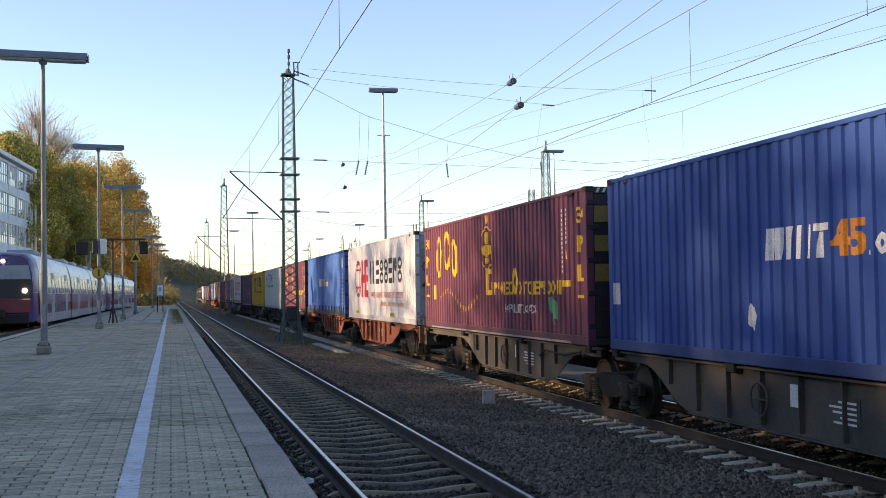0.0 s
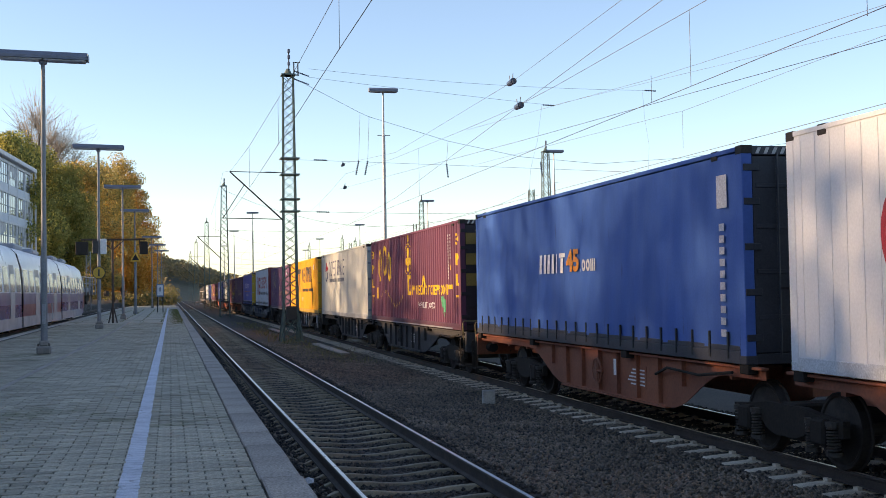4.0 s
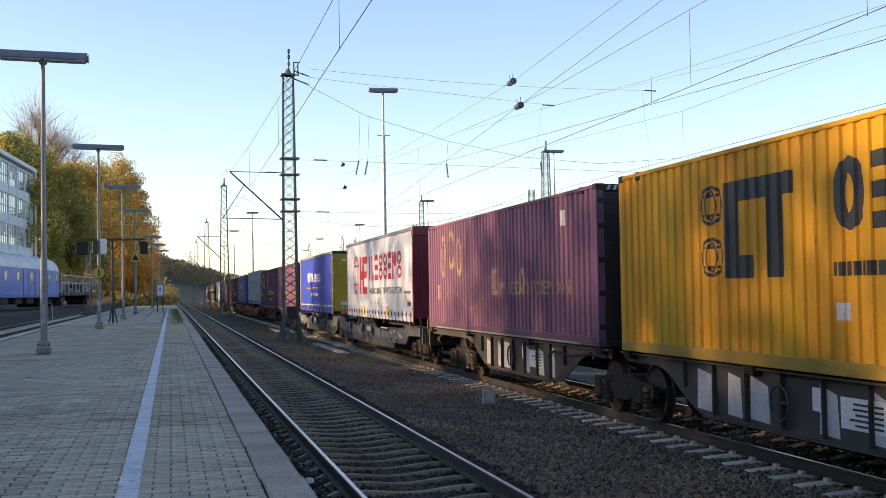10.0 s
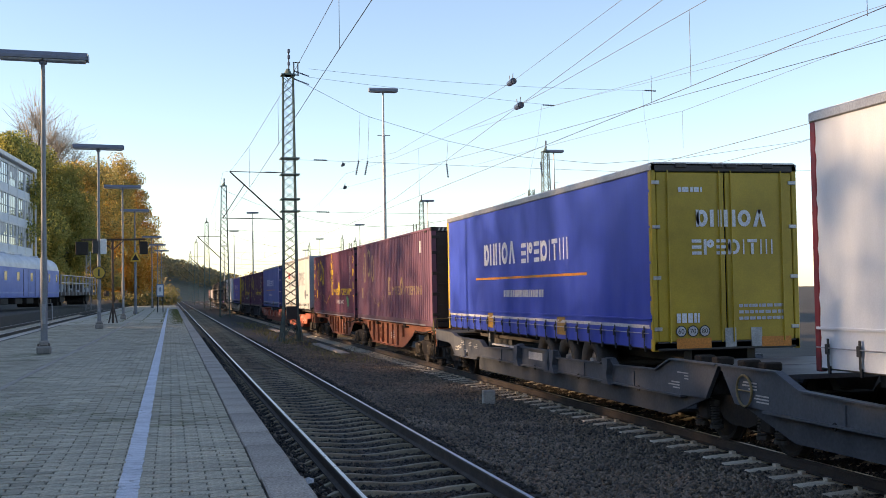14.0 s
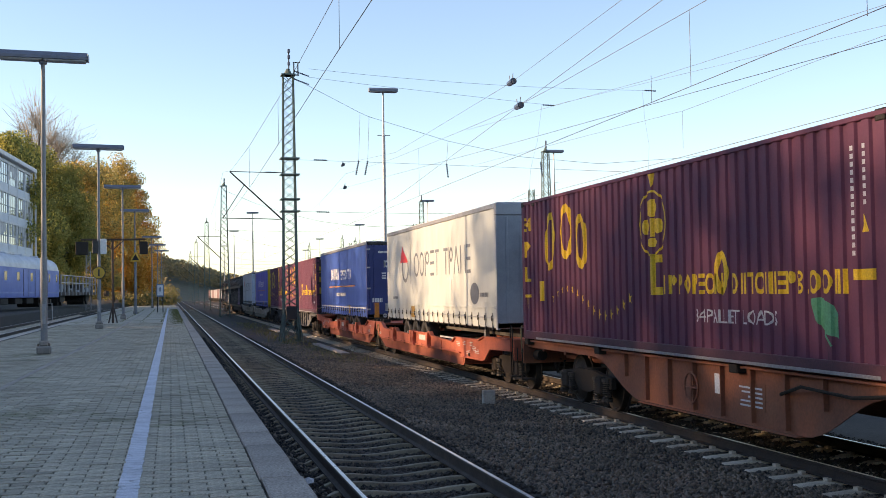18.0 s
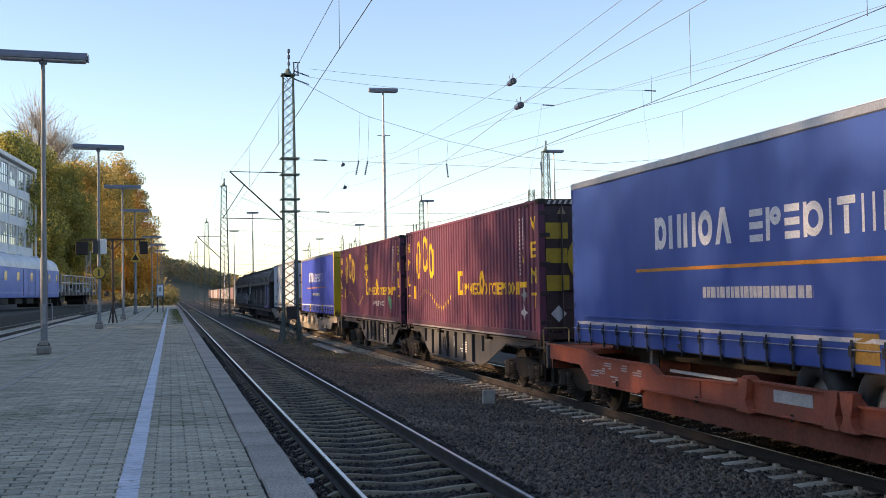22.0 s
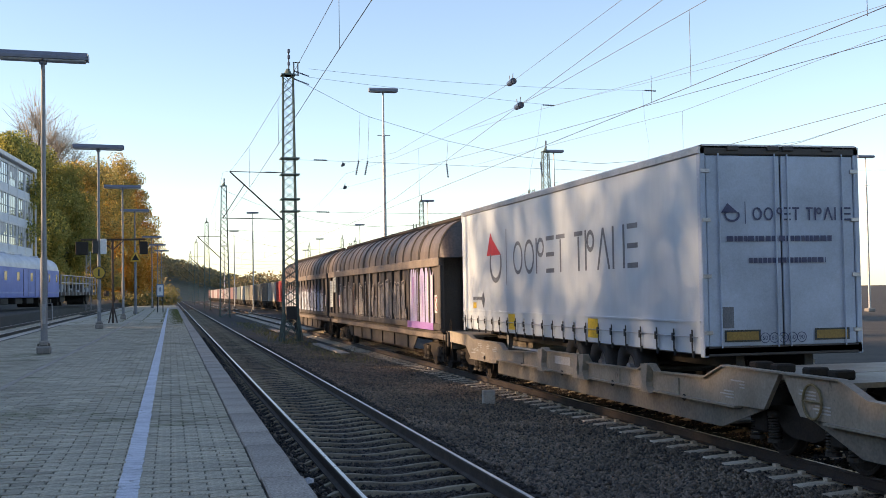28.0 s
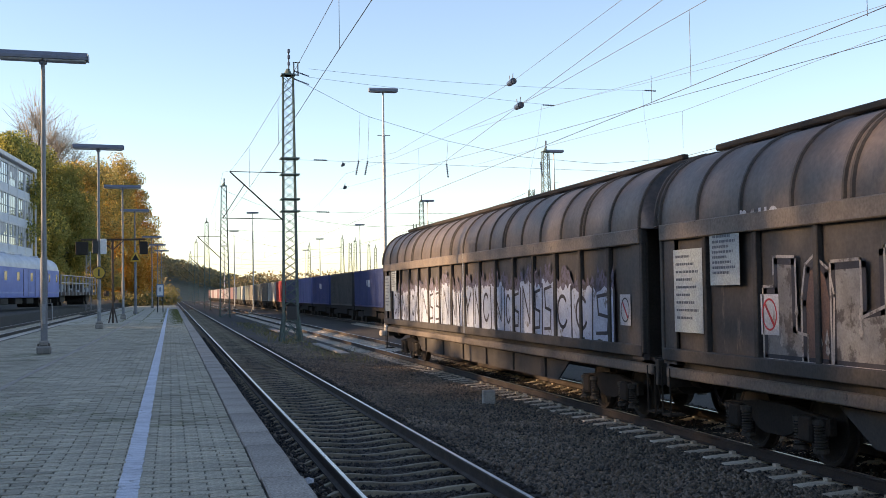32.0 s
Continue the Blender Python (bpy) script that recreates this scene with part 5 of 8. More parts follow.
def overhead():
    my = 57.64
    mast = lattice_mast("catenary_mast", "tall green lattice catenary mast with insulators beside the freight track", 5.76, my, -0.42, 13.2, 0.70, 0.5, MAST_GREEN, 0.05, 1.35, 30)
    for a in (-1, 1):
        for b in (-1, 1):
            part("foot_strut", Shape().tube((a * 0.55, b * 0.55, -0.05), (a * 0.33, b * 0.33, 1.5), 0.045, 4), MAST_GREEN, mast)
    part("base_block", box(-0.62, 0.62, -0.62, 0.62, -0.2, -0.03, bevel=0.04), CONCRETE, mast)
    for a in (-1, 1):
        for b in (-1, 1):
            part("foot_brace", Shape().tube((a * 0.55, b * 0.55, 0.0), (-a * 0.36, b * 0.36, 1.3), 0.025, 4).tube((a * 0.55, b * 0.55, 0.0), (a * 0.36, -b * 0.36, 1.3), 0.025, 4), MAST_GREEN, mast)
    part("switch_box", box(-0.26, 0.26, -0.47, -0.37, 1.1, 1.75, bevel=0.02), BLACK_PAINT, mast, "dark equipment box on the mast foot")
    for z in (9.02, 8.22, 7.0, 6.4):
        part("collar", box(-0.45, 0.5, -0.4, 0.4, z, z + 0.07, bevel=0.01), MAST_GREEN, mast)
    arm = part("cantilever_tube", Shape().tube((-2.9, 0, 8.40), (-0.32, 0, 6.0), 0.035, 8), DARK_STEEL, mast)
    insulator_rod((-0.95, 0, 6.6), (-0.5, 0, 6.17), mast)
    part("tie_rod", Shape().tube((-2.9, 0, 8.40), (-0.3, 0, 8.36), 0.02, 6), DARK_STEEL, mast)
    insulator_rod((-1.15, 0, 8.38), (-0.6, 0, 8.37), mast)
    part("registration_arm", Shape().tube((-2.2, 0, 7.75), (-3.25, 0, 6.1), 0.02, 6).tube((-0.4, 0, 6.05), (-3.3, 0, 6.12), 0.022, 6), DARK_STEEL, mast)
    part("top_arm", Shape().tube((-0.1, 0, 13.25), (0.55, 0, 13.25), 0.03, 6).tube((0.3, 0, 13.2), (0.3, 0, 13.9), 0.03, 6).tube((0.5, 0, 13.2), (0.5, 0, 13.85), 0.03, 6).tube((0.25, 0, 13.88), (0.6, 0, 13.88), 0.02, 6), DARK_STEEL, mast)
    insulator_rod((0.3, 0, 13.45), (1.05, 0, 13.2), mast)
    insulator_rod((0.3, 0, 13.05), (1.05, 0, 12.78), mast)
    # along the tracks
    far = [57.64, 120, 182, 250, 320, 400]

    def line(x, contact, near_contact, near_messenger, top):
        wire("contact_wire", [(x, y, z) for y, z in near_contact] + [(x, y, contact) for y in far[1:]], 0.0065)
        pts = [(x, y, z) for y, z in near_messenger]
        for a, b in zip(far, far[1:]):
            hang = sag((x, a, top), (x, b, top), 12, 1.15)
            pts += hang if a == far[0] else hang[1:]
            if b < 190:
                for i in (2, 5, 7, 10):
                    wire("dropper_wire", [hang[i], (hang[i][0], hang[i][1], contact)], 0.004)
        wire("messenger_wire", pts, 0.0055)
    line(T1, 5.45, [(-80.0, 5.85), (-9.4, 5.85), (14.6, 5.70), (17.5, 5.68), (24.2, 5.6), (27.5, 5.54), (36.7, 5.45), (57.64, 5.45)],
         [(-80.0, 7.1), (-9.4, 7.1), (8, 6.66), (18.1, 6.60), (23.5, 6.58), (26.8, 6.6), (38.6, 6.8), (50.4, 7.25)], 7.95)
    line(T2, 5.33, [(-80.0, 5.95), (-9.4, 5.95), (0, 5.4), (20, 5.33), (57.64, 5.31)], [(-80.0, 7.3), (-9.4, 7.3), (8, 6.85), (17.4, 6.64), (25, 6.58), (28.7, 6.6), (34.1, 6.78), (45, 7.2)], 7.9)
    wire("contact_wire", [(T3, -80.0, 5.95), (T3, -9.4, 5.95), (T3, 22, 5.79), (T3, 57.64, 5.9), (T3, 120, 5.6), (T3, 400, 5.5)], 0.0075)
    wire("messenger_wire", [(20.65, -80.0, 8.0), (20.65, -9.4, 8.0), (20.65, 30, 6.98), (20.65, 35, 6.75), (20.65, 45, 6.7), (20.65, 57.64, 8.2)], 0.009)
    for x, y, z0, z1 in ((T1, 17.5, 6.6, 5.68), (T1, 27.85, 6.6, 5.53), (T1, 38.34, 6.78, 5.45), (T2, 18.0, 6.63, 5.33), (T2, 12.9, 6.72, 5.33), (T2, 19.65, 5.83, 5.33), (T3, 31.8, 7.18, 6.07), (T2, 40, 7.0, 5.33)):
        wire("dropper_wire", [(x, y, z0), (x, y, z1)], 0.005)
    # wires that leave the freight track's line for their anchors
    wire("anchor_wire", [(T2 + 0.02, -80.0, 7.4), (T2 + 0.02, -9.4, 7.4), (8.4, 18.7, 6.97), (8.575, 27.9, 6.58), (8.6, 44.5, 5.63), (8.6, 57.6, 5.3)], 0.006)
    wire("anchor_wire", [(T2, -80.0, 8.3), (T2, -9.4, 8.3), (8.575, 21, 7.55), (8.575, 28.5, 7.29), (8.575, 44.3, 7.38), (8.4, 57.6, 8.4)], 0.005)
    for (x, y, z) in ((8.575, 28.5, 7.29), (8.575, 27.9, 6.58), (8.4, 57.3, 8.31), (8.5, 57.4, 7.19)):
        o = thing("wire_insulator", "blue-glazed insulator hanging in the overhead wire", "insulator", pose(x, y, z), group="insulators in the overhead wires")
        part("core", Shape().tube((0, -0.28, -0.02), (0, 0.28, 0.02), 0.05, 10).tube((0, -0.2, 0), (0, 0.2, 0), 0.085, 12, 0.07), INSULATOR, o)
        part("horn", Shape().path([(0, -0.12, 0.08), (0, -0.16, 0.2)], 0.01).path([(0, 0.12, 0.08), (0, 0.16, 0.2)], 0.01), WIRE, o)
    wire("feeder_wire", [(14.85, -80.0, 7.1), (14.85, -9.4, 7.1), (14.85, 21.7, 7.24), (14.85, 31.7, 7.18), (14.85, 57.6, 8.3)], 0.0055)
    wire("feeder_wire", [(14.85, -80.0, 7.2), (14.85, -9.4, 7.2), (14.85, 21.7, 7.89), (14.85, 34.0, 8.55), (14.85, 57.6, 10.2)], 0.0055)
    wire("feeder_wire", [(8.575, -80.0, 5.95), (8.575, -9.4, 5.95), (8.575, 3, 5.0), (8.575, 12.5, 4.95), (8.575, 16.5, 5.15), (8.575, 27.9, 5.69), (8.575, 59.9, 7.34)], 0.005)
    wire("jumper_wire", [(24.64, my, 12.41), (24.73, my, 10.99), (24.95, my, 9.6), (24.88, my, 8.2)], 0.0055)
    wire("jumper_wire", [(18.98, my, 11.57), (18.73, my, 9.84), (18.3, my, 8.2), (18.1, my, 5.9)], 0.0055)
    SKEW = (17.81, 26.00, 8.54)
    # cross spans from the mast over all the tracks
    span = [(5.9, 12.75), (9.36, 11.0), (9.82, 10.81), (13.9, 9.63), (17.79, 8.86), (22.08, 8.54), (27, 8.9), (34, 9.9), (43, 12.6)]
    wire("span_wire", [(x, my, z) for x, z in span], 0.009)
    wire("span_wire", sag((6.8, my, 13.16), (25.0, my, 12.5), 8, 0.22), 0.007)
    wire("span_wire", [(6.8, my, 12.74), (9.75, my, 12.44), (19.02, my, 11.63)], 0.007)
    wire("anchor_wire", [(19.7, my, 11.62), SKEW, (13.0, -80.0, 7.6)], 0.005)
    wire("cross_wire", [(5.9, my, 8.6), (11.14, my, 8.47), (23.99, my, 8.11), (43, my, 8.4)], 0.007)
    wire("cross_wire", [(5.9, my, 6.02), (11.1, my, 5.92), (23, my, 5.85), (43, my, 6.0)], 0.007)
    hang = thing("span_insulators", "dark insulators hung from the cross span over the tracks", "insulator", pose(0, my, 0))
    for x, z1, z2 in ((9.36, 11.0, 8.57), (9.82, 10.81, 8.57), (13.9, 9.63, 8.47), (18.95, 8.7, 8.6)):
        part("hanger", Shape().tube((x, 0, z1), (x - 0.1, 0, z2), 0.008, 5), WIRE, hang)
        insulator_rod((x - 0.1, 0, z2), (x - 0.25 if z1 > 10 else x - 0.02, 0, z2 - 0.72), hang, 0.06)
    for x, z in ((7.3, 8.6), (7.4, 6.0), (25.06, 12.5), (19.33, 11.6)):
        insulator_rod((x - 0.3, 0, z), (x + 0.35, 0, z - 0.02), hang, 0.05)
    lattice_mast("catenary_mast", "tall green lattice catenary mast beside the sidings", 43.2, my, -0.6, 13.2, 1.0, 0.5, MAST_GREEN, 0.055, 1.2, 20)
    for x, y, h in ((5.35, 120.2, 13.4), (5.45, 182, 13.4), (5.3, 251, 13.4), (5.2, 320, 13.4)):
        m = lattice_mast("catenary_mast", "green lattice catenary mast with a cantilever farther along the track", x, y, -0.4, h, 1.0, 0.5, MAST_GREEN, 0.06, 0.8, 20)
        part("cantilever_tube", Shape().tube((-2.7, 0, 8.3), (-0.3, 0, 6.0), 0.05, 6).tube((-2.7, 0, 8.3), (-0.3, 0, 8.3), 0.03, 6), DARK_STEEL, m)
        wire("cross_wire", sag((x, y, 8.5), (38, y, 8.4), 6, 0.2), 0.014)
        wire("span_wire", sag((x, y, 12.6), (38, y, 12.6), 10, 3.8), 0.016)
        if y < 300:
            lattice_mast("catenary_mast", "lattice catenary mast on the far side of the sidings", 38.2, y, -0.6, h, 1.0, 0.5, MAST_GREEN, 0.06, 0, 14)


overhead()


def yard_lamp(x, y, h, width=1.6):
    l = thing("yard_lamp", "slender grey yard lamp mast with a flat lamp head", "lamp", pose(x, y, -0.45), group="yard lamp masts")
    H = h + 0.45
    part("pole", Shape().tube((0, 0, 0), (0, 0, H * 0.82), 0.11, 12, 0.085).tube((0, 0, H * 0.82), (0, 0, H), 0.05, 10), GALV, l)
    hd = part("lamp_housing", Shape().prism([(-0.22, 0.0), (0.22, 0.0), (0.2, 0.12), (0.1, 0.2), (-0.1, 0.2), (-0.2, 0.12)], "x", -width / 2, width / 2), LAMP_CASE, l)
    hd.location = (0, 0, H)
    part("diffuser", box(-width / 2 + 0.06, width / 2 - 0.06, -0.18, 0.18, -0.04, 0.0, bevel=0.02), LAMP_GLASS, hd)
    part("climbing_irons", Shape().tube((-0.35, 0, H * 0.82), (0.35, 0, H * 0.82), 0.02, 6), GALV, l)
    part("foot", box(-0.35, 0.35, -0.35, 0.35, 0, 0.3, bevel=0.05), CONCRETE, l)


for _x, _y in ((11.5, 62.8), (30.2, 88.9), (30.9, 139.4), (11.0, 160.5), (10.9, 206.7), (30.0, 238.6), (30.4, 189.1), (34, 300), (12, 270), (59.2, 90)):
    yard_lamp(_x, _y, 13.0)
for _x, _y, _h in ((29.2, 88.0, 13.4), (29.8, 138, 13.3), (33.1, 228, 13.0), (37.4, 239, 13.0), (44.5, 264, 13.2), (49, 281, 13.2), (30.5, 262, 13.0), (58, 300, 13.2)):
    lattice_mast("catenary_mast", "lattice catenary mast standing among the sidings", _x, _y, -0.5, _h, 0.9, 0.45, MAST_GREEN, 0.05, 0.9, 18)


# ---- regional train at the far platform edge ----
def regional_train():
    blue = surface("purple-blue train paint", (0.05, 0.04, 0.16), 0.3, second=(0.07, 0.045, 0.15), scale=0.5, grain_mix=0.05, bump=0)
    white = surface("white train paint", (0.66, 0.66, 0.72), 0.3, second=(0.5, 0.5, 0.56), scale=0.5, grain_mix=0.05, bump=0)
    red = surface("dark red train paint", (0.26, 0.03, 0.045), 0.35, grain_mix=0.05, bump=0)
    violet = surface("magenta-violet train paint", (0.10, 0.02, 0.09), 0.25, second=(0.06, 0.025, 0.12), scale=0.8, grain_mix=0.05, bump=0)
    grey = surface("grey train skirt", (0.36, 0.34, 0.36), 0.5, grain_mix=0.1)
    # Pale base tones stand in for sky mirrored in windows and windscreen.
    glass = surface("window glass with painted sky sheen", (0.16, 0.18, 0.24), 0.22, grain_mix=0.02, bump=0, spec=0.6)
    screen = surface("windscreen glass with painted sky sheen", (0.30, 0.36, 0.44), 0.12, grain_mix=0.02, bump=0, spec=0.7)
    lit = glow("headlight", (1.0, 0.92, 0.75), 14)
    units = []
    sect = [(-1.45, 0.35), (-1.47, 1.0), (-1.472, 1.3), (-1.465, 1.68), (-1.46, 1.9), (-1.38, 2.7), (-1.22, 3.25), (-0.95, 3.5), (0, 3.6), (0.95, 3.5), (1.22, 3.25), (1.38, 2.7), (1.46, 1.9), (1.465, 1.68), (1.472, 1.3), (1.47, 1.0), (1.45, 0.35)]
    for u in range(2):
        t = thing("regional_train", "white and purple-blue regional railcar passing the far platform edge", "train", group="coupled regional railcars")
        Lh = 25.6
        for c in range(3):
            y0, y1 = -Lh + c * 2 * Lh / 3 + (0.0 if c == 0 else 0.25), -Lh + (c + 1) * 2 * Lh / 3 - (0.0 if c == 2 else 0.25)
            stops = [(y0 + 2.6 if c == 0 else y0, 1.0, 0.0), (y1 - 2.6 if c == 2 else y1, 1.0, 0.0)]
            if c == 0:
                stops = [(y0, 0.90, 0.16), (y0 + 0.2, 0.95, 0.09), (y0 + 0.7, 0.98, 0.04), (y0 + 1.6, 0.995, 0.01)] + stops
            if c == 2:
                stops = stops + [(y1 - 1.6, 0.995, 0.01), (y1 - 0.7, 0.98, 0.04), (y1 - 0.2, 0.95, 0.09), (y1, 0.90, 0.16)]

            def at(p, k, d):
                x, z = p
                zz = z if z < 1.2 else 1.2 + (z - 1.2) * (1 - 0.45 * d)
                return x * k, zz
            rows = [[(at(p, k, d)[0], y, at(p, k, d)[1]) for p in sect] for y, k, d in stops]
            upper = [r[3:-3] for r in rows]
            body = part("car_body", Shape().sheet(upper), white, t, smooth=True)
            part("lower_body", Shape().sheet([r[:4] for r in rows]), red if c == 1 else blue, body, smooth=True)
            part("lower_body", Shape().sheet([r[-4:] for r in rows]), red if c == 1 else blue, body, smooth=True)
            if c in (0, 2):
                end_rows = rows[:4] if c == 0 else rows[-4:]
                mask = [[(x * 1.006, y, z + 0.012) for x, y, z in r[3:-3]] for r in end_rows]
                part("nose_mask", Shape().sheet(mask), blue, body, "dark blue front mask", smooth=True)
                end = rows[0] if c == 0 else rows[-1]
                part("nose_front", Shape().add(end, [tuple(range(len(end)))]), blue, body)
                d = 1 if c == 0 else -1
                for side in (-1, 1):
                    p, q = (y0 if c == 0 else y1) + d * 0.9, (y0 if c == 0 else y1) + d * 2.3
                    part("cab_window", Shape().sheet([[(side * 1.472, p, 1.75), (side * 1.488, q, 1.75)], [(side * 1.405, p + d * 0.25, 2.5), (side * 1.425, q, 2.55)]]), glass, body)
                    part("cab_stripe", Shape().sheet([[(side * 1.492, p + d * 0.2, 0.7), (side * 1.492, q + d * 0.35, 0.7)], [(side * 1.494, p - d * 0.2, 1.68), (side * 1.494, p + d * 0.15, 1.68)]]), red, body, "dark red slanted stripe")
            lo, hi = stops[0][0], stops[-1][0]
            a, b = (lo + (2.7 if c == 0 else 0.05)), (hi - (2.7 if c == 2 else 0.05))
            if b > a:
                for side in (-1, 1):
                    part("lower_band", Shape().sheet([[(side * 1.458, a, 0.5), (side * 1.458, b, 0.5)], [(side * 1.478, a, 1.02), (side * 1.478, b, 1.02)], [(side * 1.477, a, 1.16), (side * 1.477, b, 1.16)]]), red if c == 1 else violet, body)
                    part("waist_band", Shape().sheet([[(side * 1.4775, a, 1.16), (side * 1.4775, b, 1.16)], [(side * 1.476, a, 1.62), (side * 1.476, b, 1.62)]]), blue, body)
                    part("window_band", Shape().sheet([[(side * 1.476, a, 1.62), (side * 1.476, b, 1.62)], [(side * 1.47, a, 1.95), (side * 1.47, b, 1.95)], [(side * 1.395, a, 2.68), (side * 1.395, b, 2.68)]]), white, body)
                    n = 8
                    for k in range(n):
                        p = a + (b - a) * (k + 0.1) / n
                        q = a + (b - a) * (k + 0.86) / n
                        if k in (2, 6):
                            part("door", Shape().sheet([[(side * 1.482, p, 0.5), (side * 1.482, q, 0.5)], [(side * 1.486, p, 1.2), (side * 1.486, q, 1.2)], [(side * 1.478, p, 1.95), (side * 1.478, q, 1.95)], [(side * 1.404, p, 2.7), (side * 1.404, q, 2.7)]]), grey, body)
                        part("window", Shape().sheet([[(side * 1.486, p + 0.06, 1.66), (side * 1.486, q - 0.06, 1.66)], [(side * 1.481, p + 0.06, 1.95), (side * 1.481, q - 0.06, 1.95)], [(side * 1.412, p + 0.06, 2.6), (side * 1.412, q - 0.06, 2.6)]]), glass, body)
            part("skirt", box(-1.485, 1.485, a, b, 0.22, 0.66), grey, body)
            for k in range(2):
                yy = a + (b - a) * (0.3 + 0.4 * k)
                part("roof_unit", box(-0.7, 0.7, yy - 1.3, yy + 1.3, 3.55, 3.85, bevel=0.1), GREY_BLUE, body)
            if c in (0, 2):
                e = -1 if c == 0 else 1
                ye = y0 if c == 0 else y1
                part("windscreen", Shape().sheet([[(-1.22, ye + e * 0.03, 2.3), (1.22, ye + e * 0.03, 2.3)], [(-1.1, ye + e * 0.028, 2.92), (1.1, ye + e * 0.028, 2.92)]]), screen, body)
                part("windscreen_surround", Shape().sheet([[(-1.26, ye + e * 0.018, 1.42), (1.26, ye + e * 0.018, 1.42)], [(-1.26, ye + e * 0.018, 2.27), (1.26, ye + e * 0.018, 2.27)]]), BLACK_PAINT, body)
                part("nose_panel", box(-1.2, 1.2, *sorted((ye + e * 0.06, ye - e * 0.1)), 0.72, 1.4, bevel=0.05), red, body, "dark red lower front")
                part("valance", box(-1.15, 1.15, *sorted((ye + e * 0.03, ye - e * 0.1)), 0.25, 0.7, bevel=0.04), DARK_STEEL, body)
                part("coupler", Shape().tube((0, ye, 0.75), (0, ye + e * 0.7, 0.75), 0.12, 10).box(-0.18, 0.18, *sorted((ye + e * 0.55, ye + e * 0.85)), 0.55, 0.95, bevel=0.03), DARK_STEEL, body)
                for x in (-0.95, 0.95):
                    part("headlight", Shape().tube((x, ye + e * 0.02, 1.76), (x, ye + e * 0.06, 1.76), 0.1, 14), lit if (u == 0 and c == 0) else glass, body)
                if u == 0 and c == 0:
                    part("headlight", Shape().tube((0, ye - 0.04, 3.12), (0, ye + 0.4, 3.12), 0.08, 14), lit, body)
        for y in (-Lh + 3.2, -Lh / 3, Lh / 3, Lh - 3.2):
            b = box(-1.2, 1.2, y - 1.3, y + 1.3, 0.25, 0.5)
            bg = part("bogie", b, DARK_STEEL, t)
            for a in (-0.95, 0.95):
                part("wheelset", Shape().tube((-0.82, y + a, 0.40), (0.82, y + a, 0.40), 0.4, 16), WHEEL_STEEL, bg)
        units.append((t, 25.6 + u * 52.6))
    return units


REGIONAL = regional_train()


def regional_nose(t):
    t = min(t, 25.0)
    return 56.0 - 20.5 * t + 0.4 * t * t


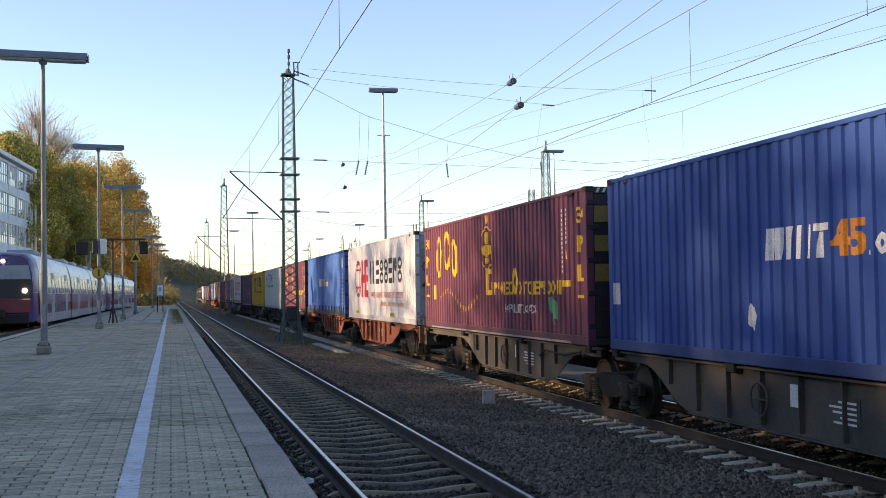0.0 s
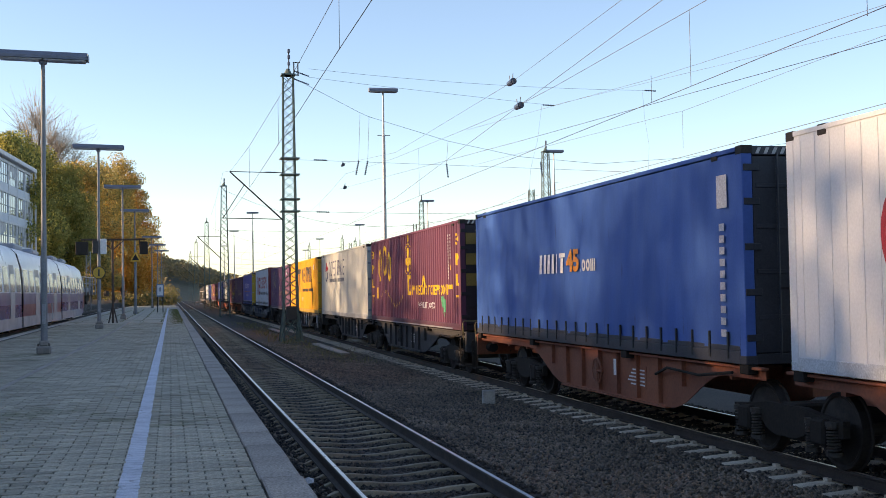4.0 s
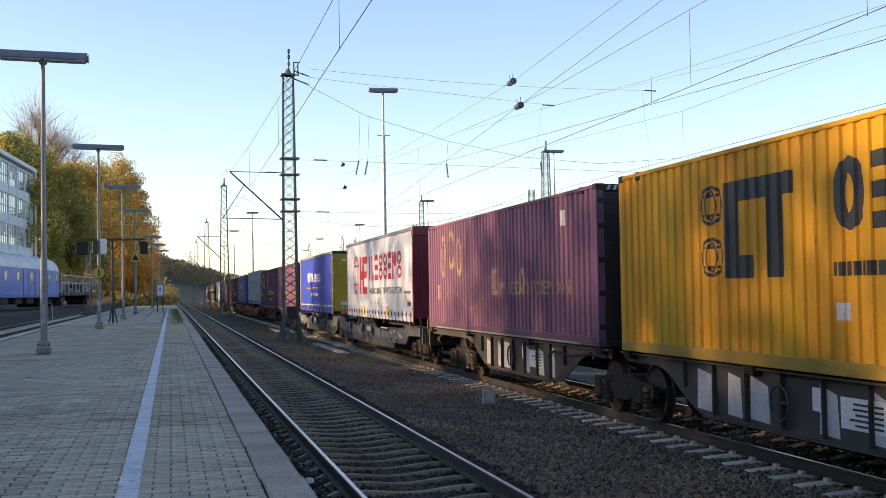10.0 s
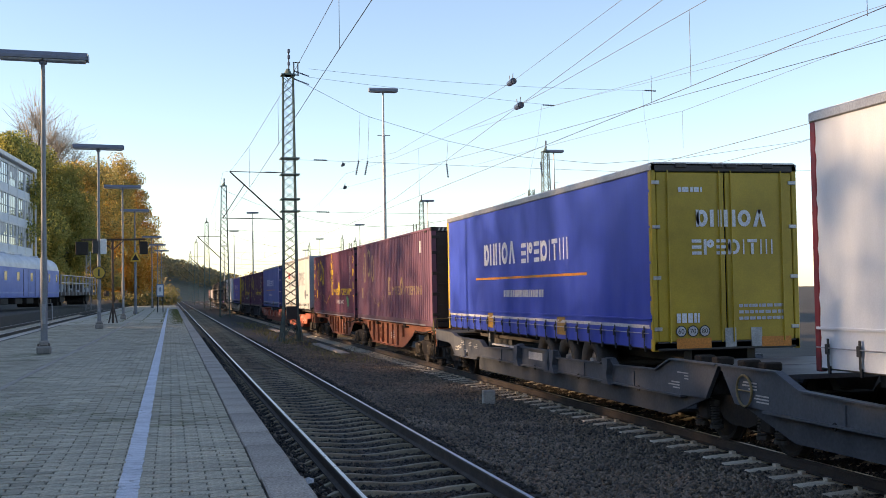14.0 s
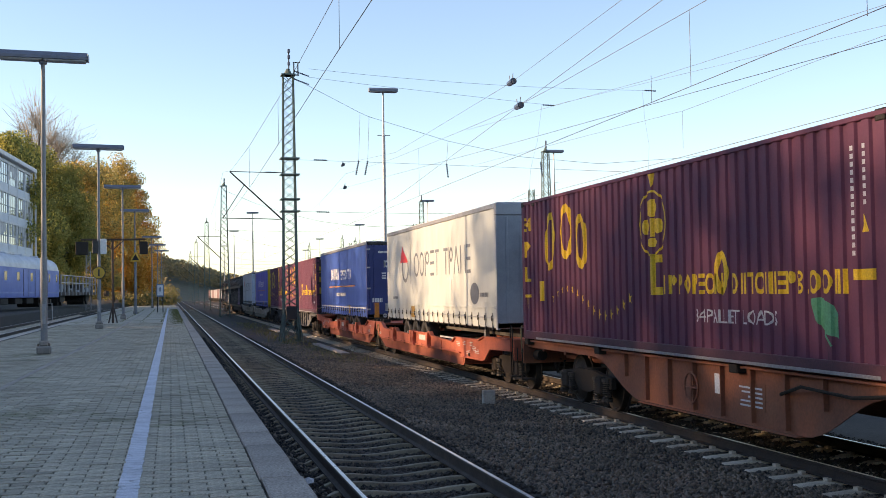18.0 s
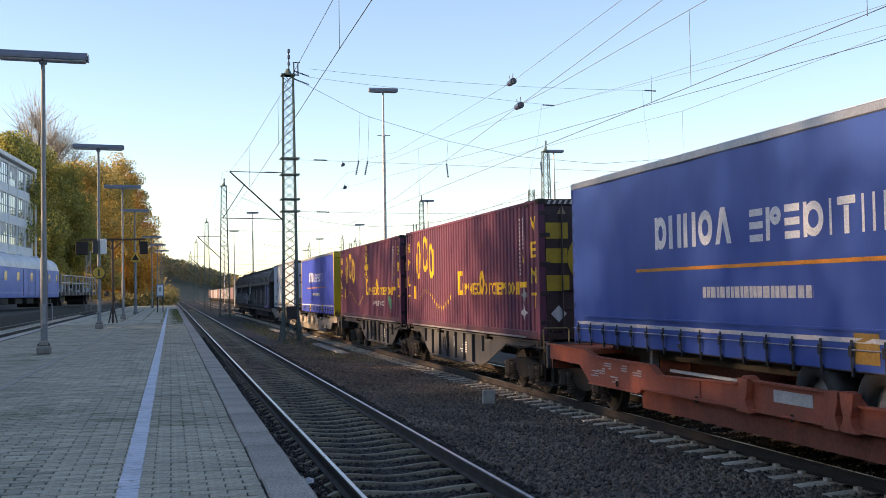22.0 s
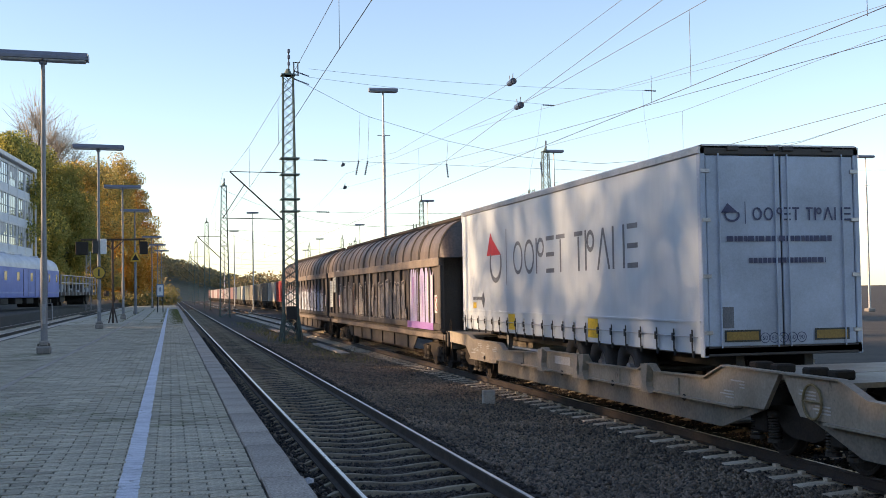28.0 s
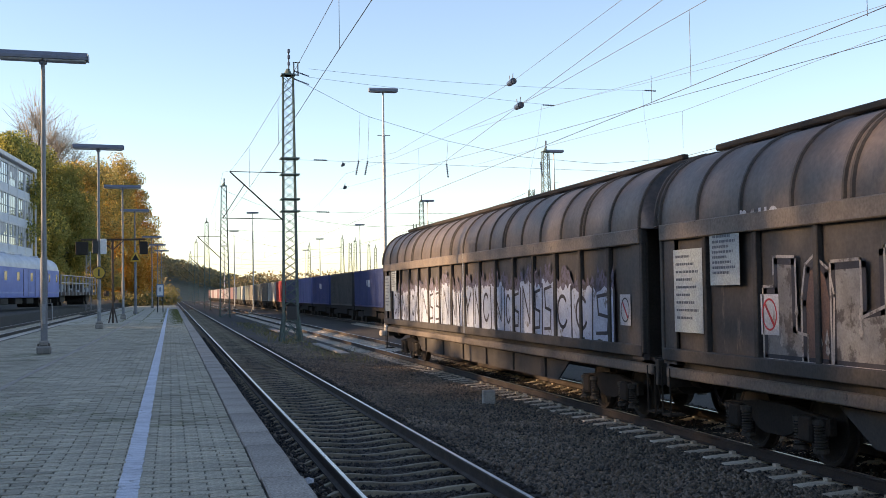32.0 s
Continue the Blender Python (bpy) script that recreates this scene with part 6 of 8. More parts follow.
# ---- standing stock and bank on the woods' side ----
def woods_side():
    bank = Shape()
    ys = list(range(20, 300, 10))
    prof = [(-9.15, -0.5), (-9.5, 0.9), (-9.8, 1.02), (-13.6, 1.02), (-16, 1.3), (-40, 4)]
    bank.sheet([[(x + bend(y), y, z) for x, z in prof] for y in ys])
    tagged(part("embankment", bank, surface("dark bank earth", (0.055, 0.045, 0.036), 0.95, second=(0.03, 0.028, 0.022), scale=0.8, grain=9, grain_mix=0.5, bump=0.6)), "dark earth embankment behind the platform track", "ground", kind="structure")
    blue = surface("blue coach paint", (0.09, 0.19, 0.52), 0.5, spec=0.3, second=(0.07, 0.13, 0.36), scale=0.6, grain_mix=0.08)
    roof = surface("pale coach roof", (0.56, 0.60, 0.66), 0.5, second=(0.36, 0.4, 0.46), scale=0.7)
    glass = surface("coach window glass", (0.02, 0.03, 0.05), 0.1, bump=0)
    pale = surface("pale coach band", (0.25, 0.34, 0.6), 0.65, spec=0.15)
    c = thing("passenger_coach", "parked blue mail coach with few windows and a pale roof", "coach", pose(-12.02, 90.1, 1.2, 0, 0, -6.2))
    h = 13.1
    ends = [(-h, 0.90, 0.80), (-h + 0.12, 0.97, 0.92), (-h + 0.45, 1.0, 1.0), (h - 0.45, 1.0, 1.0), (h - 0.12, 0.97, 0.92), (h, 0.90, 0.80)]
    part("car_body", box(-1.43, 1.43, -h, h, 0.75, 3.0, bevel=0.05), blue, c)
    arc = [(1.44 * math.cos(a), math.sin(a) ** 0.8) for a in np.linspace(0, math.pi, 15)]
    roof_rows = [[(x * k, y, 2.95 + 1.08 * z * q) for x, z in arc] for y, k, q in ends]
    rf = Shape().sheet(roof_rows)
    rf.add(roof_rows[0], [tuple(range(15))]).add(roof_rows[-1], [tuple(range(15))])
    part("roof", rf, roof, c)
    part("waist_band", Shape().box(1.432, 1.44, -h, h, 1.08, 1.2), pale, c)
    part("cant_rail", Shape().box(1.425, 1.45, -h, h, 2.96, 3.02), roof, c)
    for y, w in ((12.1, 0.32), (9.2, 0.28), (6.4, 0.28), (3.0, 0.42), (-1.2, 0.42), (-4.8, 0.42), (-8.4, 0.42), (-11.4, 0.42)):
        f = part("window", box(1.425, 1.438, y - w, y + w, 2.0, 2.62, bevel=0.01), glass, c)
        part("window_frame", Shape().box(1.43, 1.448, y - w - 0.04, y - w, 1.96, 2.66).box(1.43, 1.448, y + w, y + w + 0.04, 1.96, 2.66).box(1.43, 1.448, y - w, y + w, 2.62, 2.66).box(1.43, 1.448, y - w, y + w, 1.96, 2.0), pale, f)
    for y in (7.9, 4.8, 1.1):
        d = part("sliding_door", box(1.425, 1.452, y - 0.62, y + 0.62, 0.85, 2.85, bevel=0.01), blue, c)
        part("door_gap", box(1.43, 1.456, y + 0.62, y + 0.72, 0.85, 2.85), DARK_STEEL, d)
        part("door_gap", box(1.43, 1.456, y - 0.70, y - 0.62, 0.85, 2.85), DARK_STEEL, d)
    for k in range(5):
        part("roof_vent", box(-0.3, 0.3, -h + 3 + k * 5, -h + 3.7 + k * 5, 4.0, 4.16, bevel=0.05), roof, c)
    for y in (-h + 3.4, h - 3.4):
        b = part("bogie", box(-1.1, 1.1, y - 1.6, y + 1.6, 0.35, 0.62, bevel=0.05), DARK_STEEL, c)
        for a in (-1.25, 1.25):
            part("wheelset", Shape().tube((-0.83, y + a, 0.46), (0.83, y + a, 0.46), 0.46, 16), WHEEL_STEEL, b)
        for a in (-1.25, 1.25):
            part("axle_box", box(0.9, 1.2, y + a - 0.16, y + a + 0.16, 0.3, 0.62, bevel=0.03), SPRING_STEEL, b)
    for y in (-4.2, 0.0, 3.6):
        part("underframe_box", box(-1.2, 1.2, y - 1.1, y + 1.1, 0.3, 0.75, bevel=0.05), DARK_STEEL, c)
    for x in (-0.875, 0.875):
        part("buffer", Shape().tube((x, h, 0.95), (x, h + 0.5, 0.95), 0.1, 12).tube((x, h + 0.5, 0.95), (x, h + 0.53, 0.95), 0.22, 16), DARK_STEEL, c)
    f = thing("stake_wagon", "parked flat wagon with pale steel stakes and scrap on its deck", "wagon", pose(-9.75, 115.0, 1.2, 0, 0, -5.0))
    part("deck", box(-1.35, 1.35, -10, 10, 0.9, 1.2, bevel=0.02), RUSTY, f)
    for k in range(11):
        y = -9.6 + k * 1.92
        for x in (-1.36, 1.36):
            part("stake", box(x - 0.05, x + 0.05, y - 0.05, y + 0.05, 0.9, 2.7), GALV, f)
    for z in (2.0, 2.65):
        part("side_bar", box(1.3, 1.38, -9.6, 9.6, z, z + 0.07), GALV, f)
    rnd = random.Random(5)
    for k in range(26):
        y = rnd.uniform(-9, 9)
        part("scrap_piece", box(-1.0, 1.0, y - rnd.uniform(0.1, 0.5), y + 0.4, 1.2, 1.2 + rnd.uniform(0.2, 0.8), bevel=0.03), rnd.choice((RUSTY, GALV, GREY_BLUE, BOGIE_PAINT)), f)
    for y in (-7, 7):
        b = part("bogie", box(-1.0, 1.0, y - 1.2, y + 1.2, 0.35, 0.9), DARK_STEEL, f)
        for a in (-0.9, 0.9):
            part("wheelset", Shape().tube((-0.8, y + a, 0.46), (0.8, y + a, 0.46), 0.46, 16), WHEEL_STEEL, b)
    lm = lattice_mast("signal_mast", "pale lattice signal mast behind the parked stock", -8.2, 124, 0.6, 6.0, 0.5, 0.4, GALV, 0.04, 0, 14)


woods_side()


# ---- office building ----
def building():
    wall = surface("pale blue-grey facade panels", (0.56, 0.62, 0.69), 0.6, second=(0.47, 0.53, 0.59), scale=0.4, grain_mix=0.08)
    trim = surface("white facade trim", (0.66, 0.70, 0.75), 0.55)
    glass = surface("reflecting window glass", (0.50, 0.55, 0.60), 0.05, metal=0.85, bump=0, spec=1.0)
    b = thing("office_building", "pale blue-grey office block with bands of windows and a flat roof", "building", pose(-16.3, 150, 0, 0, 0, -3.8))
    # its own space: the near corner's facade runs along -y, the front is at x = 0
    Lb, D, top, st = 62.0, 14.0, 17.75, 3.3
    part("wall", box(-D, -0.35, -Lb, 0, -1, top - 0.5), wall, b)
    part("roof", box(-D - 0.2, 0.35, -Lb - 0.2, 0.3, top - 0.5, top, bevel=0.05), trim, b)
    part("corner_pipe", Shape().tube((0.2, 0.1, 0), (0.2, 0.1, top - 0.5), 0.12, 10), trim, b)
    dark = surface("grey window frame", (0.22, 0.26, 0.31), 0.5)
    blind = surface("pale window blind", (0.5, 0.53, 0.56), 0.6)
    rnd = random.Random(21)
    for k in range(5):
        z = top - 0.75 - st * k
        part("parapet_band", box(-0.36, -0.16, -Lb, 0, z - st + 0.02, z - 2.45), wall, b)
        part("lintel_band", box(-0.36, -0.1, -Lb, 0, z - 0.2, z + 0.02), trim, b)
        for j in range(13):
            y = -0.35 - j * 4.7
            w = part("window", box(-0.3, -0.22, y - 4.45, y, z - 2.45, z - 0.2), glass, b)
            part("mullion", box(-0.36, -0.14, y, y + 0.25, z - 2.45, z - 0.2), trim, w)
            for q in (1.1, 2.2, 3.3):
                part("window_frame", box(-0.24, -0.195, y - q - 0.06, y - q + 0.06, z - 2.45, z - 0.2), dark, w)
            for q in range(4):
                if rnd.random() < 0.4:
                    d = rnd.uniform(0.4, 1.7)
                    part("blind", box(-0.22, -0.2, y - 1.1 * q - 1.03, y - 1.1 * q - 0.07, z - 0.2 - d, z - 0.2), blind, w)
            part("transom", box(-0.24, -0.19, y - 4.45, y, z - 1.62, z - 1.52), dark, w)
    for k in range(7):
        y = -0.1 - 4.7 * k
        part("pilaster", box(-0.2, -0.1, y - 0.1, y + 0.1, 0, top - 0.5), trim, b)


building()


# ---- trees and woods ----
BARK = surface("grey-brown bark", (0.10, 0.08, 0.062), 0.95, second=(0.06, 0.05, 0.04), scale=2, grain=12, bump=0.6, streak=5)
GOLD = leafy("golden autumn leaves", [(0.64, 0.42, 0.11), (0.70, 0.50, 0.17), (0.48, 0.38, 0.12), (0.62, 0.36, 0.10), (0.26, 0.24, 0.08), (0.11, 0.12, 0.045)])
LIME = leafy("yellow-green turning leaves", [(0.58, 0.46, 0.13), (0.46, 0.41, 0.11), (0.30, 0.30, 0.08), (0.16, 0.18, 0.05), (0.09, 0.11, 0.035)])
AMBER = leafy("orange autumn leaves", [(0.60, 0.27, 0.04), (0.66, 0.34, 0.06), (0.48, 0.20, 0.03), (0.50, 0.30, 0.06)])
OLIVE = leafy("olive leaves", [(0.36, 0.33, 0.09), (0.26, 0.26, 0.07), (0.44, 0.36, 0.10), (0.14, 0.16, 0.05)])
TWIGS = surface("bare twigs", (0.30, 0.26, 0.22), 0.9)
# Leaf tones raised to put the distance haze into the colour.
WOOD = leafy("mixed autumn woods with haze tone", [(0.30, 0.20, 0.10), (0.20, 0.16, 0.08), (0.36, 0.25, 0.11), (0.15, 0.14, 0.08), (0.26, 0.18, 0.11)])


def leaf_cloud(centres, count, size, rnd, spread=0.55):
    """Small four-cornered leaves or clumps scattered through the shells of several puffs."""
    c = np.array([p[:3] for p in centres])
    r = np.array([p[3] for p in centres])
    w = r ** 2 / (r ** 2).sum()
    idx = rnd.choice(len(c), count, p=w)
    d = rnd.normal(size=(count, 3))
    d /= np.linalg.norm(d, axis=1)[:, None]
    rad = r[idx] * (1 - spread * rnd.random(count) ** 1.6)
    p = c[idx] + d * rad[:, None] * (1, 1, 0.85)
    n = rnd.normal(size=(count, 3)) + d * 0.6
    n /= np.linalg.norm(n, axis=1)[:, None]
    u = np.cross(n, rnd.normal(size=(count, 3)))
    u /= np.linalg.norm(u, axis=1)[:, None]
    v = np.cross(n, u)
    s = size * (0.6 + 0.8 * rnd.random(count))[:, None]
    k = 0.75
    quad = np.stack([p - u * s, p - v * s * k, p + u * s, p + v * s * k], 1).reshape(-1, 3)
    me = bpy.data.meshes.new("crown")
    me.vertices.add(count * 4)
    me.vertices.foreach_set("co", quad.ravel())
    me.loops.add(count * 4)
    me.loops.foreach_set("vertex_index", np.arange(count * 4))
    me.polygons.add(count)
    me.polygons.foreach_set("loop_start", np.arange(count) * 4)
    me.update(calc_edges=True)
    return me


def tree(x, y, z, h, width, mat, label, seed, leaves=9000, size=0.28, bare=False, low=0.22):
    rnd = np.random.default_rng(seed)
    t = thing("tree", label, "tree", pose(x, y, z), group="trees behind the platform")
    trunk = Shape()
    lean = rnd.normal(size=2) * 0.3
    trunk.tube((0, 0, -0.5), (lean[0], lean[1], h * 0.45), 0.022 * h, 10, 0.014 * h).tube((lean[0], lean[1], h * 0.45), (lean[0] * 1.6, lean[1] * 1.6, h * 0.85), 0.014 * h, 8, 0.004 * h)
    part("trunk", trunk, BARK, t)
    limbs, puffs, tw = Shape(), [], Shape()
    for k in range(26):
        u = low + (0.97 - low) * (k + rnd.random()) / 26
        a = k * 2.4 + rnd.random()
        reach = width / 2 * math.sin(math.pi * min(1, 0.22 + 0.78 * u)) ** 0.7 * (0.55 + 0.5 * rnd.random())
        p = Vector((lean[0] * 1.6 * u, lean[1] * 1.6 * u, h * u * 0.85))
        q = p + Vector((math.cos(a) * reach, math.sin(a) * reach, h * (0.08 + 0.08 * rnd.random())))
        limbs.tube(p, q, 0.006 * h * (1.1 - u), 6, 0.0015 * h)
        puffs.append((*q, width * (0.11 + 0.10 * rnd.random())))
        m = p + (q - p) * 0.6
        puffs.append((*m, width * (0.10 + 0.08 * rnd.random())))
        if bare:
            for j in range(60):
                e = q + Vector(rnd.normal(size=3)) * width * 0.13 + Vector((0, 0, h * 0.05))
                s = p + (q - p) * (0.3 + 0.7 * rnd.random())
                tw.tube(s, e, 0.0011 * h, 3, 0.0005 * h, caps=False)
    puffs.append((lean[0], lean[1], h * 0.92, width * 0.13))
    part("limb_frame", limbs, BARK, t)
    if bare:
        part("twig_crown", tw, TWIGS, t, fix=False)
    else:
        cr = part("crown", leaf_cloud(puffs, leaves, size, rnd), mat, t)
    return t


def bearing(u):
    """Across per metre ahead, for a bearing of u thousandths."""
    return u / 1000.0


def woods():
    rows = [(-118, 168, 3, 22, 12, LIME, 1), (-128, 150, 2, 21, 10, LIME, 14), (-100, 176, 3, 20, 10, OLIVE, 2), (-88, 182, 2, 16, 9, OLIVE, 3), (-70, 190, 2, 21.5, 12, GOLD, 4), (-82, 172, 2, 19, 10, OLIVE, 5),
            (-52, 214, 2.5, 23, 13, GOLD, 6), (-60, 222, 3, 24, 12, OLIVE, 13), (-40, 240, 3, 27, 13, GOLD, 7), (-34, 246, 3, 25, 11, AMBER, 17), (-46, 200, 1.5, 12, 9, AMBER, 8), (-28, 300, 4, 18, 13, AMBER, 9), (-95, 172, 1, 12, 10, OLIVE, 10), (-64, 180, 1, 9, 9, GOLD, 11),
            (-40, 195, 1, 8, 8, AMBER, 12), (-30, 230, 1, 9, 9, AMBER, 15), (-108, 160, 1, 15, 8, OLIVE, 16)]
    names = {id(GOLD): "broad tree in golden autumn leaf behind the platform", id(LIME): "tree turning from green to yellow behind the office block", id(OLIVE): "dense dark olive-green tree behind the tracks", id(AMBER): "tree glowing orange in autumn leaf behind the platform"}
    for b, y, z, h, w, m, s in rows:
        tree(bearing(b) * y, y, z, h, w, m, names[id(m)], s, 21000, 0.14)
    tree(bearing(-108) * 200, 200, 6, 27, 15, None, "tall bare tree with pale twigs", 30, bare=True)
    tree(bearing(-90) * 205, 205, 6, 25, 14, None, "tall bare tree with pale twigs", 31, bare=True)
    # undergrowth along the bank
    rnd = np.random.default_rng(4)
    bush = [(bend(y) - 15 - rnd.random() * 5, y, 1.5 + rnd.random() * 2.5, 1.2 + rnd.random() * 1.6) for y in np.arange(140, 300, 1.3)]
    bush += [(bend(y) - 6.5 - rnd.random() * 3, y, 0.6 + rnd.random() * 1.5, 0.8 + rnd.random()) for y in np.arange(182, 330, 1.0)]
    bush += [(rnd.uniform(-7, -0.3), y, rnd.uniform(0.2, 1.6), 0.7 + rnd.random()) for y in np.arange(172, 430, 0.8)]
    bush += [(rnd.uniform(-26, 1.0), y, rnd.uniform(0.5, 3), 1.5 + 2 * rnd.random()) for y in np.arange(330, 440, 0.5)]
    tagged(part("undergrowth", leaf_cloud(bush, 44000, 0.22, rnd), leafy("dark undergrowth", [(0.13, 0.13, 0.045), (0.22, 0.17, 0.06), (0.09, 0.095, 0.035), (0.27, 0.18, 0.06)])), "tangled dark undergrowth along the bank", "bushes", kind="stuff")
    # wooded hill at the end of the line
    def hill_height(x, y):
        a = max(0.0, min(1.0, (60 - x) / 110)) 
        b = max(0.0, min(1.0, (y - 430) / 200))
        return 26 * (a * a * (3 - 2 * a)) * b * b * (3 - 2 * b) - 1.2
    xs, ys = np.linspace(-260, 160, 36), np.linspace(430, 900, 40)
    hill = Shape().sheet([[(x, y, hill_height(x, y)) for x in xs] for y in ys])
    tagged(part("hill", hill, EARTH), "wooded hillside beyond the end of the platform", "hill", kind="structure")
    pts = []
    while len(pts) < 2600:
        x, y = rnd.uniform(-230, 150), rnd.uniform(430, 760)
        if hill_height(x, y) > 0.1 and (abs(x - 10) > 14 or y > 540):
            pts.append((x, y, hill_height(x, y) + 5, rnd.uniform(3.0, 5.5)))
    for _ in range(1300):
        x = rnd.uniform(45, 420)
        pts.append((x, rnd.uniform(640, 860) + abs(x - 60) * 0.3, rnd.uniform(1, 12), rnd.uniform(3, 6)))
    tagged(part("far_woods", leaf_cloud(pts, 230000, 0.55, rnd, 0.4), WOOD), "brown autumn woods on the hill with haze in their colour", "woods", kind="stuff")


woods()


def shade_trees():
    """Unseen trees added beside the station: a dense low belt that shades the ground, and thin-leaved crowns above it
    that break up the low sun.
    """
    rnd = random.Random(11)
    belt = tree(-25, -52, 1, 7.0, 9, OLIVE, "low dark green tree added out of view for shade", 43, 3600, 0.34)
    for k, y in enumerate(range(-47, 150, 5)):
        if y not in (58, 103):
            copy_thing(belt, pose(-25 + rnd.uniform(-3, 2), y + rnd.uniform(-1, 1), rnd.uniform(-0.2, 0.7), 0, 0, rnd.uniform(0, 360)))
    tall = [tree(-34, -50, 1, 15.0, 11, GOLD, "tall thin-leaved autumn tree added out of view for dapples", 41, 1500, 0.20, low=0.42),
            tree(-43, -47, 1, 17.0, 12, OLIVE, "tall dark green tree added out of view for dapples", 42, 1600, 0.20, low=0.42)]
    spots = [list(range(-44, 20, 7)) + [22, 27, 32, 46, 57, 63, 87, 92, 97] + list(range(103, 150, 6)),
             list(range(-40, 20, 10)) + [24, 31, 52, 66, 94, 100] + list(range(106, 150, 6))]
    for row, x in enumerate((-34, -43)):
        for y in spots[row]:
            copy_thing(tall[row], pose(x + rnd.uniform(-3, 3), y + rnd.uniform(-1.2, 1.2), rnd.uniform(0.0, 1.6), 0, 0, rnd.uniform(0, 360)))


shade_trees()


# ---- standing container train on the siding ----
def standing_train():
    colors = [((0.02, 0.045, 0.16), "dark blue"), ((0.02, 0.045, 0.16), "dark blue"), ((0.05, 0.05, 0.05), "charcoal"), ((0.03, 0.06, 0.2), "blue"), ((0.16, 0.2, 0.42), "pale blue"), ((0.05, 0.08, 0.17), "slate blue"), ((0.36, 0.03, 0.04), "red"), ((0.5, 0.5, 0.47), "off-white"),
              ((0.2, 0.19, 0.17), "grey"), ((0.3, 0.3, 0.27), "grey"), ((0.22, 0.2, 0.17), "olive grey"), ((0.14, 0.16, 0.15), "dark grey"), ((0.4, 0.4, 0.38), "white"), ((0.1, 0.14, 0.13), "green-grey"), ((0.04, 0.06, 0.12), "navy")]
    y = 62.0
    i = 0
    while y < 430:
        col, nm = colors[i % len(colors)] if i < 15 else ((0.36, 0.33, 0.33), "pale grey") if i % 3 else ((0.2, 0.1, 0.1), "dull red")
        L = 12.19
        c = thing("standing_container", nm + " container on the train standing in the siding", "container", pose(T3, y + L / 2, 0.92), group="containers on the standing train")
        pm = surface("standing container paint", col, 0.55, scale=0.7, streak=4, grain_mix=0.1)
        W, H, h = 1.22, 2.6, L / 2
        if y < 200:
            part("side_panel", corrugated(-h + 0.1, h - 0.1, 0.12, H - 0.06, -W + 0.01, -1), pm, c)
        else:
            part("side_panel", box(-W + 0.01, -W + 0.03, -h + 0.1, h - 0.1, 0.12, H - 0.06), pm, c)
        part("box_body", box(-W + 0.06, W, -h + 0.02, h - 0.02, 0.1, H - 0.02), pm, c)
        for z in (0, H - 0.1):
            part("rail", box(-W, -W + 0.06, -h, h, z, z + 0.12), pm, c)
        for e in (-1, 1):
            part("corner_post", box(-W, -W + 0.14, *sorted((e * h, e * (h - 0.12))), 0, H), pm, c)
        if i in (0, 1, 3):
            part("mark", box(-W - 0.002, -W + 0.012, -0.9, -0.1, 1.4, 1.9), WHITE, c)
            part("mark", box(-W - 0.002, -W + 0.012, 0.15, 0.5, 1.5, 1.9), WHITE, c)
        w = thing("standing_wagon", "dark flat wagon of the standing container train", "wagon", pose(T3, y + L / 2, Z2), group="wagons of the standing train")
        part("underframe", box(-1.15, 1.15, -h - 0.5, h + 0.5, 0.9, 1.15).box(-1.1, 1.1, -h + 3.4, h - 3.4, 0.5, 0.9), BOGIE_PAINT, w)
        for yy in (-h + 1.8, h - 1.8):
            b = part("bogie", box(-1.05, 1.05, yy - 1.2, yy + 1.2, 0.4, 0.8), BOGIE_PAINT, w)
            for a in (-0.9, 0.9):
                part("wheelset", Shape().tube((-0.82, yy + a, 0.46), (0.82, yy + a, 0.46), 0.46, 14), WHEEL_STEEL, b)
        y += L + 1.3
        i += 1


standing_train()


# ---- markings on the loads ----
ECS_YELLOW = surface("yellow sign paint", (0.72, 0.46, 0.02), 0.5, second=(0.6, 0.36, 0.02), scale=3, worn=(0.25, 0.08, 0.05), worn_at=0.72, worn_scale=7)
PALE_YELLOW = surface("faded yellow sign paint", (0.34, 0.25, 0.12), 0.6, second=(0.24, 0.14, 0.12), scale=2, worn=(0.15, 0.07, 0.10), worn_at=0.55, worn_scale=6)
SIGN_RED = surface("red sign paint", (0.55, 0.025, 0.035), 0.45, second=(0.46, 0.02, 0.03), scale=2)
SIGN_BLUE = surface("dark blue sign paint", (0.03, 0.045, 0.12), 0.5, second=(0.04, 0.05, 0.11))
SIGN_GREY = surface("grey sign paint", (0.14, 0.16, 0.19), 0.5)
SIGN_ORANGE = surface("orange sign paint", (0.8, 0.28, 0.03), 0.5)
LEAF_GREEN = surface("green sign paint", (0.03, 0.24, 0.10), 0.5, second=(0.05, 0.30, 0.18), scale=6)
PALE = surface("pale lettering", (0.55, 0.55, 0.56), 0.5, second=(0.4, 0.4, 0.42), scale=8)
HAZARD = surface("orange marker board", (0.72, 0.22, 0.03), 0.45, second=(0.6, 0.18, 0.03), scale=5)
END_YELLOW = surface("dull yellow door paint", (0.46, 0.29, 0.02), 0.55, second=(0.36, 0.21, 0.02), scale=3)
BROWN_BOARD = surface("brown marker board", (0.34, 0.19, 0.04), 0.5)


MARK_WIDTHS = {"o": 0.95, "n": 0.86, "m": 1.12, "e": 0.72, "t": 0.74, "p": 0.78, "i": 0.34, "v": 0.95, "d": 0.86, ".": 0.30, "s": 0.80, " ": 0.42}


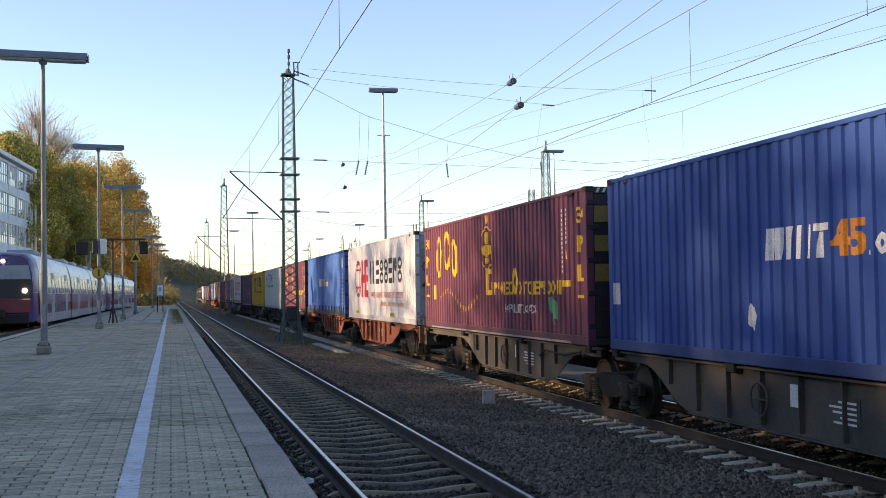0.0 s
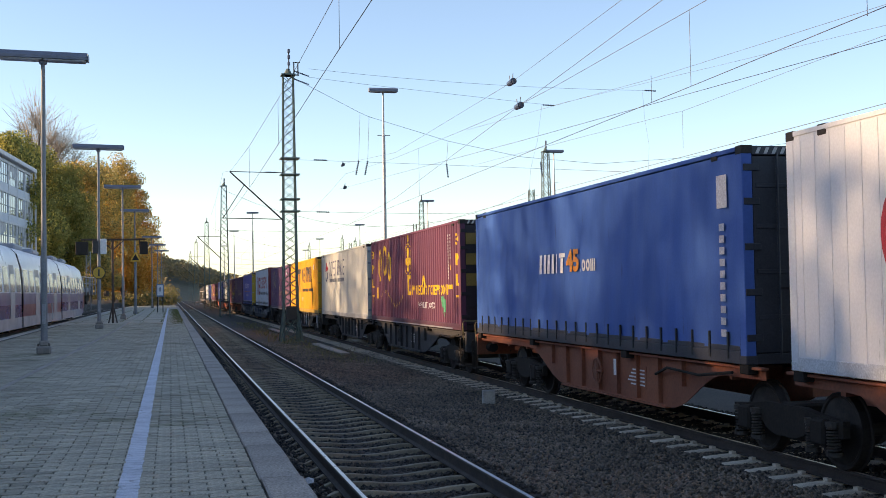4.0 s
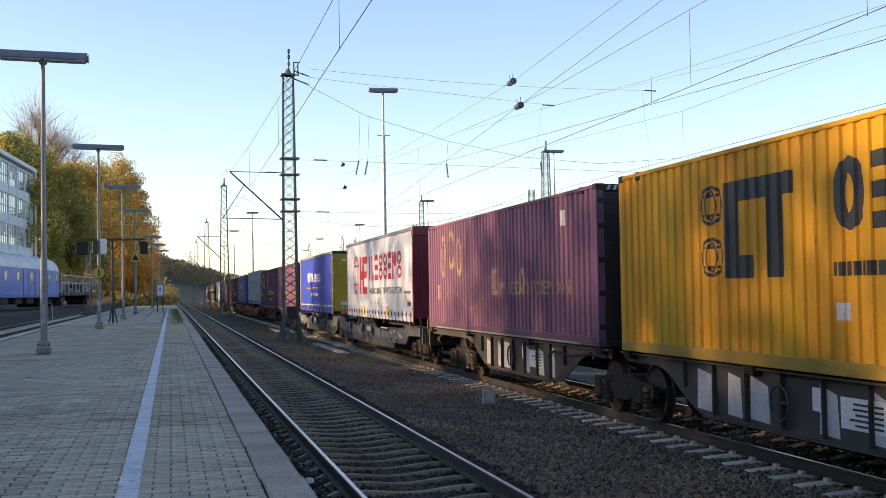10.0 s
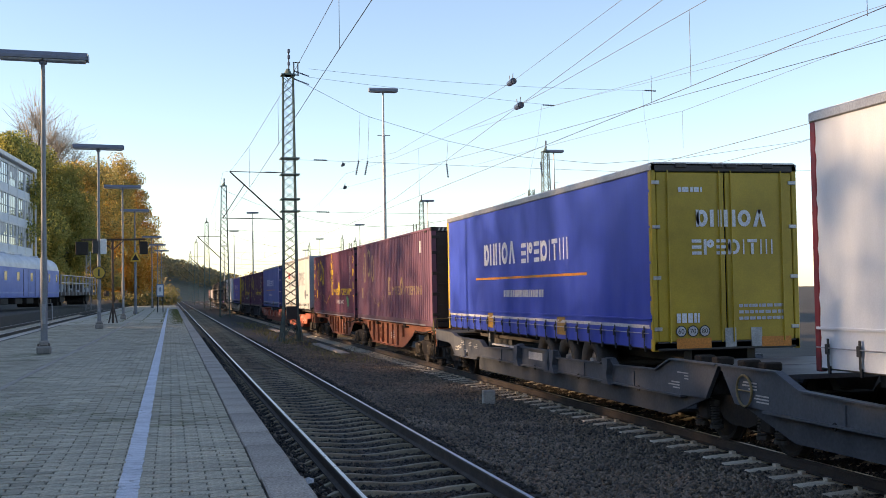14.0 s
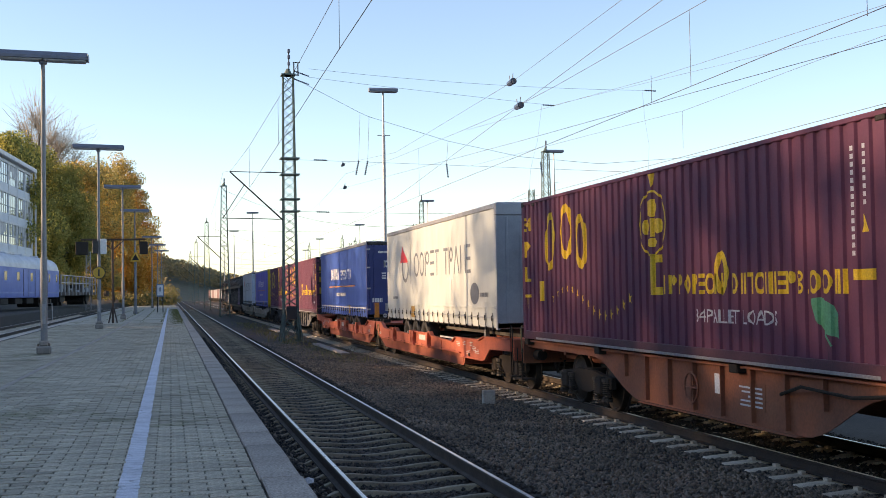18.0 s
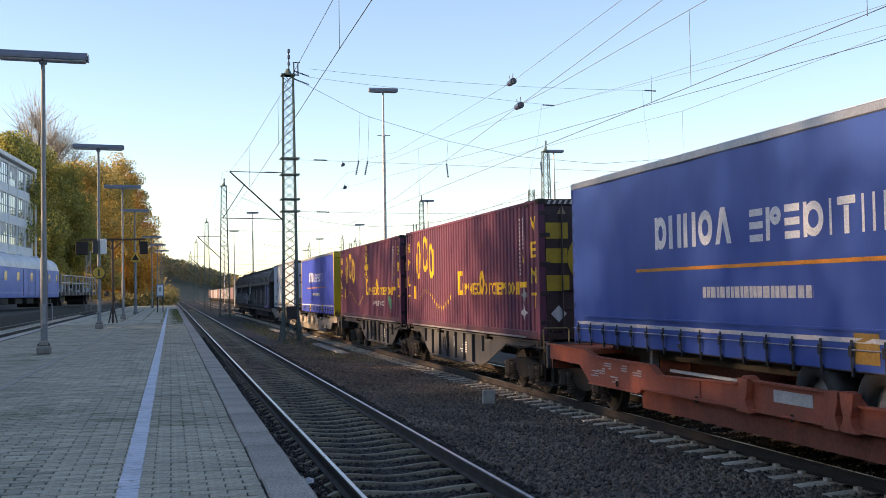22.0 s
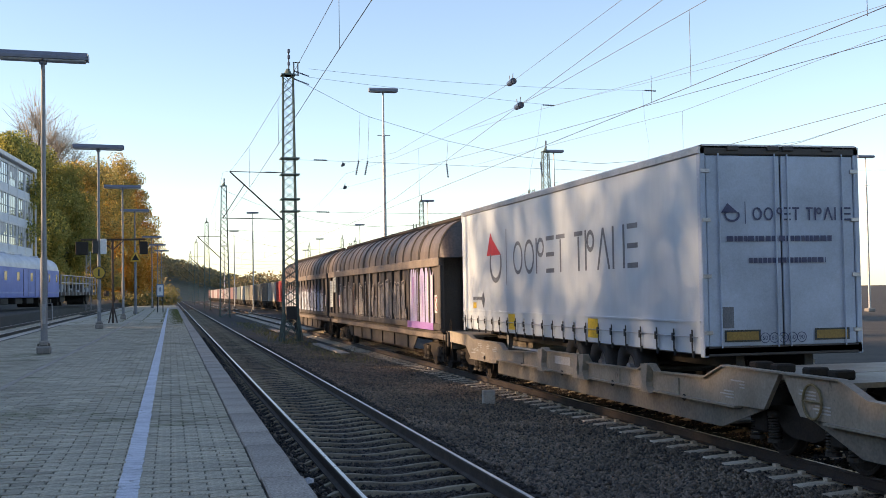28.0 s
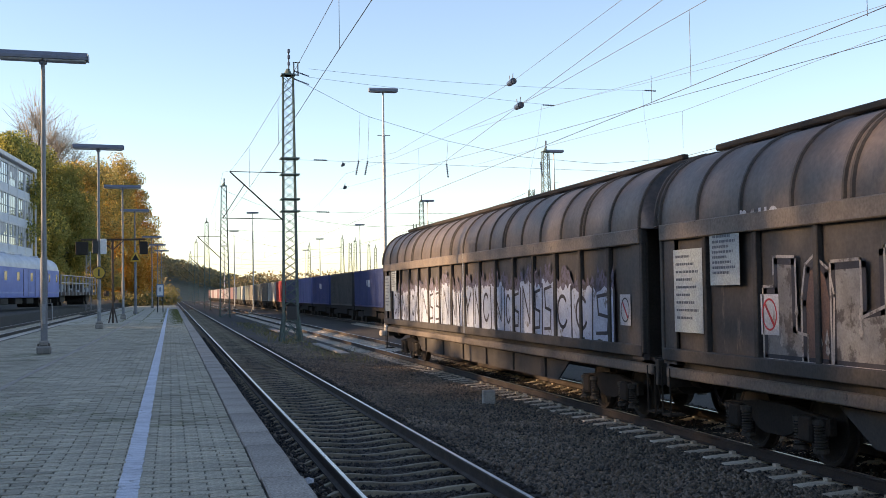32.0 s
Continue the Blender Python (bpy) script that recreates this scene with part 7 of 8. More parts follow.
def word_marks(kinds, width, height, stroke, lean=0.0):
    """Plain marks in the rhythm of a painted word, one for each letter of kinds: o a ring, n two bars, m three bars, e stacked bars, s two stacked rings,
    t a bar under a cross bar, p a bar with a ring at its head, i one bar, v leaning bars, d a barred ring, . a dot."""
    total = sum(MARK_WIDTHS[k] for k in kinds)
    w = width / total
    out, u = [], 0.0
    th = min(stroke, height / 4.6)
    for k in kinds:
        a, b = u + 0.05 * w, u + (MARK_WIDTHS[k] - 0.09) * w
        c, s = (a + b) / 2, min(stroke, (b - a) * 0.42)
        if k == "o":
            out += [band(c, height / 2, (b - a) / 2, height / 2, s, n=18)]
        elif k == "n":
            out += [[rect(a, a + s, 0, height)], [rect(b - s, b, 0, height)]]
        elif k == "m":
            out += [[rect(a, a + s, 0, height)], [rect(c - s / 2, c + s / 2, 0, height)], [rect(b - s, b, 0, height)]]
        elif k == "e":
            out += [[rect(a, b, z, z + th)] for z in (0, height / 2 - th / 2, height - th)]
        elif k == "s":
            out += [band(c, height * 0.755, (b - a) / 2, height * 0.245, min(s, height * 0.15), n=14), band(c, height * 0.25, (b - a) / 2, height * 0.25, min(s, height * 0.15), n=14)]
        elif k == "t":
            out += [[rect(c - s / 2, c + s / 2, 0, height - th * 1.15)], [rect(a, b, height - th, height)]]
        elif k == "p":
            out += [[rect(a, a + s, 0, height)], band((a + s + b) / 2, height * 0.72, (b - a - s) / 2, height * 0.28, min(s, (b - a - s) / 2.2), n=12)]
        elif k == "i":
            out += [[rect(c - s / 2, c + s / 2, 0, height)]]
        elif k == "v":
            d = (b - a) / 2 - s / 2
            out += [[rect(a, a + s, 0, height, d)], [rect(b - s, b, 0, height, -d)]]
        elif k == "d":
            out += [band(c, height / 2, (b - a) / 2, height / 2, s, n=18), [rect(a, a + s * 0.8, 0, height)]]
        elif k == ".":
            out += [[rect(c - s / 2, c + s / 2, 0, th)]]
        u += MARK_WIDTHS[k] * w
    return [flat_shape([[(x + lean * z, z) for x, z in q] for q in piece]) for piece in out]


def bars(width, height, n, seed=0):
    """Small writing that cannot be read: short bars in a row."""
    rnd = random.Random(seed)
    out, u = [], 0.0
    while u < width:
        w = min(width - u, rnd.uniform(0.5, 1.3) * width / n)
        out.append(rect(u, u + w * 0.8, 0, height))
        u += w
    return flat_shape(out)


def globe(cu, cw, ru, rw, t):
    """A ring with an upright inner ring and two broken cross bars."""
    ri, hi = ru * 0.5, rw - t * 1.05
    p = band(cu, cw, ru, rw, t) + band(cu, cw, ri, hi, t * 0.8)
    k = 0.42
    ui, ue = ri * math.sqrt(1 - (k * rw / hi) ** 2), (ru - t) * math.sqrt(1 - (k * rw / (rw - t)) ** 2)
    for w in (cw + rw * k, cw - rw * k - t * 0.8):
        for a, b in ((-ue, -ui - t * 0.3), (-ui + t, ui - t), (ui + t * 0.3, ue)):
            p.append(rect(cu + a, cu + b, w, w + t * 0.8))
    return flat_shape(p)


def mark(key, name, flat, y, z, mat, label="", folded=True, lift=0.004):
    c = LOAD[key][0]
    if isinstance(flat, list):
        for piece in flat:
            mark(key, "lettering_mark", piece, y, z, mat, label, folded, lift)
        return
    if len(LOAD[key]) == 6:
        o = decal(name, flat, y, z, 0, -1, mat, c, label, False, 0.004 if lift < 0.04 else 0.007, follow=LOAD[key][5])
    else:
        x = -LOAD[key][3] + (0.012 if folded else 0.006)
        o = decal(name, flat, y, z, x, -1, mat, c, label, folded, 0.012 if key == "D" else 0.004)
    if name == "small_words" and o:
        o["kind"] = "stuff"
    return o


def end_mark(key, name, flat, x, z, mat, label="", lift=0.006):
    h = LOAD[key][1]
    if isinstance(flat, list):
        for piece in flat:
            end_mark(key, "lettering_mark", piece, x, z, mat, label, lift)
        return
    return decal(name, flat, -h - 0.0, z, x, -1, mat, LOAD[key][0], label, False, lift, axis="y")


def stars(n, y0, y1, dip):
    out = []
    for i in range(n):
        u = i / (n - 1)
        w = 0.24 * math.sin(u * 2 * math.pi + 0.25) * 1.0
        out += star(u * (y0 - y1), w + dip, 0.105, 0.1 * i)
    return flat_shape(out)


def crest_marks(key, paint, ends="34", faint=False, near=True):
    """The maroon container's painted design: tall forms, an oval crest, an arc of stars, a long word and a leaf."""
    for cu, cw, ru, rw, ln in ((0.33, 0.60, 0.30, 0.58, 0.10), (1.28, 0.75, 0.36, 0.54, 0.0), (2.10, 0.52, 0.30, 0.52, -0.06)):
        tall = [[(u + ln * (w - cw), w) for u, w in q] for q in band(cu, cw, ru, rw, 0.15)]
        mark(key, "tall_emblem", flat_shape(tall), 5.36, 1.38, paint, "tall yellow painted ring")
    mark(key, "star_arc", stars(15, 4.9, 0.95, 0.8 - 0.0), 4.9, 0.0, paint)
    mark(key, "long_word", word_marks("nppopeon", 1.95, 0.29, 0.058), -0.40, 0.93, paint)
    mark(key, "word_capital", flat_shape([rect(0, 0.14, 0, 0.62), rect(0.14, 0.4, 0, 0.12), rect(0.14, 0.4, 0.5, 0.62)]), 0.08, 0.92, paint)
    mark(key, "word_capital", flat_shape(band(0.2, 0.3, 0.2, 0.31, 0.11)), -2.12, 0.92, paint)
    mark(key, "long_word", word_marks("ontoineps.oom", 2.8, 0.28, 0.055), -2.56, 0.93, paint)
    mark(key, "yellow_label", flat_shape([rect(0, 0.3, 0, 0.4)]), 5.76, 0.8, paint)
    if faint:
        return
    if ends == "34":
        oval = band(0.54, 0.5, 0.54, 0.52, 0.035, n=36) + [disc(0.54, 0.74, 0.2, 0.14), disc(0.31, 0.45, 0.14, 0.12), disc(0.77, 0.45, 0.14, 0.12), rect(0.48, 0.60, 0.29, 0.58), disc(0.54, 0.2, 0.2, 0.07)]
        mark(key, "oval_crest", flat_shape(oval), 0.54, 1.54, paint, "oval yellow crest")
        mark(key, "crest_tip", flat_shape([[(0, 0.26), (0.11, 0), (0.22, 0.26)]]), 0.11, 2.6, paint)
        mark(key, "slogan", letters("34 PALLET LOADS", 0.19, 2.32), -1.49, 0.53, PALE, "white painted words 34 PALLET LOADS")
        mark(key, "leaf_sign", flat_shape([[(0.0, 0.45), (0.12, 0.2), (0.3, 0.05), (0.6, 0.0), (0.58, 0.24), (0.44, 0.4), (0.2, 0.47)], [(0.28, 0.05), (0.32, 0.05), (0.45, -0.08), (0.42, -0.1)]]), -4.57, 0.42, LEAF_GREEN, "green painted leaf")
    for u, z0, z1 in ((-5.48, 1.35, 2.6), (-5.71, 1.9, 2.6)):
        n = 14 if z1 - z0 > 1 else 8
        mark(key, "upright_lettering", flat_shape([rect(0, 0.06, i * (z1 - z0) / n, (i + 0.6) * (z1 - z0) / n) for i in range(n)]), u, z0, PALE)
    mark(key, "small_triangle", flat_shape([[(0, 0), (0.18, 0), (0.09, 0.2)]]), -5.63, 1.6, paint)
    mark(key, "yellow_label", flat_shape([rect(0, 0.38, 0, 0.12)]), -5.49, 1.08, paint)
    if near:
        if ends == "34":
            for tx, z, hgt in (("34", 2.25, 0.30), ("P", 1.71, 0.31), ("L", 1.17, 0.31), ("T", 0.62, 0.3)):
                mark(key, "end_letter", letters(tx, hgt, 0.44 if tx == "34" else 0.33, 0.03), -6.35, z, paint, "yellow letters reading 34 PLT")
        else:
            for tx, z in (("V", 2.22), ("E", 1.7), ("N", 1.16), ("T", 0.64)):
                mark(key, "end_letter", letters(tx, 0.33, 0.36, 0.02), -6.29, z, paint, "yellow letters reading VENT")
    for tx, z, hgt in (("34", 2.26, 0.29), ("P", 1.71, 0.34), ("L", 1.2, 0.31), ("T", 0.62, 0.31)):
        mark(key, "end_letter", letters(tx, hgt, 0.44 if tx == "34" else 0.36, 0.03), 6.74, z, paint)
    for z0, z1, x1 in ((2.24, 2.54, -0.54), (1.71, 2.0, -0.68), (1.16, 1.48, -0.56)) if ends == "34" else ((2.07, 2.4, -0.61), (1.57, 1.87, -0.63), (1.0, 1.32, -0.6)):
        end_mark(key, "yellow_block", flat_shape([rect(0, x1 + 1.09, 0, z1 - z0)]), -1.09, z0, BROWN_BOARD if ends == "34" else END_YELLOW)
    end_mark(key, "warning_triangle", flat_shape([[(0, 0), (0.19, 0), (0.095, 0.19)]]), -0.84, 2.58, PALE_YELLOW)
    if ends == "VENT":
        end_mark(key, "yellow_disc", flat_shape(band(0.0, 0.0, 0.58, 0.58, 0.22)), -0.05, 1.66, END_YELLOW)
        for y, z, m in ((-5.55, 0.74, GREY_BLUE), (-5.53, 0.36, PALE)):
            mark(key, "diamond_placard", flat_shape([[(0, 0.18), (0.18, 0), (0.36, 0.18), (0.18, 0.38)]]), y, z, m)
        end_mark(key, "diamond_placard", flat_shape([[(-0.17, 0.17), (0, 0), (0.17, 0.17), (0, 0.34)]]), -0.84, 0.36, PALE)


def word_forwarder(key, mat, y0, z0, w, h, stroke, extra=0.0):
    """The thin-stroked word with its roofed emblem."""
    mark(key, "long_word", word_marks("oopet", w[0], h, stroke), y0[0], z0, mat, folded=True)
    mark(key, "long_word", word_marks("tpvne", w[1], h, stroke), y0[1], z0, mat, folded=True)


def markings():
    for k in "BELP":
        crest_marks(k, ECS_YELLOW)
    crest_marks("O", ECS_YELLOW, "VENT")
    crest_marks("H", PALE_YELLOW, faint=True)
    crest_marks("K", PALE_YELLOW, faint=True)
    for k in "BELOPHK":
        c, h = LOAD[k][0], LOAD[k][1]
        part("aluminium_strip", box(-1.262, -1.252, -h + 0.9, h - 0.9, 0.01, 0.05), ALU, c)
    # A: lettering blocks, white then orange
    mark("A", "word_blocks", word_marks("nnit", 1.5, 0.40, 0.17, 0.12), 1.52, 1.35, WHITE)
    mark("A", "number", letters("45", 0.42, 0.68, 0.04), 0.0, 1.35, SIGN_ORANGE, "orange painted number 45")
    mark("A", "word_blocks", word_marks(".oom", 1.1, 0.24, 0.075), -0.73, 1.35, WHITE)
    mark("A", "white_stain", flat_shape([[(0.02, 0.1), (0.12, 0), (0.2, 0.05), (0.26, 0.2), (0.16, 0.34), (0.12, 0.3), (0.06, 0.36)]]), 2.0, 0.45, WHITE)
    mark("A", "white_label", flat_shape([rect(0, 0.3, 0, 0.36)]), 6.7, 0.76, PALE)
    # C: globe, red emblem block, long black word
    mark("C", "globe_sign", globe(0.78, 0.76, 0.75, 0.74, 0.09), 5.02, 0.81, SIGN_RED, "red painted globe", folded=False, lift=0.03)
    mark("C", "emblem_block", flat_shape([rect(0.0, 0.36, 0, 1.44, 0.06), rect(0.36, 0.72, 0.56, 0.88), rect(0.72, 1.12, 0, 1.44), rect(1.12, 1.56, 0, 0.27), rect(1.12, 1.50, 0.6, 0.86), rect(1.12, 1.56, 1.17, 1.44)]), 3.44, 0.84, SIGN_RED, "red emblem block", False, 0.03)
    mark("C", "long_word", word_marks("n.esseps", 6.3, 0.86, 0.2), 1.42, 1.33, BLACK_PAINT, "", folded=False, lift=0.03)
    mark("C", "slogan", letters("WAREHOUSING  TRANSPORT  SYSTEMS", 0.20, 6.3), 1.38, 0.83, SIGN_RED, "words WAREHOUSING TRANSPORT SYSTEMS", folded=False, lift=0.03)
    mark("C", "slogan", letters("diesel electric reefer", 0.2, 4.4), -0.76, 0.54, SIGN_ORANGE, "orange words diesel electric reefer", folded=False, lift=0.03)
    for y in (4.9, -2.6):
        mark("C", "yellow_label", flat_shape([rect(0, 0.8, 0, 0.12)]), y, 0.04 + 0.15, YELLOW, folded=False, lift=0.03)
    end_mark("C", "warning_triangle", flat_shape([[(0, 0), (0.24, 0), (0.12, 0.23)]]), -1.0, 2.19, YELLOW)
    end_mark("C", "globe_sign", globe(0, 0, 0.2, 0.19, 0.022), -0.82, 1.79, BLACK_PAINT)
    end_mark("C", "number", letters("45", 0.26, 0.42, 0.03), -1.05, 1.1, BLACK_PAINT, "black painted number 45")
    # D
    mark("D", "word_blocks", word_marks("nnit", 1.62, 0.38, 0.15, 0.12), 1.84, 1.34, WHITE, "", False, 0.024)
    mark("D", "number", letters("45", 0.43, 0.7, 0.04), 0.17, 1.35, SIGN_ORANGE, "orange painted number 45", False, 0.024)
    mark("D", "word_blocks", word_marks(".oom", 0.8, 0.22, 0.06), -0.6, 1.35, WHITE, "", False, 0.024)
    mark("D", "upright_lettering", flat_shape([rect(0.05, 0.2, i * 0.16, i * 0.16 + 0.1) for i in range(10)] + [rect(0, 0.3, 1.75, 2.2)]), -6.12, 0.35, PALE, "", False, 0.024)
    # F
    mark("F", "roof_emblem", flat_shape([[(0.0, 0.52), (0.5, 0.95), (1.0, 0.62), (0.75, 0.52)]]), 5.58, 1.55, SIGN_RED, "red roof-shaped emblem")
    mark("F", "ring_emblem", flat_shape(band(0.5, 0.35, 0.42, 0.36, 0.13, 160, 380)), 5.58, 1.55, SIGN_BLUE)
    mark("F", "thin_bar", flat_shape([rect(0, 0.04, 0, 1.12)]), 4.36, 1.52, SIGN_GREY)
    word_forwarder("F", SIGN_BLUE, (4.13, 1.56), 1.82, (2.36, 2.28), 0.68, 0.075)
    mark("F", "small_words", bars(4.75, 0.16, 26, 3), 4.08, 1.53, SIGN_GREY)
    # G
    mark("G", "globe_sign", globe(0.55, 1.02, 0.36, 0.28, 0.05), 4.06, 1.14, BLACK_PAINT)
    mark("G", "globe_sign", globe(0.55, 0.3, 0.36, 0.28, 0.05), 4.06, 1.14, BLACK_PAINT)
    mark("G", "emblem_block", flat_shape([rect(0.95, 1.3, 0.0, 1.3), rect(1.3, 1.75, 0, 0.3), rect(1.3, 2.72, 1.02, 1.3), rect(2.1, 2.45, 0, 1.02)]), 4.06, 1.14, BLACK_PAINT, "black emblem block")
    mark("G", "long_word", word_marks("oentpnm", 4.6, 0.84, 0.2), 0.47, 1.63, BLACK_PAINT)
    mark("G", "small_words", bars(5.1, 0.16, 24, 4), 0.5, 1.13, BLACK_PAINT)
    mark("G", "white_label", flat_shape([rect(0, 0.34, 0, 0.27)]), -4.86, 2.26, PALE)
    mark("G", "white_label", flat_shape([rect(0, 0.3, 0, 0.2)]), 0.44, 0.63, PALE)
    end_mark("G", "warning_triangle", flat_shape([[(0, 0), (0.24, 0), (0.12, 0.2)], ]), -0.99, 2.29, BLACK_PAINT)
    end_mark("G", "triangle_centre", flat_shape([[(0.04, 0.025), (0.2, 0.025), (0.12, 0.155)]]), -0.99, 2.29, YELLOW, lift=0.009)
    end_mark("G", "globe_sign", globe(0, 0, 0.18, 0.17, 0.02), -0.85, 1.81, BLACK_PAINT)
    end_mark("G", "emblem_block", flat_shape([rect(0, 0.75, 0, 0.32)]), -0.62, 1.64, BLACK_PAINT)
    end_mark("G", "number", letters("45", 0.3, 0.40, 0.03), -1.03, 1.02, BLACK_PAINT, "black painted number 45")
    end_mark("G", "notice_plate", flat_shape([rect(0, 0.37, 0, 0.3)]), -1.03, 0.24, BLACK_PAINT)
    end_mark("G", "notice_plate", flat_shape([rect(0, 0.37, 0, 0.1)]), -1.03, 0.53, PALE)
    end_mark("G", "pale_plate", flat_shape([rect(0, 0.3, 0, 0.2)]), -0.5, 2.3, PALE)
    end_mark("G", "pale_plate", flat_shape([rect(0, 0.3, 0, 0.38)]), -0.44, 0.98, GALV)
    # H and K: a small pale plate
    mark("H", "white_label", flat_shape([rect(0, 0.3, 0, 0.3)]), -4.9, 2.25, PALE)
    mark("K", "white_label", flat_shape([rect(0, 0.34, 0, 0.36)]), -5.1, 2.2, PALE)
    # I
    mark("I", "globe_sign", globe(0.75, 0.78, 0.74, 0.78, 0.09), 5.1, 1.86, SIGN_RED, "red painted globe", False, 0.03)
    mark("I", "emblem_block", flat_shape([rect(0.0, 0.36, 0, 1.44, 0.06), rect(0.36, 0.72, 0.56, 0.88), rect(0.72, 1.12, 0, 1.44), rect(1.12, 1.75, 0, 0.27), rect(1.12, 1.69, 0.6, 0.86), rect(1.12, 1.75, 1.17, 1.44)]), 3.5, 1.89, SIGN_RED, "red emblem block", False, 0.03)
    mark("I", "long_word", word_marks("n.esseps", 6.6, 0.92, 0.22), 1.36, 2.39, SIGN_RED, "", False, 0.03)
    mark("I", "slogan", letters("WAREHOUSING  TRANSPORT  SYSTEMS", 0.23, 6.55, 0.02), 1.36, 1.89, BLACK_PAINT, "black words WAREHOUSING TRANSPORT SYSTEMS", False, 0.03)
    for y in (-1.04, -3.55):
        mark("I", "word_square", flat_shape([rect(0, 0.12, 0, 0.12)]), y, 1.9, BLACK_PAINT, "", False, 0.03)
    mark("I", "small_words", bars(1.05, 0.09, 9, 5), -5.48, 1.89, SIGN_GREY, "", False, 0.03)
    mark("I", "small_words", bars(0.52, 0.14, 5, 6), -6.03, 1.49, BLACK_PAINT, "", False, 0.03)
    for u in range(3):
        mark("I", "diamond_placard", flat_shape([[(0, 0.16), (0.2, 0), (0.4, 0.16), (0.2, 0.32)]]), 0.88 - u * 0.66, 1.4, PALE, "", False, 0.03)
    for k, y in (("I", 2.9), ("I", -2.29), ("R", 2.85), ("R", -2.25), ("J", 2.9), ("J", -2.2), ("Q", 2.9), ("Q", -2.3), ("N", -2.2), ("M", 2.9)):
        mark(k, "yellow_flap", flat_shape([rect(0, 0.48, 0, 0.34)]), y, LOAD[k][2] + 0.08, YELLOW if k in "IRQ" else BROWN_BOARD, "", False, 0.045)
    mark("I", "yellow_label", flat_shape([rect(0, 0.3, 0, 0.14)]), -5.5, 1.7, YELLOW, "", False, 0.03)
    # J, N, Q: white word, orange rule, small words, white stripe
    for k in "JNQ":
        mark(k, "long_word", word_marks("dnnov", 2.6, 0.5, 0.13), 3.14, 2.53, WHITE, "", False, 0.035)
        mark(k, "long_word", word_marks("epeditiii", 3.1, 0.42, 0.10), 0.13, 2.52, WHITE, "", False, 0.035)
        mark(k, "rule", flat_shape([rect(0, 7.8, 0, 0.05)]), 3.9, 2.2, SIGN_ORANGE, "", False, 0.035)
        mark(k, "small_words", bars(2.9, 0.15, 16, 7), 1.5, 1.8, PALE, "", False, 0.035)
        mark(k, "white_stripe", flat_shape([rect(0, 13.4, 0, 0.055)]), 6.7, 1.31, PALE, "", False, 0.045)
    for k in "JN":
        end_mark(k, "long_word", word_marks("dnnov", 1.25, 0.27, 0.065), -0.52 if k == "J" else -0.6, 2.9, WHITE)
        end_mark(k, "long_word", word_marks("epeditiii", 1.45, 0.24, 0.05), -0.6 if k == "J" else -0.68, 2.46, WHITE)
        end_mark(k, "small_words", bars(0.42, 0.08, 4, 8), -0.8, 3.45, WHITE)
        for i in range(3):
            end_mark(k, "small_words", bars(0.8, 0.05, 8, 9 + i), 0.2, 1.62 - i * 0.1, PALE)
        end_mark(k, "fleet_number", bars(0.4, 0.15, 4, 12), -0.87 if k == "J" else -1.05, 1.39 if k == "J" else 1.57, WHITE)
        for i, tx in enumerate(("60", "70", "80")):
            cx = (-0.8 + i * 0.2) if k == "J" else (-0.56 + i * 0.21)
            zc = 1.26 if k == "J" else 1.05
            end_mark(k, "speed_disc", flat_shape([disc(0, 0, 0.09, 0.09)]), cx, zc, PALE)
            end_mark(k, "disc_rim", flat_shape(band(0, 0, 0.09, 0.09, 0.014)), cx, zc, BLACK_PAINT, lift=0.009)
            end_mark(k, "disc_number", letters(tx, 0.075, 0.1), cx - 0.05, zc - 0.037, BLACK_PAINT, "speed number " + tx + " in a ring", lift=0.009)
    for x0, x1, z0, z1 in ((-0.88, -0.29, 0.99, 1.15), (0.58, 1.1, 0.99, 1.15)):
        end_mark("J", "marker_board", flat_shape([rect(0, x1 - x0, 0, z1 - z0)]), x0, z0, HAZARD)
    for x0 in (-1.0, 0.77):
        end_mark("N", "marker_board", flat_shape([rect(0, 0.21, 0, 0.57)]), x0, 0.98, HAZARD, lift=0.02)
    for k, x in (("J", -0.05), ("J", 0.4), ("N", -0.55), ("N", 0.58)):
        end_mark(k, "pale_plate", flat_shape([rect(0, 0.19, 0, 0.3)]), x, 1.0 if k == "J" else 1.22, GALV)
    # M and R: roofed emblem and thin word
    for k, dz in (("M", 0.12), ("R", 0.0)):
        mark(k, "roof_emblem", flat_shape([[(0.0, 0.62), (0.35, 1.16), (0.55, 0.98), (1.2, 0.62)]]), 4.55, 2.14 + dz, SIGN_RED, "red roof-shaped emblem", False, 0.03)
        mark(k, "ring_emblem", flat_shape(band(0.75, 0.42, 0.5, 0.46, 0.12, 150, 385)), 4.55, 2.16 + dz, SIGN_GREY, "", False, 0.03)
        mark(k, "thin_bar", flat_shape([rect(0, 0.04, 0, 1.25)]), 2.95, 2.07 + dz, SIGN_GREY, "", False, 0.03)
        mark(k, "long_word", word_marks("oopet", 3.6, 0.73, 0.085), 2.46, 2.28 + dz, SIGN_GREY, "", False, 0.03)
        mark(k, "long_word", word_marks("tpvne", 3.1, 0.73, 0.085), -1.55, 2.28 + dz, SIGN_GREY, "", False, 0.03)
        mark(k, "small_words", bars(0.9, 0.08, 8, 13), 5.9, 1.72, SIGN_GREY, "", False, 0.03)
    mark("R", "yellow_label", flat_shape([rect(0, 0.3, 0, 0.14)]), 5.9, 1.52, YELLOW, "", False, 0.03)
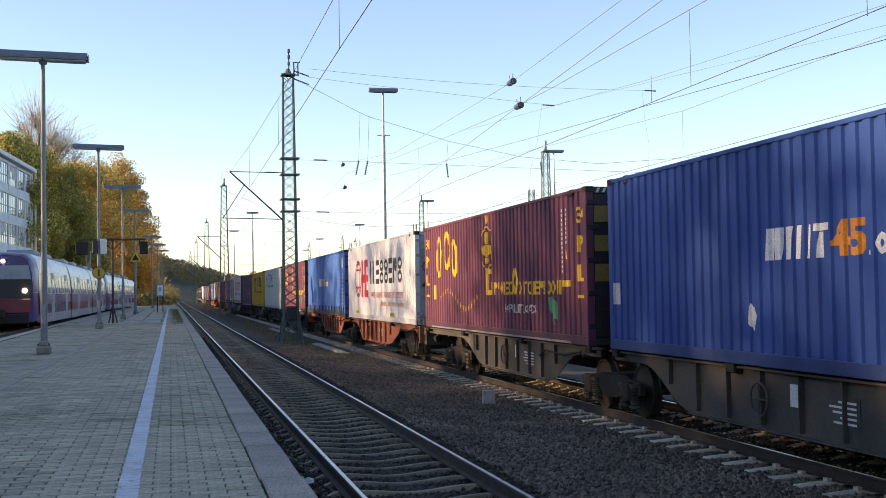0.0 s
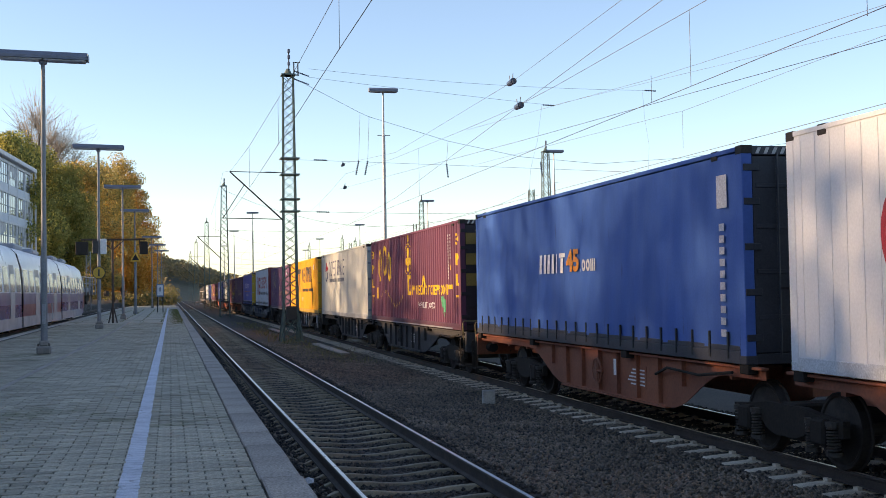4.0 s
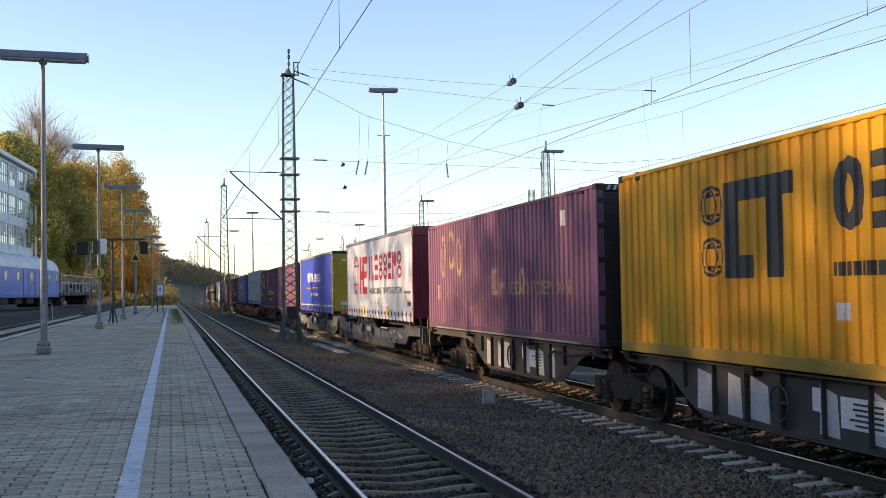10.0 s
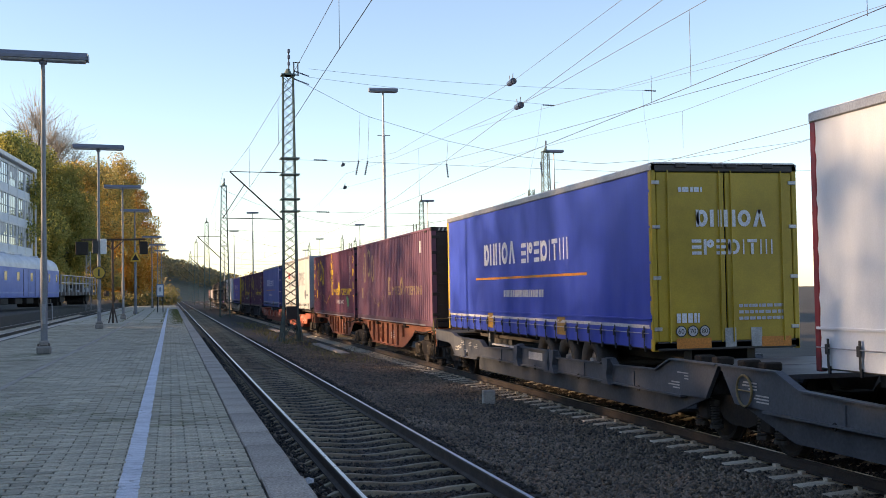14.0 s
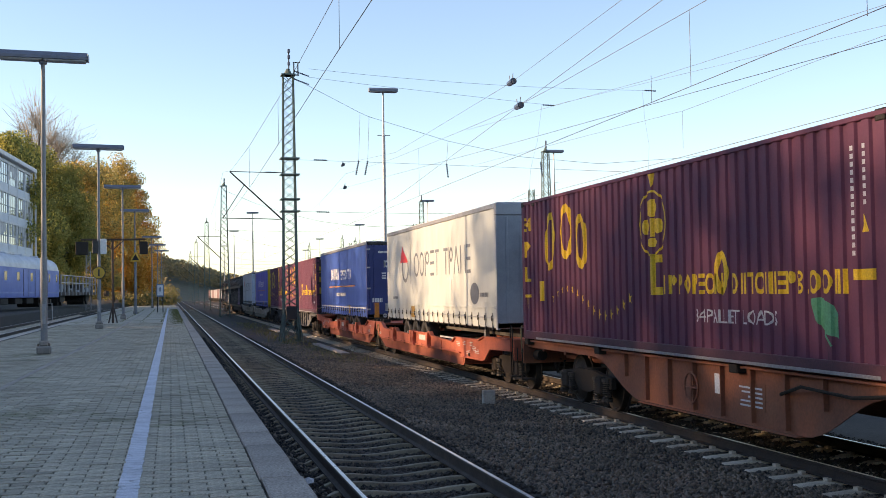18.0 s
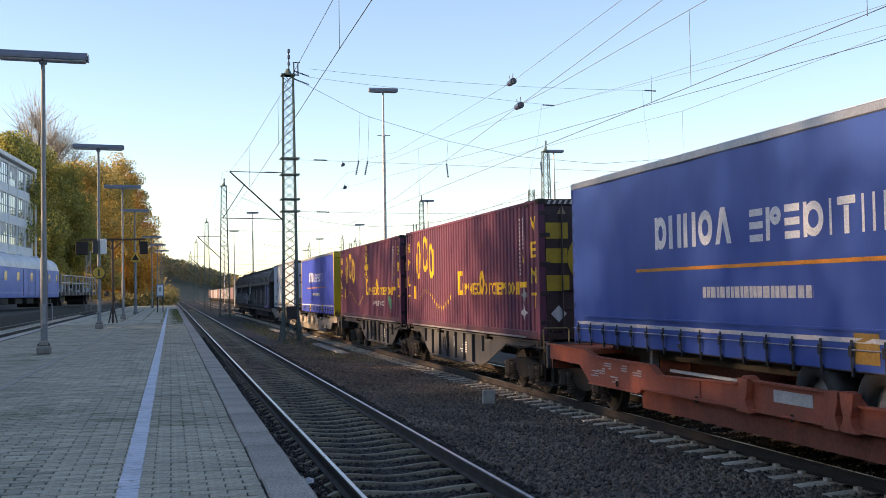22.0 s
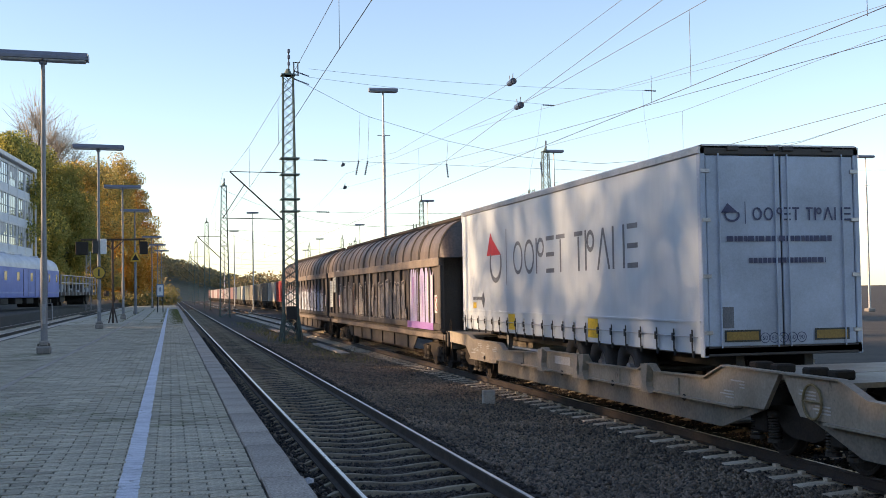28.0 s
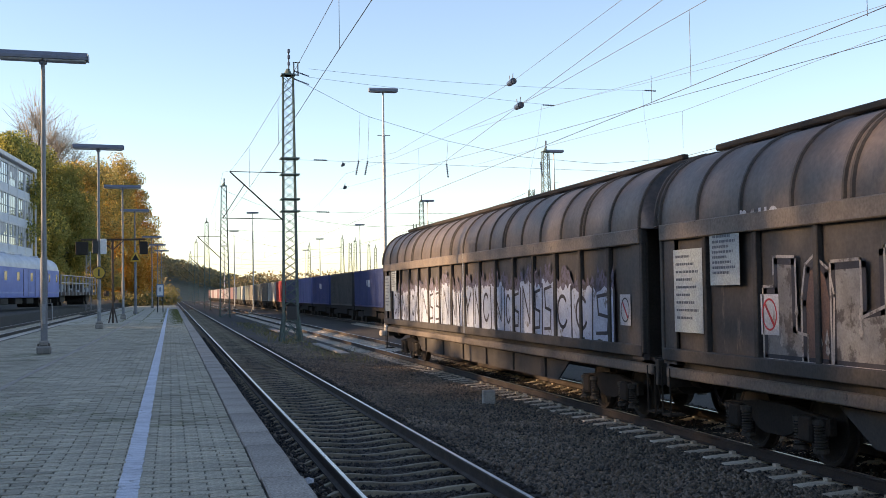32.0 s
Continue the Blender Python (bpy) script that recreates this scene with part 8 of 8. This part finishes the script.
    mark("R", "diamond_placard", flat_shape([[(0, 0.2), (0.16, 0), (0.32, 0.2), (0.16, 0.42)]]), 5.1, 1.52, SIGN_GREY, "", False, 0.03)
    mark("M", "grey_disc", flat_shape([disc(0.45, 0.28, 0.42, 0.27)]), -4.48, 1.6, SIGN_GREY, "", False, 0.03)
    mark("M", "tape_patch", flat_shape([rect(0, 0.06, -0.65, 0.02), rect(-0.5, 0.3, 0.0, 0.09)]), -2.4, 2.25, PALE, "pale tape over a torn curtain", False, 0.034)
    mark("M", "small_words", bars(0.8, 0.1, 7, 14), -5.4, 1.8, SIGN_GREY, "", False, 0.03)
    end_mark("R", "roof_emblem", flat_shape([[(0, 0.13), (0.1, 0.27), (0.27, 0.13)], *band(0.17, 0.1, 0.12, 0.1, 0.03, 150, 385)]), -0.95, 2.87, SIGN_BLUE)
    end_mark("R", "thin_bar", flat_shape([rect(0, 0.012, 0, 0.32)]), -0.58, 2.84, SIGN_BLUE)
    end_mark("R", "long_word", word_marks("oopet tpvne", 1.6, 0.19, 0.026), -0.47, 2.89, SIGN_BLUE)
    end_mark("R", "small_words", bars(1.68, 0.08, 18, 15), -0.87, 2.59, SIGN_BLUE)
    end_mark("R", "small_words", bars(1.22, 0.075, 14, 16), -0.53, 2.28, SIGN_BLUE)
    for x0 in (-0.94, 0.48):
        end_mark("R", "marker_board", flat_shape([rect(0, 0.56, 0, 0.17)]), x0, 1.16, BLACK_PAINT)
        end_mark("R", "marker_board", flat_shape([rect(0.03, 0.53, 0.025, 0.145)]), x0, 1.16, BROWN_BOARD, lift=0.009)
    for i, tx in enumerate(("50", "60", "70", "80", "90")):
        end_mark("R", "disc_rim", flat_shape(band(0, 0, 0.075, 0.075, 0.01)), -0.31 + i * 0.145, 1.21, SIGN_BLUE)
        end_mark("R", "disc_number", letters(tx, 0.06, 0.085), -0.352 + i * 0.145, 1.18, SIGN_BLUE, "speed number " + tx + " in a ring")
    end_mark("R", "grey_box", flat_shape([rect(0, 0.19, 0, 0.3)]), -0.98, 1.36, SIGN_GREY)


markings()


def van_marks():
    """Boards and sprayed forms on the covered wagons. Their walls stand at x = -1.41, the posts a little proud."""
    S, U = LOAD["S"][0], LOAD["T"][0]
    X = -1.412

    def lay(w, name, flat, y, z, mat, label="", lift=0.004, x=X):
        pts, faces = flat
        sh = Shape().add([(x - lift, y - u, z + v) for u, v in pts], faces)
        return part(name, sh, mat, w, label, fix=False)

    def stroke(path, wd):
        """A band of width wd along a path."""
        out = []
        for (u0, v0), (u1, v1) in zip(path, path[1:]):
            ln = math.hypot(u1 - u0, v1 - v0) or 1
            du, dv = (u1 - u0) / ln * wd / 2, (v1 - v0) / ln * wd / 2
            out.append([(u0 - dv - du, v0 + du - dv), (u1 - dv + du, v1 + du + dv), (u1 + dv + du, v1 - du + dv), (u0 + dv - du, v0 - du - dv)])
        return out

    FORMS = ([(0.0, 0.0), (0.0, 0.95), (0.62, 0.95), (0.62, 0.5), (0.95, 0.5), (0.95, 1.05), (1.5, 1.05), (1.5, 0.0)],
             [(0.0, 0.0), (0.0, 0.6), (0.1, 0.9), (0.3, 1.0), (0.5, 0.9), (0.6, 0.6), (0.55, 0.0)],
             [(0.0, 0.1), (0.25, 1.0), (0.6, 1.0), (0.7, 0.6), (0.95, 1.0), (1.2, 0.95), (1.0, 0.0), (0.6, 0.3), (0.4, -0.05)],
             [(0.0, 0.0), (0.1, 0.45), (0.4, 0.6), (0.7, 0.45), (0.8, 0.1), (0.75, 1.0), (1.2, 1.0), (1.15, 0.0), (0.9, -0.08)],
             [(0.0, 0.0), (0.0, 0.7), (0.28, 0.7), (0.28, 1.0), (0.7, 1.0), (0.7, 0.3), (0.95, 0.3), (0.95, 0.0)])

    def sprayed(w, y, z, order, scale, high, fill, edge, inner, seed):
        """Linked sprayed forms: a dull fill, a dark line, a pale outer line, drops and small strokes."""
        rnd = random.Random(seed)
        for i, k in enumerate(order):
            f = [(u * scale, v * high * rnd.uniform(0.96, 1.05)) for u, v in FORMS[k]]
            ring = f + [f[0]]
            wide = max(u for u, v in f)
            lay(w, "sprayed_form", flat_shape([f]), y, z, fill[i % len(fill)], "", 0.006 + 0.0006 * (i % 2))
            lay(w, "sprayed_outline", flat_shape(stroke(ring, 0.075)), y, z, inner, "", 0.009 + 0.0006 * (i % 2))
            grown = [(u + (0.06 if u > wide / 2 else -0.06), v + (0.06 if v > high / 2 else -0.03)) for u, v in ring]
            lay(w, "sprayed_outline", flat_shape(stroke(grown, 0.035)), y, z, edge, "", 0.012 + 0.0006 * (i % 2))
            for _ in range(3):
                u, v = rnd.uniform(0.15, 0.85) * wide, rnd.uniform(0.1, 0.7) * high
                kind = rnd.randrange(3)
                if kind == 0:
                    lay(w, "sprayed_drop", flat_shape([[(u - 0.045, v), (u, v - 0.05), (u + 0.045, v), (u, v + 0.16)]]), y, z, edge, "", 0.014)
                elif kind == 1:
                    lay(w, "sprayed_stroke", flat_shape(stroke([(u, v), (u + 0.03, v + 0.25), (u + 0.2, v + 0.28)], 0.035)), y, z, inner, "", 0.014)
                else:
                    lay(w, "sprayed_stroke", flat_shape(stroke([(u, v + 0.2), (u - 0.08, v), (u + 0.1, v - 0.06), (u + 0.12, v + 0.1)], 0.03)), y, z, edge, "", 0.014)
            y -= wide + rnd.uniform(0.0, 0.16)

    def frosted(w, y0, y1, z, high, fill, haze, line, seed):
        """A ragged pale field with a hazy upper edge, dark slots and curls cut by line."""
        rnd = random.Random(seed)
        y = y0
        while y > y1:
            wd = rnd.uniform(0.55, 1.15)
            hh = high * rnd.uniform(0.85, 1.1)
            n = 10
            top = [(wd * (1 - j / n), hh + rnd.uniform(-0.07, 0.07)) for j in range(n + 1)]
            low = [(wd * j / n, rnd.uniform(-0.10, 0.02)) for j in range(n + 1)]
            hz = [(wd * (1 - j / n), hh + rnd.uniform(0.05, 0.42)) for j in range(n + 1)]
            lay(w, "sprayed_haze", flat_shape([[(0, hh * 0.7), (wd, hh * 0.7)] + hz]), y, z, haze, "", 0.005)
            lay(w, "sprayed_form", flat_shape([low + top]), y, z, fill, "", 0.007)
            kind = rnd.randrange(4)
            c = wd * 0.5
            if kind == 0:
                m = stroke([(c, 0.1), (c, hh * 0.45), (c - wd * 0.2, hh * 0.9)], 0.09) + stroke([(c, hh * 0.45), (c + wd * 0.3, hh * 0.85)], 0.06)
            elif kind == 1:
                m = band(c, hh * 0.5, wd * 0.3, hh * 0.36, 0.07, 40, 330)
            elif kind == 2:
                m = stroke([(wd * 0.2, 0.1), (wd * 0.25, hh * 0.9), (wd * 0.75, 0.2), (wd * 0.8, hh * 0.95)], 0.06)
            else:
                m = stroke([(wd * 0.8, hh * 0.9), (wd * 0.25, hh * 0.85), (wd * 0.3, hh * 0.5), (wd * 0.75, hh * 0.45), (wd * 0.7, 0.12), (wd * 0.2, 0.1)], 0.06)
            lay(w, "sprayed_outline", flat_shape(m), y, z, line, "", 0.010)
            lay(w, "sprayed_outline", flat_shape(stroke([(wd, 0.0), (wd + rnd.uniform(-0.06, 0.06), hh)], 0.07)), y, z, line, "", 0.0095)
            y -= wd
    dark = surface("dark spray line", (0.035, 0.03, 0.04), 0.6)
    grey = surface("dull silver spray paint", (0.26, 0.25, 0.24), 0.55, second=(0.15, 0.13, 0.12), scale=2.5, worn=(0.08, 0.065, 0.06), worn_at=0.52, worn_scale=3)
    thin = surface("pale spray line", (0.42, 0.38, 0.35), 0.55, worn=(0.1, 0.08, 0.07), worn_at=0.55, worn_scale=4)
    haze = surface("thin violet spray haze", (0.14, 0.125, 0.19), 0.7, second=(0.07, 0.06, 0.08), scale=3, worn=(0.05, 0.04, 0.04), worn_at=0.5, worn_scale=7)
    rust = surface("brown spray paint", (0.16, 0.085, 0.06), 0.6, second=(0.11, 0.06, 0.05), scale=2)
    frosted(U, 9.6, -9.0, 1.33, 0.95, PALE_BLUE, haze, dark, 3)
    sprayed(S, 8.3, 1.33, (4, 1, 0, 1, 4, 3, 0), 0.95, 1.12, (grey, rust, grey), thin, dark, 5)
    sprayed(S, 0.6, 1.33, (2, 3, 0, 2, 1, 4), 1.0, 1.15, (grey,), thin, dark, 8)
    # lilac: three tall panels between the posts
    rnd = random.Random(9)
    for i in range(3):
        y0 = -7.1 - i * 1.12
        tops = [(u, 1.75 + rnd.uniform(-0.25, 0.25)) for u in np.linspace(1.0, 0.0, 9)]
        lay(S, "sprayed_panel", flat_shape([[(0, 0.12), (1.0, 0.12)] + tops]), y0, 1.15, LILAC, "pale lilac sprayed panel", 0.005)
        for j in range(5):
            u = rnd.uniform(0.05, 0.8)
            lay(S, "sprayed_outline", flat_shape([[(u, 0.3), (u + 0.05, 0.3), (u + rnd.uniform(0, 0.2), 1.5), (u + rnd.uniform(-0.1, 0.05), 1.5)]]), y0, 1.15, VIOLET if j % 2 else SILVER, "", 0.009)
    lay(S, "sprayed_panel", flat_shape([rect(0, 3.6, 0, 0.2)]), -7.0, 1.12, VIOLET, "violet sprayed strip", 0.07)
    for w, y in ((S, -10.57), (U, -10.24), (S, 8.42)):
        lay(w, "notice_board", flat_shape([rect(0, 0.44, 0, 0.5)]), y, 1.6, PALE, "pale notice board with a red ring", 0.012)
        lay(w, "ring_sign", flat_shape(band(0.22, 0.25, 0.18, 0.2, 0.025)), y, 1.6, SIGN_RED if w is S else BLACK_PAINT, "", 0.016)
        lay(w, "ring_bar", flat_shape([[(0.1, 0.36), (0.13, 0.39), (0.34, 0.14), (0.31, 0.11)]]), y, 1.6, SIGN_RED, "", 0.017)
    for w in (S, U):
        for y, z, wd, hg in ((10.87, 1.56, 0.93, 1.18), (9.7, 2.22, 0.84, 0.82)):
            b = lay(w, "data_board", flat_shape([rect(0, wd, 0, hg)]), y, z, surface("pale data board", (0.42, 0.47, 0.46), 0.5, second=(0.33, 0.37, 0.36), scale=3), "pale green-grey data board with small writing", 0.055)
            for i in range(9):
                lay(w, "board_writing", bars(wd * (0.5 + 0.35 * ((i * 7) % 5) / 5), 0.035, 8, i), y - 0.08, z + hg - 0.12 - i * (hg - 0.2) / 9, SIGN_GREY, "", 0.059)["kind"] = "stuff"
    for piece in word_marks("pvno", 1.0, 0.2, 0.06):
        lay(S, "sprayed_word", piece, 8.82, 2.97, SILVER, "small silver sprayed block on the upper rail", 0.066)
    # the pale joint strip in the middle of each wagon
    for w in (S, U):
        part("joint_strip", box(-1.475, -1.46, -0.05, 0.05, 1.15, 3.13), GALV, w)


van_marks()


# ---- paving, sleepers' ballast and small stuff ----
def paving():
    """Blocks laid in courses across the platform, half a block out from course to course; the nearest stand as single pieces."""
    bx, by, g = 0.262, 0.137, 0.009
    me = box(g / 2, bx - g / 2, g / 2, by - g / 2, PZ - 0.05, PZ, bevel=0.006).mesh("paving_block")
    rnd = random.Random(3)
    made = 0
    rest_v, rest_f = [], []
    y, row = 7.6, 0
    strip0, strip1 = -2.88, -2.76
    while y < 62:
        off = (row % 2) * bx / 2
        x = P_IN - bx + off
        while x > P_LEFT + 0.36:
            x0, x1 = x, min(x + bx, P_IN)
            z = PZ + rnd.uniform(-0.004, 0.003) + 0.004 * math.sin(x * 2.1) * math.sin(y * 1.3)
            if x1 > P_LEFT + 0.4:
                if y < 12.6 and -1.15 < x0 < 0.5 and made < 296 and x1 - x0 > bx * 0.9:
                    o = part("paving_block", me, PAVER, PLATFORM)
                    o.location = (x0, y, z - PZ)
                    o.rotation_euler = (0, 0, rnd.uniform(-0.008, 0.008))
                    made += 1
                else:
                    k = len(rest_v)
                    c = 0.006
                    a0, a1, b0, b1 = x0 + g / 2, x1 - g / 2, y + g / 2, y + by - g / 2
                    rest_v += [(a0, b0, z - 0.03), (a1, b0, z - 0.03), (a1, b1, z - 0.03), (a0, b1, z - 0.03), (a0 + c, b0 + c, z), (a1 - c, b0 + c, z), (a1 - c, b1 - c, z), (a0 + c, b1 - c, z)]
                    rest_f += [(k + 4, k + 5, k + 6, k + 7), (k, k + 1, k + 5, k + 4), (k + 1, k + 2, k + 6, k + 5), (k + 2, k + 3, k + 7, k + 6), (k + 3, k, k + 4, k + 7)]
            x -= bx
        y += by
        row += 1
    m = bpy.data.meshes.new("paving_rest")
    m.from_pydata(rest_v, [], rest_f)
    o = part("paving_rest", m, PAVERS, PLATFORM)
    o["kind"] = "stuff"
    # far end of the platform, past the single blocks
    part("paved_surface", box(P_LEFT + 0.35, P_IN, 62, 170, PZ - 0.011, PZ - 0.003), PAVERS, PLATFORM)
    part("paved_surface", box(P_LEFT + 0.35, P_IN, -50, 7.6, PZ - 0.011, PZ - 0.003), PAVERS, PLATFORM)
    # the smooth kerb strip that divides the platform lengthwise
    s = box(strip0 + 0.01, strip1 - 0.01, 0.005, 0.995, PZ - 0.05, PZ + 0.010, bevel=0.006).mesh("strip_slab")
    for i in range(12, 96):
        o = part("strip_slab", s, EDGE_STONE, PLATFORM)
        o.location, o.rotation_euler = (0.0125 * min(i, 48), i, rnd.uniform(-0.002, 0.002)), (0, 0, -0.0125 if i < 48 else 0)
    # painted safety line, broken by the joints of the blocks
    rnd = random.Random(8)
    y = 7.0
    line = Shape()
    while y < 130:
        ln = by if y < 40 else 2.0
        j = rnd.uniform(-0.006, 0.006)
        line.box(-0.385 + j, -0.235 + j, y + 0.006, y + ln - 0.006, PZ + 0.001, PZ + 0.0065)
        y += ln
    part("safety_line", line, LINE_PAINT, PLATFORM, "worn white painted safety line")
    # grass and moss that has grown over the joints at the far end
    moss = Shape()
    for _ in range(3600):
        yy = 4.0 * round(rnd.uniform(60, 120) / 4) + rnd.gauss(0, 0.7)
        x = P_IN - abs(rnd.gauss(0, 0.30)) - 0.02 if rnd.random() < 0.8 else P_IN - 1.1 * rnd.randrange(1, 6) + rnd.gauss(0, 0.05)
        if rnd.random() > (yy - 26) / 60:
            continue
        hh = rnd.uniform(0.02, 0.06)
        a = rnd.uniform(0, 6.28)
        c, d = 0.03 * math.cos(a), 0.03 * math.sin(a)
        moss.add([(x - c, yy - d, PZ - 0.005), (x + c, yy + d, PZ - 0.005), (x + rnd.gauss(0, 0.04), yy + rnd.gauss(0, 0.04), PZ + hh)], [(0, 1, 2)])
    tagged(part("platform_grass", moss, leafy("short weeds", [(0.10, 0.13, 0.03), (0.16, 0.16, 0.05), (0.2, 0.17, 0.07)]), fix=False), "short weeds and moss in the platform's joints", "grass", kind="stuff")
    # leaves and litter caught along the joints
    lit = Shape()
    for _ in range(260):
        x, yy = rnd.uniform(P_LEFT + 0.4, P_IN), 8 + 40 * rnd.random() ** 1.5
        a, s2 = rnd.uniform(0, 6.28), rnd.uniform(0.012, 0.03)
        c, d = math.cos(a) * s2, math.sin(a) * s2
        lit.add([(x + c, yy + d, PZ + 0.008), (x - d * 0.6, yy + c * 0.6, PZ + 0.012), (x - c, yy - d, PZ + 0.008), (x + d * 0.6, yy - c * 0.6, PZ + 0.01)], [(0, 1, 2, 3)])
    tagged(part("fallen_leaves", lit, leafy("dry leaves", [(0.2, 0.12, 0.04), (0.12, 0.08, 0.03), (0.28, 0.18, 0.06)])), "few dry leaves scattered on the paving", "leaves", kind="stuff")


paving()


def ballast_stones():
    rnd = np.random.default_rng(12)
    oct_v = np.array([(1, 0, 0), (-1, 0, 0), (0, 1, 0), (0, -1, 0), (0, 0, 1), (0, 0, -1)], float)
    oct_f = np.array([(0, 2, 4), (2, 1, 4), (1, 3, 4), (3, 0, 4), (2, 0, 5), (1, 2, 5), (3, 1, 5), (0, 3, 5)])

    def scatter(name, n, x0, x1, y0, y1, height, size, label, power=2.0, mat=None, step=0.0, free=0.1, rise=0.5):
        u = rnd.random(n) ** power
        y = y0 + (y1 - y0) * u
        if step:
            y = 4.0 + step * np.floor((y - 4.0) / step) + free + (step - 2 * free) * rnd.random(n)
        x = x0 + (x1 - x0) * rnd.random(n)
        z = np.interp(x, height[0], height[1])
        s = size * (0.55 + 0.9 * rnd.random(n))
        v = oct_v[None] * (0.7 + 0.6 * rnd.random((n, 6, 1))) * s[:, None, None] * np.array([1, 1, 0.8])
        a = rnd.random(n) * 6.283
        t = rnd.random(n) * 1.2
        c, d = np.cos(a)[:, None], np.sin(a)[:, None]
        vx, vy, vz = v[..., 0], v[..., 1], v[..., 2]
        ct, st = np.cos(t)[:, None], np.sin(t)[:, None]
        vx, vz = vx * ct - vz * st, vx * st + vz * ct
        vx, vy = vx * c - vy * d, vx * d + vy * c
        p = np.stack([vx + x[:, None], vy + y[:, None], vz + (z + rnd.random(n) * size * rise)[:, None]], -1).reshape(-1, 3)
        f = (oct_f[None] + 6 * np.arange(n)[:, None, None]).reshape(-1, 3)
        me = bpy.data.meshes.new(name)
        me.vertices.add(len(p))
        me.vertices.foreach_set("co", p.ravel())
        me.loops.add(len(f) * 3)
        me.loops.foreach_set("vertex_index", f.ravel())
        me.polygons.add(len(f))
        me.polygons.foreach_set("loop_start", np.arange(len(f)) * 3)
        me.update(calc_edges=True)
        tagged(part(name, me, mat or STONES), label, "ballast", kind="stuff")
    g = ([0.9, 1.35, 3.8, 4.4, 5.6, 6.9, 7.0, 10.2], [-0.5, -0.24, -0.22, -0.3, -0.4, -0.47, -0.46, -0.46])
    scatter("ballast_stones", 78000, 3.8, 7.15, 9, 52, g, 0.0255, "dark crushed ballast stones between the tracks", 1.7, rise=1.7)
    bed = part("track_bed", box(1.0, 4.05, 4, 200, -0.4, -0.25), surface("oily track bed", (0.022, 0.017, 0.013), 0.9, second=(0.012, 0.0095, 0.0075), scale=0.6, grain=25, grain_mix=0.5, bump=1.0, bump_scale=22))
    tagged(bed, "oily dark ballast bed under the platform track", "ballast", kind="structure")
    scatter("ballast_stones", 34000, 1.25, 3.85, 7.5, 60, ([0.9, 1.7, 2.54, 3.3, 3.8], [-0.225, -0.212, -0.245, -0.212, -0.225]), 0.025, "oily dark ballast stones in the platform track", 1.5, STONES_DARK, 0.6, 0.055)
    scatter("ballast_stones", 5000, 1.0, 1.8, 7.5, 40, ([0.9, 1.3, 1.8], [-0.3, -0.235, -0.225]), 0.034, "dark ballast stones along the platform wall", 1.6)
    scatter("ballast_stones", 26000, 7.95, 10.4, 9.0, 46, ([7.9, 10.4], [-0.46, -0.46]), 0.03, "dark crushed ballast stones between the freight rails", 1.5, STONES_DARK)
    scatter("ballast_stones", 8000, 7.1, 7.75, 9.5, 46, ([7, 7.8], [-0.48, -0.46]), 0.03, "dark crushed ballast stones at the sleeper ends", 1.5, None, 0.62, 0.13)
    # dry grass tufts round the mast and along the track
    tuft = Shape()
    for _ in range(1500):
        y = rnd.uniform(38, 95)
        x = 5.2 + rnd.normal() * 0.55 + (rnd.random() < 0.3) * 1.0
        z = -0.4
        h = 0.08 + 0.22 * rnd.random() ** 2
        a = rnd.random() * 6.28
        c, d = 0.02 * math.cos(a), 0.02 * math.sin(a)
        tuft.add([(x - c, y - d, z), (x + c, y + d, z), (x + rnd.normal() * 0.08, y + rnd.normal() * 0.08, z + h)], [(0, 1, 2)])
    tagged(part("dry_grass", tuft, leafy("dry grass", [(0.22, 0.19, 0.08), (0.12, 0.13, 0.04), (0.3, 0.25, 0.12)]), fix=False), "sparse dry grass tufts round the mast", "grass", kind="stuff")
    rnd2 = random.Random(2)
    for x, y in ((1.25, 18.2), (1.3, 23.6), (1.5, 13.2)):
        o = thing("litter_scrap", "crumpled pale paper scrap lying beside the rail", "litter", pose(x, y, -0.2, 0, 0, rnd2.uniform(0, 90)))
        part("scrap", Shape().add([(-0.06, -0.03, 0), (0.05, -0.04, 0.02), (0.07, 0.03, 0.05), (0.0, 0.05, 0.02), (-0.05, 0.03, 0.06), (0, 0, 0.08)], [(0, 1, 5), (1, 2, 5), (2, 3, 5), (3, 4, 5), (4, 0, 5)]), WHITE, o)


ballast_stones()


# ---- what moves ----
def motions():
    times = [float(t) for t in range(33)]
    for ob, s, z, x in MOVING:
        walk(ob, [(t, pose(x, s - rolled(t), z)) for t in times])
    for ob, back in REGIONAL:
        rows = []
        for t in times:
            y = regional_nose(t) + back
            rows.append((t, pose(T0 + bend(y), y, Z0, 0, 0, -math.degrees(math.atan((bend(y + 15) - bend(y - 15)) / 30)))))
        walk(ob, rows)
    for ob, s, (x, y, z) in WHEELS:
        rows, last = [], None
        ts = [t / 15 for t in range(481) if 6 < s - rolled(t / 15) < 75]
        if not ts:
            ts = [0.0]
        for t in sorted({0.0, 32.0, *ts}):
            tt = min(max(t, ts[0]), ts[-1])
            a = -(rolled(tt) - rolled(ts[0])) / 0.46
            rows.append((t, Matrix.Translation((x, y, z)) @ Matrix.Rotation(-a, 4, "X")))
        walk(ob, rows)


motions()
